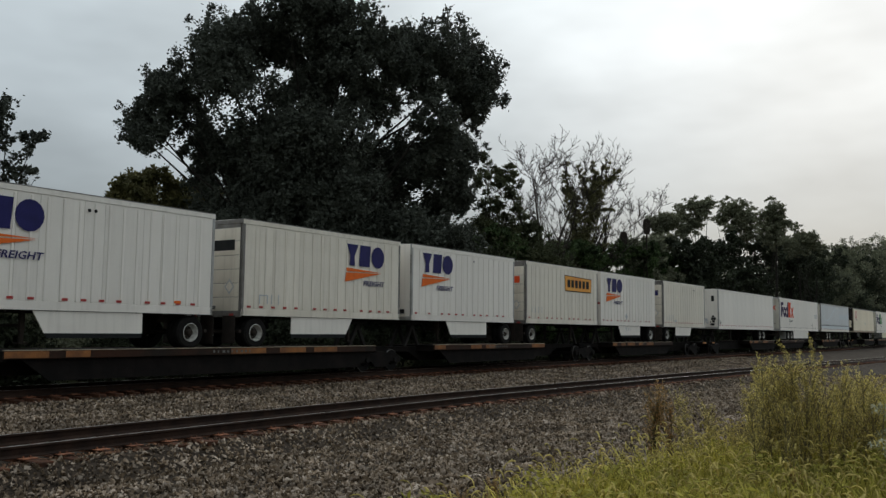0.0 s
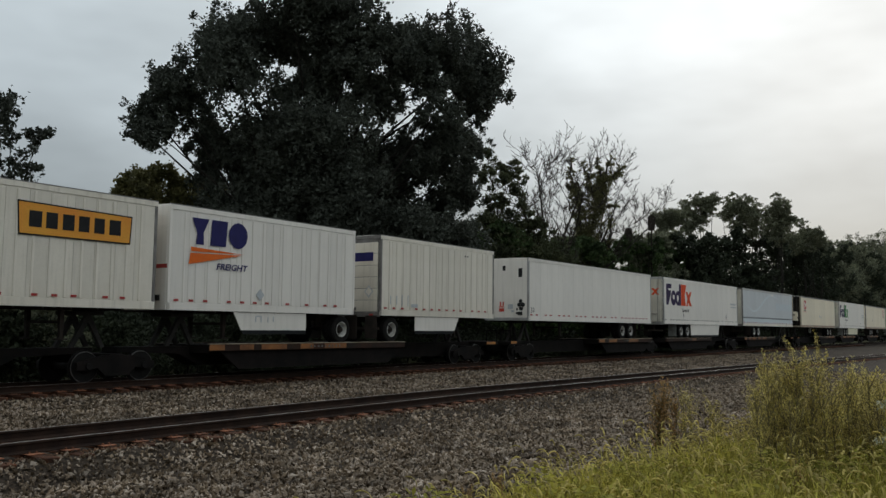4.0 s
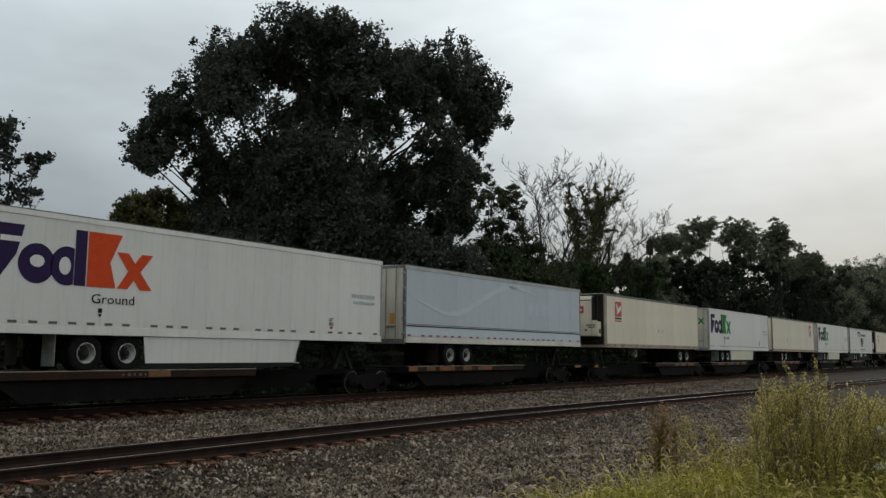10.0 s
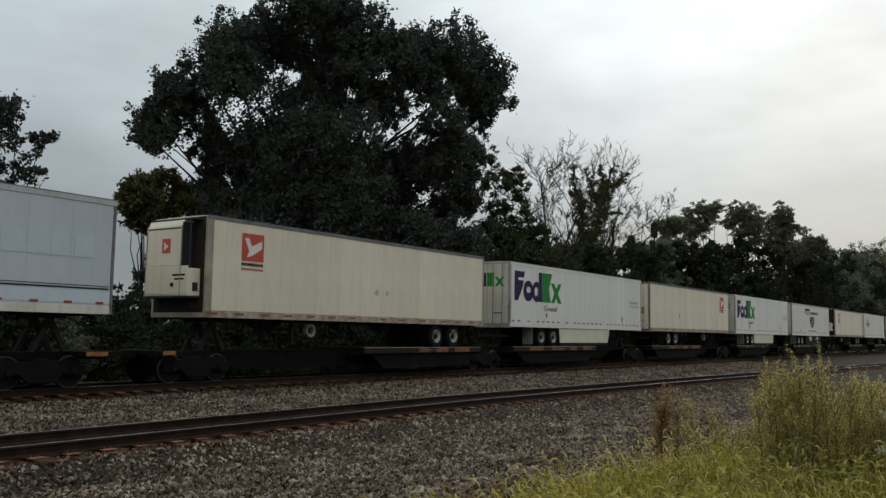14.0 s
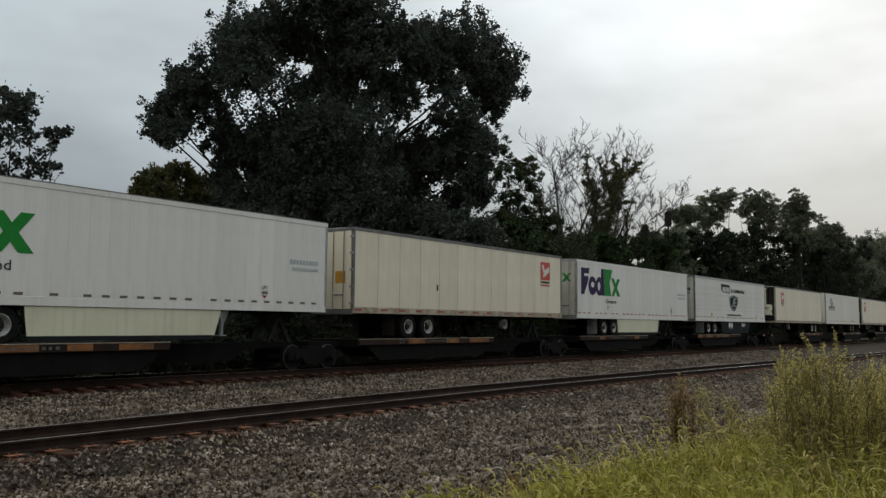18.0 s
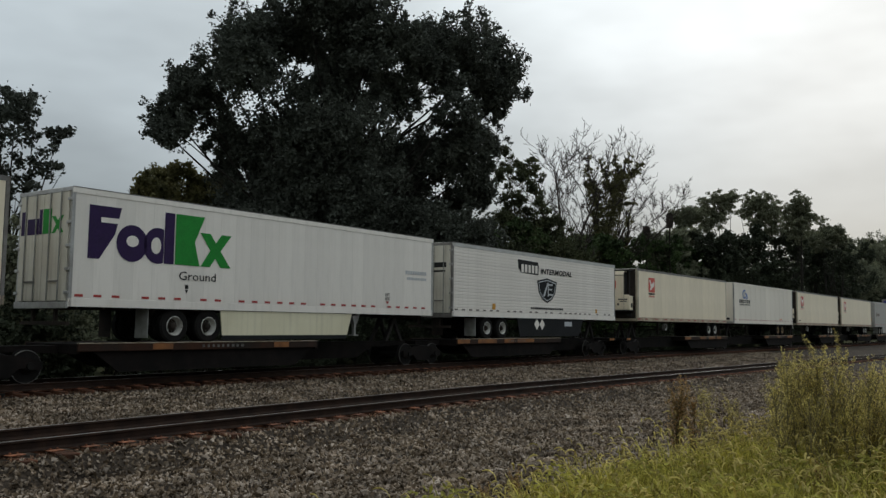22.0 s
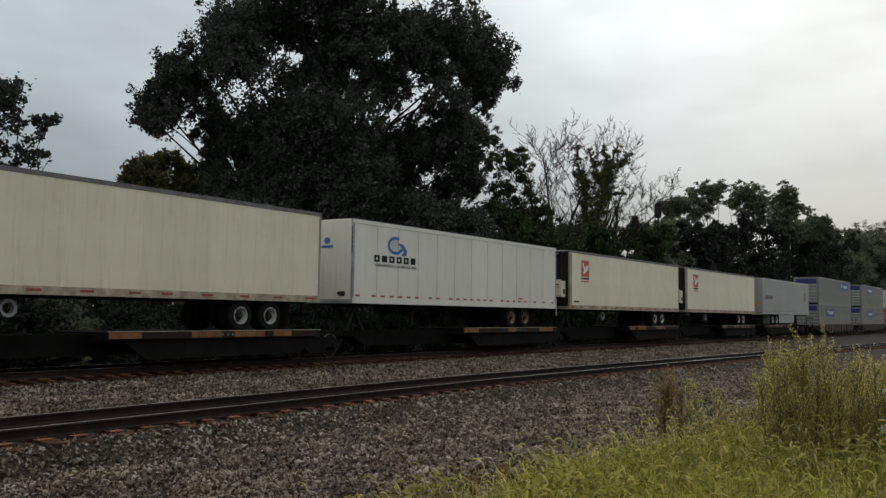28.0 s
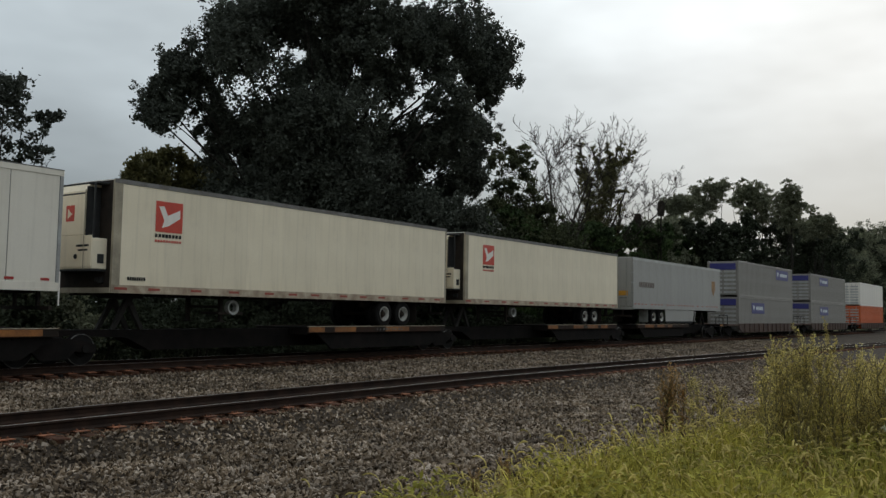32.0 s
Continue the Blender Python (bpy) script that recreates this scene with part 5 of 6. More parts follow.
def bogie_parts(car, x):
    """A two-axle truck: side frames, springs, bolster, and the two wheel sets, which turn."""
    for y in (-0.98, 0.86):
        fr = prism([(x - 1.25, 0.34), (x - 1.25, 0.56), (x - 0.95, 0.64), (x - 0.45, 0.74), (x + 0.45, 0.74), (x + 0.95, 0.64), (x + 1.25, 0.56), (x + 1.25, 0.34), (x + 0.95, 0.34), (x + 0.62, 0.40), (x + 0.38, 0.17), (x - 0.38, 0.17), (x - 0.62, 0.40), (x - 0.95, 0.34)], y, y + 0.12)
        f = part("side_frame", fr, CARBLACK, car, "black cast truck side frame, shade in its colour")
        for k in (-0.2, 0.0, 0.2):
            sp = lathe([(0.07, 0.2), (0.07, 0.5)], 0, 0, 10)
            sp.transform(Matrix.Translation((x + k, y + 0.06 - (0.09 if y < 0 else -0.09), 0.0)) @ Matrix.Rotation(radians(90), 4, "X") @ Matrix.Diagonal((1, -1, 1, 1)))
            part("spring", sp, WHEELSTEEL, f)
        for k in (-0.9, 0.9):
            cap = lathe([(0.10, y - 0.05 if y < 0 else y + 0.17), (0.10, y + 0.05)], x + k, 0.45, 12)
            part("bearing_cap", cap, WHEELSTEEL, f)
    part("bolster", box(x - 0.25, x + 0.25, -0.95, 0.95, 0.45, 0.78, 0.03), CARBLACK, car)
    sets = []
    for k in (-0.9, 0.9):
        w = part("wheel_set", lathe([(0.07, -0.9), (0.07, -0.80), (0.12, -0.79), (0.40, -0.795), (0.42, -0.79), (0.425, -0.70), (0.46, -0.695), (0.46, -0.67), (0.13, -0.67), (0.09, -0.6),
                                     (0.09, 0.6), (0.13, 0.67), (0.46, 0.67), (0.46, 0.695), (0.425, 0.70), (0.42, 0.79), (0.12, 0.79), (0.07, 0.80), (0.07, 0.9)], 0, 0, 26), WHEELSTEEL, car, "worn steel wheels on an axle")
        part("tyre_edge", lathe([(0.414, -0.797), (0.423, -0.797), (0.428, -0.785), (0.426, -0.76)], 0, 0, 26, None, False), TREAD, w, "polished wheel edge")
        part("hub_boss", lathe([(0.20, -0.797), (0.18, -0.82), (0.13, -0.83)], 0, 0, 14), CARBLACK, w)
        w.location = (x + k, 0, 0.425)
        sets.append((w, x + k))
    return sets


WHEELSETS = []


def spine_car(label, s0, s1, decks, bogies, hitches, ends):
    """One platform of the spine car: centre sill, side decks where tyres stand, hitch stands, and trucks. Places are along the train."""
    mid = (s0 + s1) / 2
    c = tagged(new("spine_car"), label, "rail car", "cars of the train")
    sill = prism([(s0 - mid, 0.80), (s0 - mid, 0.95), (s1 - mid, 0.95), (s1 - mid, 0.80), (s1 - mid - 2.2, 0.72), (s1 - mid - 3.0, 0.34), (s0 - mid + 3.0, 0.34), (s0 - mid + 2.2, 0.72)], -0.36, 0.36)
    part("centre_sill", sill, CARBLACK, c, "black deep centre sill, shade in its colour")
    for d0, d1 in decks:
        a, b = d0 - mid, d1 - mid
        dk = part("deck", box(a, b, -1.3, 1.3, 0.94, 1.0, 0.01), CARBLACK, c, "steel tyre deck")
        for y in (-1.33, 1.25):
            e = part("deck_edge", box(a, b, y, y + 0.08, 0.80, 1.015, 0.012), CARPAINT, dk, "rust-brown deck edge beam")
        # The plate's black includes the shade below the deck.
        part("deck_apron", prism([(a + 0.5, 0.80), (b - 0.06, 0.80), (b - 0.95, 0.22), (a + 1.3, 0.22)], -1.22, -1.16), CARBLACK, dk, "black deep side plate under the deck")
        part("deck_lip", box(a, b, -1.338, -1.25, 1.016, 1.034), LIP, dk, "bright lip of the deck, light on the edge in its colour")
        rng = random.Random(int(a * 100))
        x = a
        while x < b - 1.2:
            w = rng.uniform(0.6, 1.6)
            if rng.random() < 0.72:
                part("edge_patch", box(x, min(b, x + w), -1.336, -1.331, 0.83, 1.0), CARYELLOW if rng.random() < 0.75 else CARPAINT, dk, "faded orange paint on the deck edge")
            x += w + rng.uniform(0.3, 0.9)
        decal(c, "car_number", bars(a + 0.45 * (b - a), a + 0.45 * (b - a) + 1.7, 0.87, 0.95, 9, 0.6, seed=int(abs(a) * 7)), STENCIL, "white stencilled code as bars", -1.337)
        if d0 == 39.6:
            letters("deck_number", "53", 0.15, a + 2.3, -1.341, 0.84, STENCIL, dk, "white stencilled number 53", 0.34)
        br = part("deck_bracket", box(0, 0.12, -1.25, 1.25, 0.74, 0.94), CARBLACK, c)
        br.location.x = a
        for i in range(1, int((b - a) / 1.5) + 1):
            again("deck_bracket", br, c, (a + i * 1.5, 0, 0))
    for h in hitches:
        x = h - mid
        hs = part("hitch_plate", box(x - 0.45, x + 0.45, -0.5, 0.5, 1.86, 1.98, 0.03), HITCH, c, "black trailer hitch plate")
        for y in (-0.42, 0.30):
            part("hitch_strut", prism([(x - 0.55, 0.95), (x - 0.42, 0.95), (x, 1.68), (x + 0.42, 0.95), (x + 0.55, 0.95), (x + 0.08, 1.86), (x - 0.08, 1.86)], y, y + 0.12), HITCH, hs)
    for x, d in ends:
        k = x - mid
        e = part("end_platform", box(min(k, k + d), max(k, k + d), -1.3, 1.3, 0.84, 0.97, 0.012), CARBLACK, c, "end platform")
        part("end_sill_stripe", box(min(k, k + d) + 0.05, max(k, k + d) - 0.3, -1.312, -1.302, 0.85, 0.965), ENDORANGE, e, "faded orange safety stripe")
        rl = bmesh.new()
        for yy in (-1.25, -0.7):
            box(k + d * 0.9 - 0.02, k + d * 0.9 + 0.02, yy - 0.02, yy + 0.02, 0.95, 1.5, 0, rl)
        box(k + d * 0.9 - 0.02, k + d * 0.9 + 0.02, -1.25, -0.7, 1.46, 1.5, 0, rl)
        part("hand_rail", rl, CARBLACK, e)
        part("coupler", box(min(k + d, k + d * 1.5), max(k + d, k + d * 1.5), -0.14, 0.14, 0.72, 0.98, 0.03), CARBLACK, c, "dark knuckle coupler")
    for b in bogies:
        WHEELSETS.extend(bogie_parts(c, b - mid))
    MOVERS.append((c, mid, 0.0))
    return c


CAR = "black and rust-brown spine car carrying trailers"
spine_car(CAR, -113.5, -94.8, [(-110.0, -95.2)], [-113.2, -94.4], [-110.5, -95.2], [])
spine_car(CAR, -94.0, -76.0, [(-91.2, -81.3)], [-75.6], [-91.6, -76.2], [])
spine_car(CAR, -75.2, -54.6, [(-72.6, -62.6)], [-57.3], [-73.0, -57.6], [(-56.3, 1.1)])
spine_car(CAR, -53.4, -35.8, [(-44.2, -36.2)], [-52.2, -35.6], [-51.2], [(-53.2, -0.9)])
spine_car(CAR, -35.2, -18.2, [(-33.6, -24.4)], [-18.0], [-19.0], [])
spine_car(CAR, -17.6, 1.0, [(-16.0, -6.6)], [-1.9], [-1.4], [(-0.9, 1.0)])
spine_car(CAR, 2.2, 19.8, [(10.8, 19.0)], [3.2, 20.1], [4.2], [(2.4, -0.8)])
spine_car(CAR, 20.4, 37.2, [(22.0, 31.2)], [37.6], [36.4], [])
spine_car(CAR, 37.9, 55.0, [(39.6, 48.8)], [55.4], [53.9], [])
spine_car(CAR, 55.8, 72.6, [(57.4, 66.4)], [73.0], [71.8], [])
spine_car(CAR, 73.3, 91.7, [(75.0, 84.2)], [89.0], [89.3], [(90.0, 0.9)])
spine_car(CAR, 92.9, 109.9, [(101.5, 110.0)], [93.9, 110.2], [95.0], [(93.1, -0.8)])
spine_car(CAR, 110.6, 127.6, [(119.2, 127.9)], [128.0], [112.9], [])
spine_car(CAR, 128.4, 145.2, [(137.2, 145.5)], [145.6], [130.6], [])
spine_car(CAR, 146.0, 163.0, [(154.6, 163.0)], [163.6], [148.2], [])
spine_car(CAR, 164.2, 183.0, [(166.0, 174.8)], [180.3], [180.0], [(181.4, 1.0)])

# ---- well cars with stacked containers ----


def container(label, L, paint, blue, z, left, end_bars):
    c = tagged(new("shipping_container"), label, "container", "containers on the train")
    H, W = 2.9, 1.29
    part("body", box(0.06, L - 0.06, -W + 0.03, W - 0.03, 0.1, H - 0.03), paint, c)
    n = int(L / 0.34)
    rb = part("side_rib", prism([(-0.10, -W + 0.03), (-0.06, -W), (0.06, -W), (0.10, -W + 0.03)], 0.16, H - 0.16, None, "y"), paint, c)
    rb.data.transform(Matrix(((1, 0, 0, 0), (0, 0, 1, 0), (0, 1, 0, 0), (0, 0, 0, 1))))
    rb.location.x = 0.4
    for i in range(1, n - 1):
        again("side_rib", rb, c, (0.4 + i * (L - 0.8) / (n - 2), 0, 0))
    for x in (0.0, L - 0.16):
        for y in (-W, W - 0.16):
            part("corner_post", box(x, x + 0.16, y, y + 0.16, 0, H, 0.01), paint, c)
    for z0_, z1_ in ((0, 0.16), (H - 0.14, H)):
        for y in (-W - 0.004, W - 0.10):
            part("side_rail", box(0.1, L - 0.1, y, y + 0.10, z0_, z1_, 0.01), paint, c)
    for y0, y1 in ((-1.1, -0.01), (0.01, 1.1)):
        d = part("door", box(-0.01, 0.05, y0, y1, 0.14, H - 0.14, 0.01), paint, c)
        for k in range(end_bars):
            part("door_rib", box(-0.025, -0.008, y0 + 0.06, y1 - 0.06, 0.25 + k * 0.34, 0.42 + k * 0.34), ALU, d)
        for yy in (y0 + 0.3, y1 - 0.3):
            part("lock_rod", box(-0.05, -0.02, yy - 0.018, yy + 0.018, 0.1, H - 0.1), STEEL, d, "vertical lock rod")
    if blue:
        x0, x1, z0_, z1_ = blue
        decal(c, "blue_panel", [rect(x0, x1, z0_, z1_)], MIDBLUE, "violet-blue logo panel", -W - 0.012)
        decal(c, "panel_mark", bars(x0 + 1.2, x1 - 0.4, (z0_ + z1_) / 2 - 0.14, (z0_ + z1_) / 2 + 0.14, 6, seed=4) + [[(x0 + 0.3, z1_ - 0.2), (x0 + 0.9, z1_ - 0.3), (x0 + 0.5, z0_ + 0.25)]], PALEINK, "pale marks on the panel", -W - 0.018)
        decal(c, "end_panel", [rect(1.05, -1.05, H - 0.72, H - 0.2)], MIDBLUE, "violet-blue band on the doors", -0.052, "x")
    return put(c, left, L, z)


def well_car(left, L):
    c = tagged(new("well_car"), "rusty brown well car under stacked containers", "rail car", "cars of the train")
    mid = left + L / 2
    for y in (-1.42, 1.36):
        part("side_sill", prism([(-L / 2 - 0.4, 0.62), (-L / 2 - 0.4, 1.05), (L / 2 + 0.4, 1.05), (L / 2 + 0.4, 0.62), (L / 2 - 0.6, 0.32), (-L / 2 + 0.6, 0.32)], y, y + 0.06), WELLCAR, c, "rusty side sill")
    st = part("sill_stake", box(-0.04, 0.04, -1.475, -1.418, 0.36, 1.04), WELLCAR, c)
    st.location.x = -L / 2 + 1
    for i in range(1, 12):
        again("sill_stake", st, c, (-L / 2 + 1 + i * (L - 2) / 11, 0, 0))
    part("well_floor", box(-L / 2, L / 2, -1.36, 1.36, 0.28, 0.33), CARBLACK, c)
    for sg in (-1, 1):
        e = part("end_platform", box(min(sg * (L / 2 + 0.1), sg * (L / 2 + 3.0)), max(sg * (L / 2 + 0.1), sg * (L / 2 + 3.0)), -1.35, 1.35, 0.86, 1.02, 0.02), WELLCAR, c)
        rl = bmesh.new()
        for yy in (-1.25, -0.6):
            box(sg * (L / 2 + 2.8) - 0.02, sg * (L / 2 + 2.8) + 0.02, yy - 0.02, yy + 0.02, 1.0, 1.7, 0, rl)
        box(sg * (L / 2 + 2.8) - 0.02, sg * (L / 2 + 2.8) + 0.02, -1.27, -0.58, 1.66, 1.72, 0, rl)
        part("hand_rail", rl, CARBLACK, e)
        WHEELSETS.extend(bogie_parts(c, sg * (L / 2 + 1.7)))
        part("coupler", box(min(sg * (L / 2 + 3.0), sg * (L / 2 + 3.55)), max(sg * (L / 2 + 3.0), sg * (L / 2 + 3.55)), -0.14, 0.14, 0.72, 0.98, 0.03), CARBLACK, c, "dark knuckle coupler")
    MOVERS.append((c, mid, 0.0))


for left in (186.15, 209.4, 234.4):
    well_car(left, LONG)
container("grey long container with violet-blue panel, lower of two", LONG, CONT_GREY, (3.3, 6.9, 1.55, 2.45), 0.33, 186.15, 7)
container("grey long container with violet-blue panel, upper of two", LONG, CONT_GREY, (10.6, 14.6, 1.75, 2.65), 3.24, 186.15, 7)
container("grey long container with violet-blue panel, lower of two", LONG, CONT_GREY, (3.6, 7.4, 1.55, 2.45), 0.33, 209.4, 7)
container("grey long container with violet-blue panel, upper of two", LONG, CONT_GREY, (3.6, 7.5, 1.75, 2.65), 3.24, 209.4, 7)
container("bright orange long container, lower of two", LONG, CONT_ORANGE, None, 0.33, 234.4, 7)
container("white long container with grey marks, upper of two", LONG, WHITE, None, 3.24, 234.4, 7)

# ---- the other trees and the hedge beyond the line ----
tree(28.6, 45, ((-0.7, 10.9, 1.5), (0.8, 11.1, 0.9), (1.9, 10.5, 0.6), (1.0, 9.2, 1.0), (2.1, 8.6, 0.5), (0.0, 12.0, 0.8), (-1.7, 8.2, 1.8), (0.2, 7.3, 1.2), (-3.4, 10.6, 1.8), (-3.2, 7.5, 2.2)),
     17000, 0.20, OAKLEAF, 21, "dark leafy tree with drooping twig ends", 0.25, clumps=30, clump=0.30)
tree(37.3, 60, ((-0.1, 11.2, 1.03), (-1.2, 10.7, 0.56), (1.2, 11.4, 0.72), (1.6, 10.3, 1.03), (-0.9, 9.7, 1.03), (2.8, 10.2, 1.23), (4.2, 9.7, 1.43), (0.2, 9.2, 1.43)),
     16000, 0.27, TANLEAF, 22, "small olive-brown tree beside the great oak", 0.2, clumps=40, clump=0.3)
tree(60.3, 66, ((-0.2, 14.2, 0.66), (1.0, 14.1, 0.57), (1.7, 13.4, 0.35), (-0.7, 12.9, 0.92), (0.9, 12.5, 0.74), (2.1, 12.8, 0.26), (-0.2, 10.9, 1.05), (1.5, 10.9, 0.61), (-1.0, 14.9, 0.49),
                (0.5, 9.4, 1.18), (2.2, 9.7, 0.74), (3.3, 9.1, 0.65), (-1.0, 9.2, 1.17), (0.6, 6.6, 2.4), (3.4, 6.8, 1.8), (-2.4, 6.6, 2.0)),
     24000, 0.24, MIDLEAF, 23, "green open-crowned tree at the edge of the wood", 0.25, clumps=22, clump=0.34, tall=0.7, infill=10)

tree(29.4, 34.0, ((-0.6, 4.7, 0.7), (0.4, 4.2, 0.7), (-1.2, 3.7, 1.0), (0.4, 3.2, 1.0), (1.3, 2.6, 0.8), (-0.4, 2.3, 1.2), (1.4, 1.8, 1.0), (-1.8, 2.0, 1.2), (0.4, 0.9, 1.2), (2.0, 0.9, 0.9)),
     15000, 0.15, FARLEAF, 26, "tall green shrub on the far side of the line", 0.1, clumps=20, clump=0.34)


def bare_tree(az, dist, fork, top, half, seed, label, lean=0.0, stems=6, depth=3, trunk=0.2):
    """A dead tree: a trunk up to the fork, stems that fan out over the half width, and branches down to fine upturned twigs."""
    rng = random.Random(seed)
    bx, by = around(az, dist)
    t = tagged(new("dead_tree"), label, "tree")
    t.location = (bx, by, -0.5)
    a = radians(az)
    side, away = Vector((math.cos(a), -math.sin(a), 0)), Vector((math.sin(a), math.cos(a), 0))
    thick, fine = Tubes(6), Tubes(4)

    def grow(p, d, length, r, level):
        pts, rad, q = [p], [r], p
        n = 6 if level > 1 else 4
        for k in range(n):
            d = (d + Vector((rng.uniform(-1, 1), rng.uniform(-1, 1), rng.uniform(-0.6, 0.8))) * (0.12 if level == depth else 0.21) + Vector((0, 0, 0.05))).normalized()
            q = q + d * length / n
            pts.append(q)
            rad.append(max(0.016, r * (1 - 0.75 * (k + 1) / n)))
        (thick if r > 0.05 else fine).add(pts, rad)
        if level == 0:
            return
        for k in range(rng.choice((6, 7, 8)) if level > 1 else rng.choice((5, 6, 7))):
            i = rng.randrange(1, n + 1)
            along_ = (pts[i] - pts[i - 1]).normalized()
            out = Vector((rng.uniform(-1, 1), rng.uniform(-1, 1), rng.uniform(-0.4, 0.5))).normalized()
            grow(pts[i], (along_ + out * rng.uniform(0.6, 1.3)).normalized(), length * rng.uniform(0.26, 0.5), max(0.018, rad[i] * 0.62), level - 1)

    root = side * (-lean * half * 0.5)
    hub = root + Vector((0, 0, fork * 0.8)) + side * lean * 0.4
    thick.add([root, root.lerp(hub, 0.5) + side * 0.1, hub], [trunk * 1.3, trunk, trunk * 0.85])
    for k in range(stems):
        f = (k + rng.uniform(-0.25, 0.25)) / max(1, stems - 1) * 2 - 1 if stems > 1 else 0.0
        tip = side * (f * half * 0.8 + lean * half) + away * rng.uniform(-1, 1) * half * 0.5 + Vector((0, 0, 0.5 + fork + (top - fork) * math.sqrt(max(0.1, 1 - 0.62 * f * f)) * rng.uniform(0.8, 0.96)))
        start = hub.lerp(root, rng.uniform(0.0, 0.25))
        d = tip - start
        grow(start, (d.normalized() + side * f * 0.22).normalized(), d.length * 0.97, trunk * rng.uniform(0.5, 0.75), depth)
    for name, tb in (("trunk", thick), ("twig_mass", fine)):
        ob = new(name, tb.mesh(name, DEADWOOD))
        ob.parent = t
        if name == "twig_mass":
            tagged(ob, kind="stuff")
    return t


bare_tree(63.5, 72, 8.6, 16.0, 4.0, 4, "leafless dead tree with fine pale twigs", -0.1, 7)
bare_tree(66.3, 84, 11.5, 17.4, 3.4, 9, "leafless dead tree with bleached branches behind ivy", 0.1, 5)
bare_tree(67.4, 82, 9.6, 12.6, 3.7, 14, "leafless dead tree leaning over, drooping twigs", 0.65, 4, trunk=0.15)
bare_tree(69.6, 92, 11.5, 14.2, 0.6, 12, "thin bare snag above the hedge", 0.4, 2, 1, 0.09)


def ivy_tree(az, dist, arms, seed, label):
    """A dead tree sleeved in ivy: each arm (across, height) to (across, height), with the sleeve's radius at both ends."""
    rng = random.Random(seed)
    t = tagged(new("ivy_tree"), label, "tree")
    bx, by = around(az, dist)
    t.location = (bx, by, -0.5)
    a = radians(az)
    side, away = Vector((math.cos(a), -math.sin(a), 0)), Vector((math.sin(a), math.cos(a), 0))
    lobes, tb = [], Tubes(6)
    for u0, h0, r0, u1, h1, r1 in arms:
        dp = rng.uniform(-0.6, 0.6)
        n = max(3, int(math.hypot(u1 - u0, h1 - h0) / 0.32))
        pts = []
        for k in range(n + 1):
            f = k / n
            p = side * (u0 + (u1 - u0) * f + rng.uniform(-0.12, 0.12)) + away * dp * f + Vector((0, 0, h0 + (h1 - h0) * f + 0.5))
            pts.append(p)
            lobes.append((p.x, p.y, p.z, (r0 + (r1 - r0) * f) * rng.uniform(1.0, 1.3)))
        tb.add(pts, [0.14 * (1 - 0.6 * k / n) for k in range(n + 1)])
    leaf_cloud("ivy", lobes, 75000, 0.12, IVYLEAF, seed, clumps=10, clump=0.34, shell=0.2, parent=t)
    tr = new("trunk", tb.mesh("trunk", DEADWOOD))
    tr.parent = t


IVY_ARMS = ((-0.8, 0.0, 1.1, -0.8, 8.2, 0.9), (-0.8, 8.2, 0.79, -0.9, 12.6, 0.63), (-0.9, 12.3, 0.63, -1.2, 13.8, 0.58), (-1.2, 13.8, 0.58, -1.7, 16.0, 0.37), (-1.7, 16.0, 0.37, -1.7, 17.4, 0.21),
            (-1.1, 14.0, 0.42, -2.1, 14.8, 0.27), (0.3, 13.8, 0.48, -0.1, 15.6, 0.37), (-0.1, 15.6, 0.37, -0.7, 16.8, 0.37), (-0.3, 9.0, 0.75, 0.7, 13.1, 0.69), (0.7, 13.0, 0.74, 1.0, 15.2, 0.74),
            (1.0, 15.2, 0.48, 0.6, 17.4, 0.37), (1.2, 15.2, 0.43, 2.0, 17.5, 0.21), (1.2, 14.9, 0.53, 2.4, 15.9, 0.48), (2.4, 15.9, 0.48, 3.3, 16.6, 0.27), (0.9, 12.8, 0.32, 2.4, 12.9, 0.26), (1.7, 9.0, 0.36, 2.0, 12.0, 0.26))
ivy_tree(66.3, 80, IVY_ARMS, 31, "dead tree wrapped in green ivy, antler-like arms")


def wood(specs, material, label, seed, leaf, per, clumps=20, clump=0.29):
    for i, (az, dist, top, wide) in enumerate(specs):
        rng = random.Random(seed + i)
        low = 1.5
        lobes = []
        for k in range(9):
            f = k / 8
            h = low + (top - low) * (0.25 + 0.65 * f)
            lobes.append((rng.uniform(-1, 1) * wide * (0.75 - 0.45 * f), h, wide * rng.uniform(0.30, 0.46) * (1.1 - 0.35 * f)))
        lobes.append((rng.uniform(-0.2, 0.2) * wide, top - wide * 0.28, wide * 0.28))
        lobes += [(-wide * 0.5, low + 1, wide * 0.4), (wide * 0.5, low + 1, wide * 0.4)]
        tree(az, dist, lobes, per, leaf, material, seed * 7 + i, label, 0.2 + top * 0.01, clumps=clumps, clump=clump)


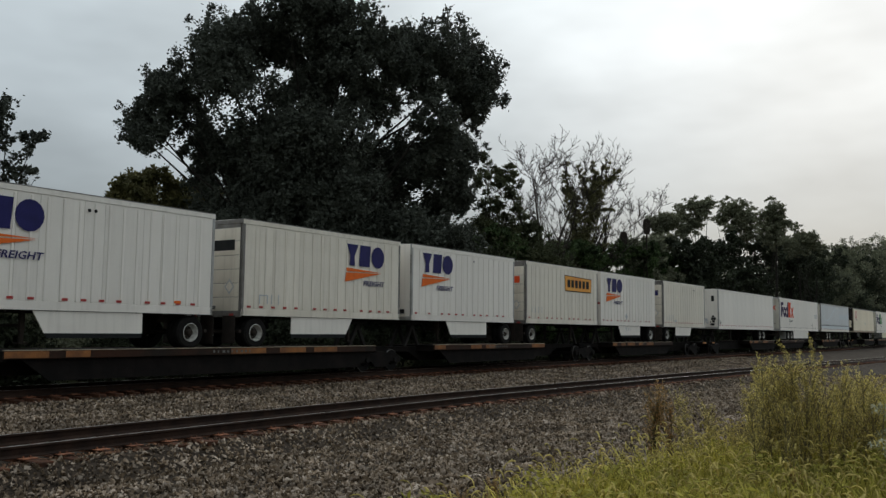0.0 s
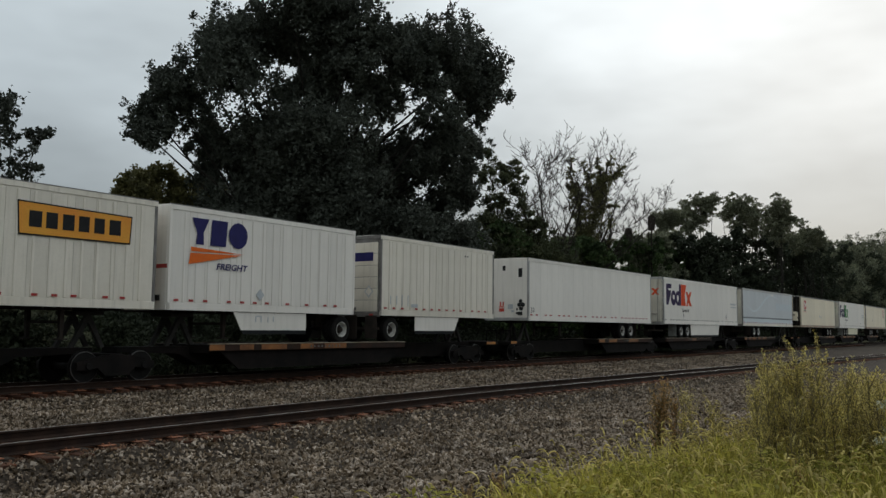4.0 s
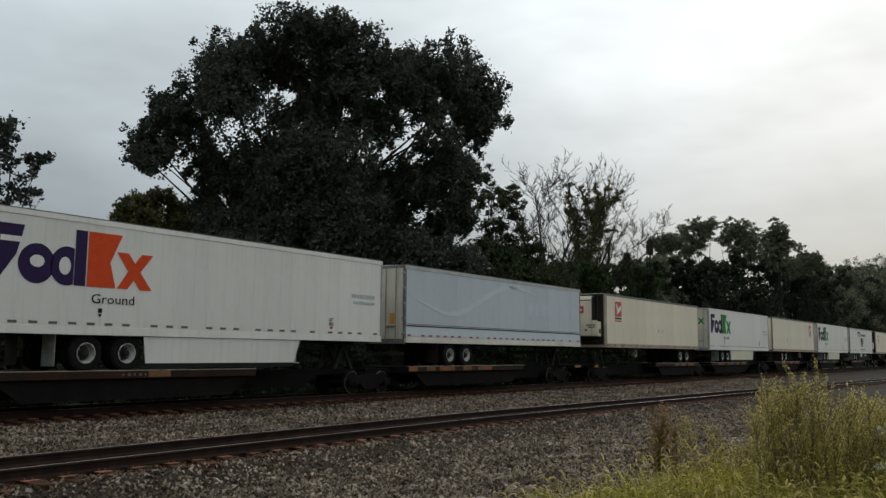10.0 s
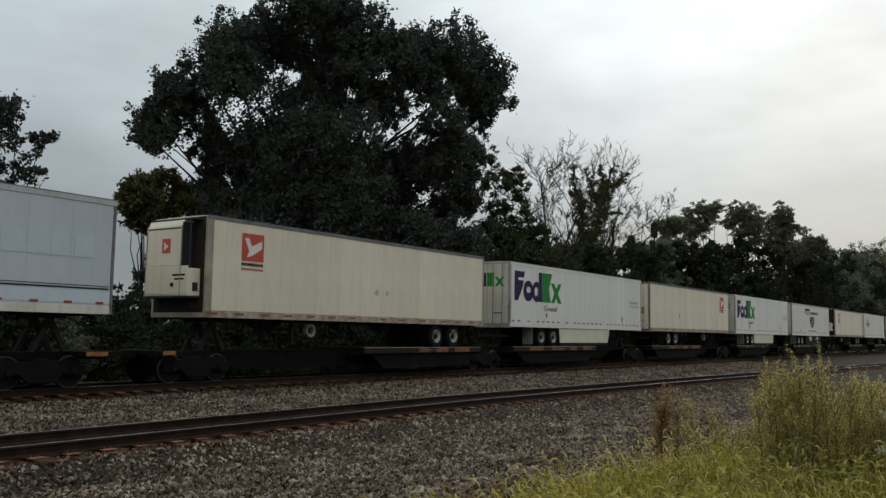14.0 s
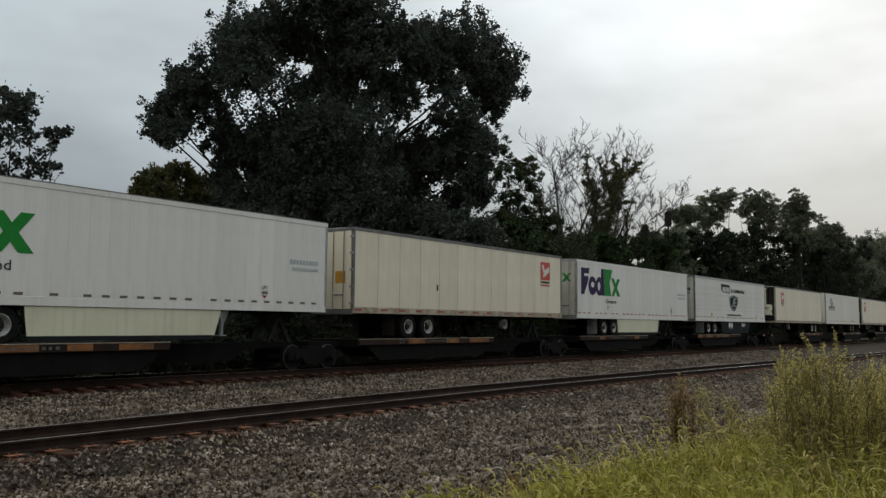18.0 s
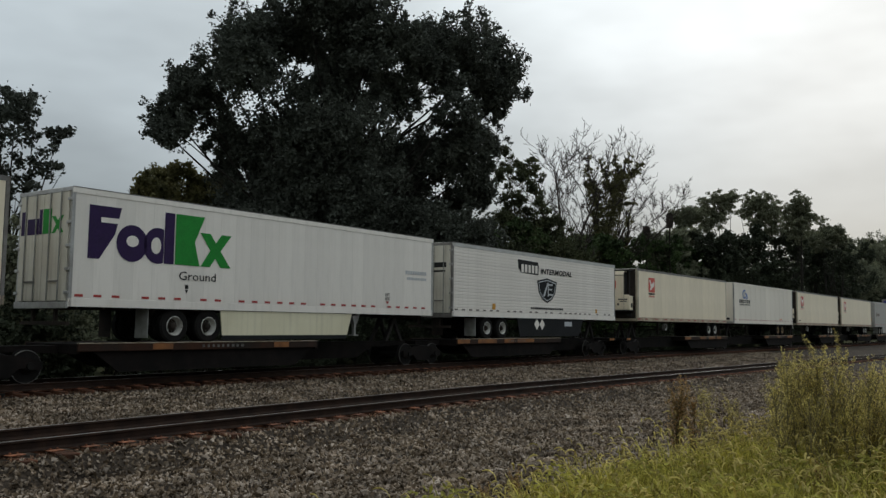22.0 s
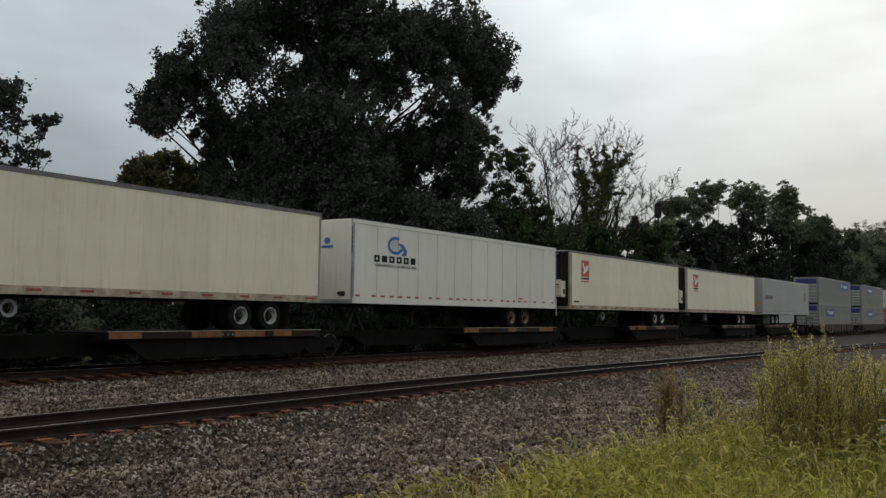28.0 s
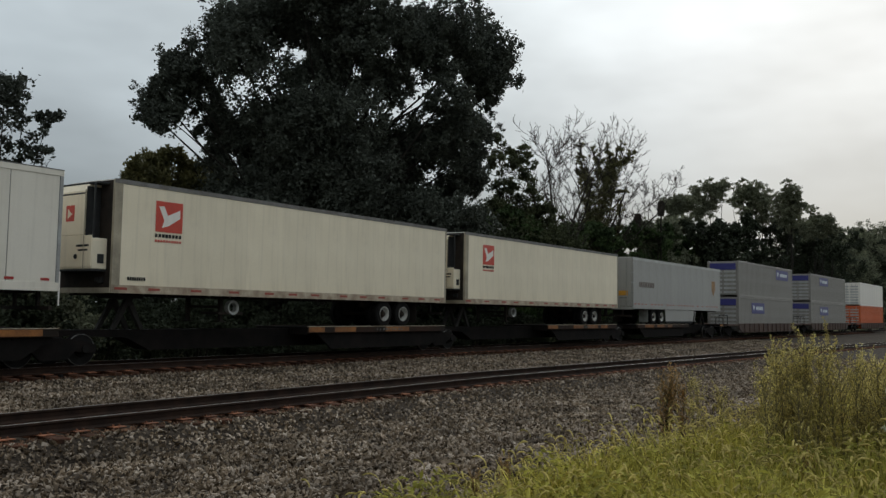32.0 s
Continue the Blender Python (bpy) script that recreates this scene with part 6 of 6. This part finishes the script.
# understorey along the far side, then the higher wood in the distance
_rw = random.Random(77)
wood([(az, 31.5 / math.cos(radians(az)) + _rw.uniform(0, 3), _rw.uniform(7.6, 9.6) * (1 + (az - 58) * 0.012), 3.6) for az in (57.5, 60.5, 62.5, 64.5, 66.3, 68.0, 69.6, 71.0)], GREENLEAF, "dense green understorey tree in the lineside wood", 40, 0.26, 15000)
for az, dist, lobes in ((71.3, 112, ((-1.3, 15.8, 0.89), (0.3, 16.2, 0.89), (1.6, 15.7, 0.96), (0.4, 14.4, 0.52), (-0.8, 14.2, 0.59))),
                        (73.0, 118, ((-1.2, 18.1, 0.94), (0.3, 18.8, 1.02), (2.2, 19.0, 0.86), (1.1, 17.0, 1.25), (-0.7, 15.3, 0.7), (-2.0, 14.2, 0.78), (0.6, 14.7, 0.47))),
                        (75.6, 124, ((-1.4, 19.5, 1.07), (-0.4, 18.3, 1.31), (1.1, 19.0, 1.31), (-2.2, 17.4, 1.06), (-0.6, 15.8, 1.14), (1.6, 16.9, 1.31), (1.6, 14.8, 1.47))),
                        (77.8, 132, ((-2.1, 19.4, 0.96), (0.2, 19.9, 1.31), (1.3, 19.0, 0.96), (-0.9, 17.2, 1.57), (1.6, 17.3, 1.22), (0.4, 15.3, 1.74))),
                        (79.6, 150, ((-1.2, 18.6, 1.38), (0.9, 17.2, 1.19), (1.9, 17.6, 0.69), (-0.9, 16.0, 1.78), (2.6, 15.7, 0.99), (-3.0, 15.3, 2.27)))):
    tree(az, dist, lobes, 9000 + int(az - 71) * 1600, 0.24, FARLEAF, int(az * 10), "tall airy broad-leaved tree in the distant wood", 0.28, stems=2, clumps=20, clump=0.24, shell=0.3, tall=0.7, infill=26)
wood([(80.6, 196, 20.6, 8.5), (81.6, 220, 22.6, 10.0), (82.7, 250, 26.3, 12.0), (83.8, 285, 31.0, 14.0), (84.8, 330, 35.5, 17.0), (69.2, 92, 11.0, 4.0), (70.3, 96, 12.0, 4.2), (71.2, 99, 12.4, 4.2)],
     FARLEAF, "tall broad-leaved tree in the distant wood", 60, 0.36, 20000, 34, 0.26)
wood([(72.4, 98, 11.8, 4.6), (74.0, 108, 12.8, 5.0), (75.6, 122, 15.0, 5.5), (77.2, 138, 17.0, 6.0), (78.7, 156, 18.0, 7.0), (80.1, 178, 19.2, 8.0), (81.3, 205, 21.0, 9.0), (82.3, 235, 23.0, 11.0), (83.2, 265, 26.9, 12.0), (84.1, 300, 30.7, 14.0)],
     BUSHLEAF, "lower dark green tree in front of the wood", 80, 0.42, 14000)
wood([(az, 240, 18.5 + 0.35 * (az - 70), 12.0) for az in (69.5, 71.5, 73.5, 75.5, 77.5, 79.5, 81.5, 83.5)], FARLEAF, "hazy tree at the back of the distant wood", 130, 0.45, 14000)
wood([(39.5, 55, 7.0, 3.4), (43, 58, 7.5, 3.6), (46.5, 60, 7.5, 3.6), (50, 61, 7.5, 3.6), (53.5, 62, 8.0, 3.8), (56.5, 60, 8.0, 3.6)], OAKLEAF, "dark tree in the shade behind the oak", 95, 0.28, 11000)


def bush(seed, h, wide, leaf=0.17, n=5200):
    rng = random.Random(seed)
    b = tagged(new("bush"), "dark green overgrown lineside bush", "bush", "bushes along the far side")
    lobes = [(rng.uniform(-1, 1) * wide, rng.uniform(-0.6, 0.6), 0.3 + rng.random() * (h - 0.9), rng.uniform(0.55, 0.95)) for _ in range(9)]
    leaf_cloud("leaves", lobes, n, leaf, BUSHLEAF, seed, clumps=14, clump=0.4, shell=0.3, parent=b)
    tb = Tubes(5)
    for l in lobes:
        tb.add([(l[0] * 0.3, l[1] * 0.3, -0.2), (l[0] * 0.7, l[1] * 0.7, l[2] * 0.6), l[:3]], [0.05, 0.035, 0.012])
    st = new("stem", tb.mesh("stem", BARK))
    st.parent = b
    return b


kinds = [bush(200 + i, 2.6 + 0.4 * i, 1.6) for i in range(4)]
for i, b in enumerate(kinds):
    b.matrix_basis = Matrix.Translation(along(8 + i * 2.4, 6.6 + 0.4 * (i % 2), -0.9))
_rb = random.Random(3)
s = 12.0
while s < 150:
    p = along(s, _rb.uniform(6.2, 7.8) + (3.0 if s > 17.5 else 0), -0.9)
    copy_thing(kinds[_rb.randrange(4)], Matrix.Translation(p) @ pose(0, 0, 0, 0, 0, _rb.uniform(0, 360)))
    q = along(s + 1.0, _rb.uniform(9.0, 10.5) + (5.5 if s > 16 else 0), -0.7)
    copy_thing(kinds[2 + _rb.randrange(2)], Matrix.Translation(q) @ pose(0, 0, 0, 0, 0, _rb.uniform(0, 360)) @ Matrix.Scale(1.25, 4))
    s += _rb.uniform(1.8, 2.5) * (1 + s / 160)


def signal(az, dist, height, label):
    """A colour-light signal on a slim mast, seen from its dark side."""
    s = tagged(new("railway_signal"), label, "signal", "lineside signals")
    x, y = around(az, dist)
    s.location = (x, y, -0.5)
    s.rotation_euler = (0, 0, radians(-60))
    s.scale = (0.72, 0.72, 1.0)
    mast = Tubes(8)
    mast.add([(0, 0, 0), (0, 0, height)], [0.11, 0.09])
    m = new("mast", mast.mesh("mast", BLACK))
    m.parent = s
    part("foundation", box(-0.35, 0.35, -0.35, 0.35, -0.2, 0.25, 0.03), STEEL, s)
    h = part("signal_head", prism([(-0.38, height - 1.15), (0.38, height - 1.15), (0.48, height - 0.9), (0.48, height + 0.2), (0.3, height + 0.42), (-0.3, height + 0.42), (-0.48, height + 0.2), (-0.48, height - 0.9)], -0.12, 0.1), BLACK, s, "black signal head with hoods")
    for k in range(3):
        part("hood", lathe([(0.12, 0.1), (0.12, 0.45), (0.11, 0.45)], 0, height - 0.8 + 0.42 * k, 12), BLACK, h)
    lad = bmesh.new()
    for yy in (-0.2, 0.2):
        box(-0.42, -0.38, yy - 0.02, yy + 0.02, 0.2, height - 1.2, 0, lad)
    for k in range(int((height - 1.5) / 0.3)):
        box(-0.42, -0.38, -0.2, 0.2, 0.3 + k * 0.3, 0.33 + k * 0.3, 0, lad)
    part("ladder", lad, BLACK, s)


signal(70.22, 90, 13.3, "dark railway signal on a tall mast in trees")
signal(68.75, 88, 11.8, "second dark railway signal half hidden by trees")

# ---- weeds and grass on the near verge ----


def verge_edge(x):
    """How far out from the camera's side the grass reaches."""
    return np.interp(x, (0, 3.8, 5.5, 7.0, 8.2, 9.5, 12, 30), (3.85, 3.85, 3.6, 3.3, 3.0, 2.7, 2.4, 2.2))


def verge_z(x, y):
    return profile(np.asarray(y) - D0)


def grass(count, seed, heads):
    rng = np.random.default_rng(seed)
    x = 2.6 + 10.5 * rng.random(count) ** 0.9
    y = verge_edge(x) - 3.4 * rng.random(count) ** 1.4 + rng.normal(0, 0.10, count)
    keep = (x * x + y * y > 3.6 ** 2)
    x, y = x[keep], y[keep]
    z = verge_z(x, y)
    patch = np.array([noise.noise((a * 0.9, b * 0.9, 3)) for a, b in zip(x, y)])
    edge = np.clip((verge_edge(x) - y) / 0.7, 0.12, 1)
    h = (0.68 + 0.034 * (x - 5) + 0.26 * patch + rng.normal(0, 0.10, len(x))) * (0.40 + 0.60 * edge)
    h = np.clip(h, 0.12, 1.1)
    keep = rng.random(len(x)) < np.clip(0.25 + edge * 0.9 + patch * 0.5, 0.1, 1)
    x, y, z, h = x[keep], y[keep], z[keep], h[keep]
    n = len(x)
    a = rng.uniform(0, 2 * math.pi, n)
    bend = h * rng.uniform(0.06, 0.5, n)
    d = np.stack([np.cos(a), np.sin(a), 0 * a], 1)
    wv = np.stack([-np.sin(a), np.cos(a), 0 * a], 1)
    w = rng.uniform(0.005, 0.012, n)[:, None]
    base = np.stack([x, y, z], 1)
    rows = []
    for k, ww in ((0, 1.0), (0.4, 1.0), (0.75, 0.7), (1.0, 0.08)):
        p = base + np.array([0, 0, 1.0]) * (h * (k - 0.18 * k ** 3))[:, None] + d * (bend * k ** 2)[:, None]
        rows += [p - wv * w * ww, p + wv * w * ww]
    v = np.stack(rows, 1).reshape(-1, 3)
    i = 8 * np.arange(n)[:, None]
    f = np.concatenate([i + np.array([[2 * k, 2 * k + 1, 2 * k + 3, 2 * k + 2]]) for k in range(3)], 1).reshape(-1, 4)
    g = tagged(new("foxtail_grass", quick_mesh("foxtail_grass", v, f, GRASSBLADE)), "dense yellow-green foxtail grass on the verge", "grass", kind="stuff")
    # nodding seed heads
    pick = rng.choice(n, heads, replace=False)
    V, F = [], []
    for q in pick:
        top = base[q] + np.array([0, 0, h[q] * 1.02]) + d[q] * bend[q] * 0.6
        L, r = rng.uniform(0.035, 0.10), rng.uniform(0.0035, 0.0068)
        o = len(V)
        steps = 6
        for k in range(steps):
            t_ = k / (steps - 1)
            ang = t_ * rng.uniform(1.9, 2.5)
            c = top + d[q] * L * 0.62 * (1 - math.cos(ang)) + np.array([0, 0, 1]) * L * 0.62 * math.sin(ang)
            rr = r * (0.35, 1.0, 1.15, 1.1, 0.8, 0.25)[k]
            for m_ in range(5):
                b_ = 2 * math.pi * m_ / 5
                V.append(c + wv[q] * rr * math.cos(b_) + np.array([0, 0, 1.0]) * rr * math.sin(b_) * (0.4 + 0.6 * abs(math.sin(ang))) + d[q] * rr * math.sin(b_) * abs(math.cos(ang)))
        for k in range(steps - 1):
            for m_ in range(5):
                F.append((o + k * 5 + m_, o + k * 5 + (m_ + 1) % 5, o + (k + 1) * 5 + (m_ + 1) % 5, o + (k + 1) * 5 + m_))
    # small broad leaves of the low weeds in the grass
    m = 95000
    lx = 2.8 + 10.0 * rng.random(m) ** 0.9
    ly = verge_edge(lx) - 0.15 - 3.0 * rng.random(m) ** 1.3
    tuft = np.array([noise.noise((a_ * 1.7, b_ * 1.7, 9)) for a_, b_ in zip(lx, ly)])
    ok = (lx * lx + ly * ly > 3.8 ** 2) & (rng.random(m) < np.clip(0.35 + tuft, 0.05, 1))
    lx, ly, tuft = lx[ok], ly[ok], tuft[ok]
    m = len(lx)
    c0 = np.stack([lx, ly, verge_z(lx, ly) + (0.10 + 0.62 * rng.random(m) ** 0.6 + 0.25 * tuft) * np.clip((verge_edge(lx) - ly) / 0.6, 0.35, 1)], 1)
    u = rng.normal(size=(m, 3)) * np.array([1, 1, 0.5])
    u /= np.linalg.norm(u, axis=1, keepdims=True)
    v_ = np.cross(u, rng.normal(size=(m, 3)) * 0.4 + np.array([0, 0, 1.0]))
    v_ /= np.linalg.norm(v_, axis=1, keepdims=True) + 1e-9
    sz = rng.uniform(0.016, 0.042, m)[:, None]
    lv = np.stack([c0 - u * sz, c0 + v_ * sz * 0.38, c0 + u * sz - np.array([0, 0, 0.008]), c0 - v_ * sz * 0.38], 1).reshape(-1, 3)
    bl = new("weed_leaves", quick_mesh("weed_leaves", lv, np.arange(4 * m).reshape(-1, 4), FERN))
    bl.parent = g
    tagged(bl, "small green leaves of low weeds", kind="stuff")
    sh = new("seed_heads", quick_mesh("seed_heads", V, F, SEEDHEAD))
    sh.parent = g
    tagged(sh, "nodding pale yellow seed heads", kind="stuff")


grass(85000, 8, 6000)


def weed(name, label, height, seed, plume_mat, leaf_mat, bushy=1.0, flat=False, stems=1, width=0.16):
    """A tall verge weed: ribbed stem, narrow leaves all the way up, a feathery head."""
    rng = random.Random(seed)
    w = tagged(new(name), label, "weed", "tall verge weeds")
    for k in range(stems):
        ox, oy = (rng.uniform(-0.2, 0.2), rng.uniform(-0.2, 0.2)) if k else (0, 0)
        hh = height * rng.uniform(0.78, 1.0)
        lx, ly = rng.uniform(-0.07, 0.07), rng.uniform(-0.07, 0.07)
        tb = Tubes(5)
        at = lambda f: Vector((ox + lx * f * f, oy + ly * f * f, hh * f))
        tb.add([at(f) for f in (0, 0.25, 0.5, 0.75, 1)], [0.009, 0.008, 0.006, 0.004, 0.002])
        V, F = [], []

        def blade(p, d, L, wd):
            sd = d.cross(Vector((0, 0, 1)))
            sd = sd.normalized() * wd if sd.length > 0.01 else Vector((wd, 0, 0))
            o = len(V)
            m_ = p + d * L * 0.5 + Vector((0, 0, -0.02 * L))
            e = p + d * L + Vector((0, 0, -0.22 * L))
            V.extend([p - sd * 0.3, p + sd * 0.3, m_ + sd, m_ - sd, e])
            F.extend([(o, o + 1, o + 2), (o, o + 2, o + 3), (o + 3, o + 2, o + 4)])

        for i in range(int(46 * bushy * height)):
            f = rng.uniform(0.06, 0.8)
            a = rng.uniform(0, 6.283)
            blade(at(f), Vector((math.cos(a), math.sin(a), rng.uniform(0.2, 1.3))).normalized(), rng.uniform(0.06, 0.13) * (1.15 - 0.5 * f), rng.uniform(0.004, 0.009))
        lv = tagged(new("leaf_mass", quick_mesh("leaf_mass", [tuple(v) for v in V], F, leaf_mat)), kind="stuff")
        V, F = [], []
        sprays = Tubes(4)
        # head: steep sprays, each set with small florets
        if flat:
            for i in range(int(120 * bushy)):
                a, r = rng.uniform(0, 6.283), width * math.sqrt(rng.random())
                p = at(1) + Vector((math.cos(a) * r, math.sin(a) * r, rng.uniform(-0.03, 0.03) - r * 0.2))
                blade(p, Vector((rng.uniform(-1, 1), rng.uniform(-1, 1), rng.uniform(-0.2, 1))).normalized(), rng.uniform(0.018, 0.05), rng.uniform(0.004, 0.009))
        else:
            for i in range(int(25 * bushy)):
                f = rng.uniform(0.48, 0.97)
                a = rng.uniform(0, 6.283)
                reach = width * rng.uniform(0.7, 1.7) * (1.25 - 0.6 * f)
                e = at(f) + Vector((math.cos(a) * reach * 0.55, math.sin(a) * reach * 0.55, reach * 1.35))
                sprays.add([at(f), at(f).lerp(e, 0.5) + Vector((math.cos(a), math.sin(a), 0)) * reach * 0.08, e], [0.0028, 0.002, 0.001])
                for q in range(26):
                    p = at(f).lerp(e, rng.uniform(0.25, 1.05)) + Vector((rng.uniform(-1, 1), rng.uniform(-1, 1), rng.uniform(-1, 1))) * 0.012
                    blade(p, Vector((rng.uniform(-1, 1), rng.uniform(-1, 1), rng.uniform(-0.2, 1.2))).normalized(), rng.uniform(0.014, 0.036), rng.uniform(0.003, 0.0065))
        pl = tagged(new("flower_head", quick_mesh("flower_head", [tuple(v) for v in V], F, plume_mat)), kind="stuff")
        st = new("stem", tb.mesh("stem", STEM))
        st.parent = lv.parent = pl.parent = w
        if not flat:
            sp = tagged(new("spray_mass", sprays.mesh("spray_mass", STEM)), kind="stuff")
            sp.parent = w
    return w


def plant(proto, spots_, seed):
    rng = random.Random(seed)
    for i, (x, y, sc) in enumerate(spots_):
        m = Matrix.Translation((x, y, float(verge_z(x, y)) - 0.02)) @ pose(0, 0, 0, rng.uniform(-4, 4), rng.uniform(-4, 4), rng.uniform(0, 360)) @ Matrix.Scale(sc, 4)
        if i == 0:
            proto.matrix_basis = m
        else:
            c = copy_thing(proto, m)
            c.matrix_basis = m


tall = [weed("goldenrod", "tall yellow-green goldenrod with feathery tops", 1.60, 300 + i, PLUME, WEEDLEAF, 1.2, stems=3) for i in range(3)]


def polar(px_az, d):
    a = radians(px_az)
    return math.sin(a) * d, math.cos(a) * d


_rg = random.Random(15)
groups = [[], [], []]
for i in range(9):
    az = 76.7 + i * 0.36 + _rg.uniform(-0.12, 0.12)
    groups[i % 3].append((*polar(az, _rg.uniform(7.2, 8.8)), _rg.choice((0.86, 0.92, 0.96, 1.0))))
for i in range(7):
    az = 81.1 + i * 0.4 + _rg.uniform(-0.15, 0.15)
    groups[i % 3].append((*polar(az, _rg.uniform(7.0, 9.0)), _rg.choice((0.8, 0.86, 0.92, 0.96))))
for i in range(7):
    groups[i % 3].append((*polar(_rg.uniform(83.8, 87.0), _rg.uniform(7.0, 9.0)), _rg.choice((0.6, 0.75, 0.85, 0.95))))
for az, d, sc in ((73.1, 8.7, 0.80), (74.6, 8.9, 0.66), (75.4, 8.6, 0.55), (76.0, 8.2, 0.5), (72.3, 8.2, 0.40), (66.0, 7.6, 0.40), (60.2, 7.0, 0.38)):
    groups[0].append((*polar(az, d), sc))
for i in range(9):
    az = _rg.uniform(75.5, 81.0)
    groups[1 + i % 2].append((*polar(az, _rg.uniform(6.4, 8.2) - (77 - az) * 0.05), _rg.uniform(0.34, 0.55)))
for p, g_ in zip(tall, groups):
    plant(p, g_, 7)
dry = weed("dock_weed", "dry orange-brown seeding weed", 0.95, 320, DRYPLUME, TANLEAF, 1.3, stems=3, width=0.13)
plant(dry, [(*polar(70.5, 8.9), 1.35), (*polar(58.4, 7.2), 0.62), (*polar(60.6, 7.4), 0.7), (*polar(68.0, 7.9), 0.55), (*polar(79.0, 6.6), 0.8), (*polar(64.0, 7.3), 0.5)], 9)
white_ = weed("white_umbel_weed", "weed with flat white flower clusters", 1.15, 330, WHITEFLOWER, WEEDLEAF, 1.0, flat=True, stems=4, width=0.09)
plant(white_, [(*polar(84.4, 6.9), 1.0), (*polar(85.3, 6.2), 0.8), (*polar(84.9, 7.6), 1.0), (*polar(84.2, 5.6), 0.62)], 10)

# ---- movement of the train ----
# metres that the train has gone by each second, from the middle of the clip
GONE = (-122.15, -114.32, -106.68, -98.94, -91.09, -83.22, -75.49, -67.84, -60.17, -52.71, -44.9, -37.36, -29.84, -22.37, -15.07, -7.66, -0.22,
        7.27, 14.83, 22.02, 29.45, 36.79, 43.96, 51.09, 58.17, 65.6, 72.84, 79.78, 86.8, 93.82, 100.8, 107.93, 114.74)


def motions():
    for thing, place, z in MOVERS:
        rows = []
        for sec, gone in enumerate(GONE):
            s = place - gone
            p = along(s, 0.0, z)
            rows.append((sec, pose(*p, 0, 0, heading(s))))
        walk(thing, rows)
    step = 2 / 30
    count = round(32 / step)
    times = [i * step for i in range(count + 1)]
    turned = [math.degrees(float(np.interp(q, range(33), GONE)) / 0.425) for q in times]
    for w, x in WHEELSETS:
        walk(w, [(q, pose(x, 0, 0.425, 0, -a, 0)) for q, a in zip(times, turned)])


motions()
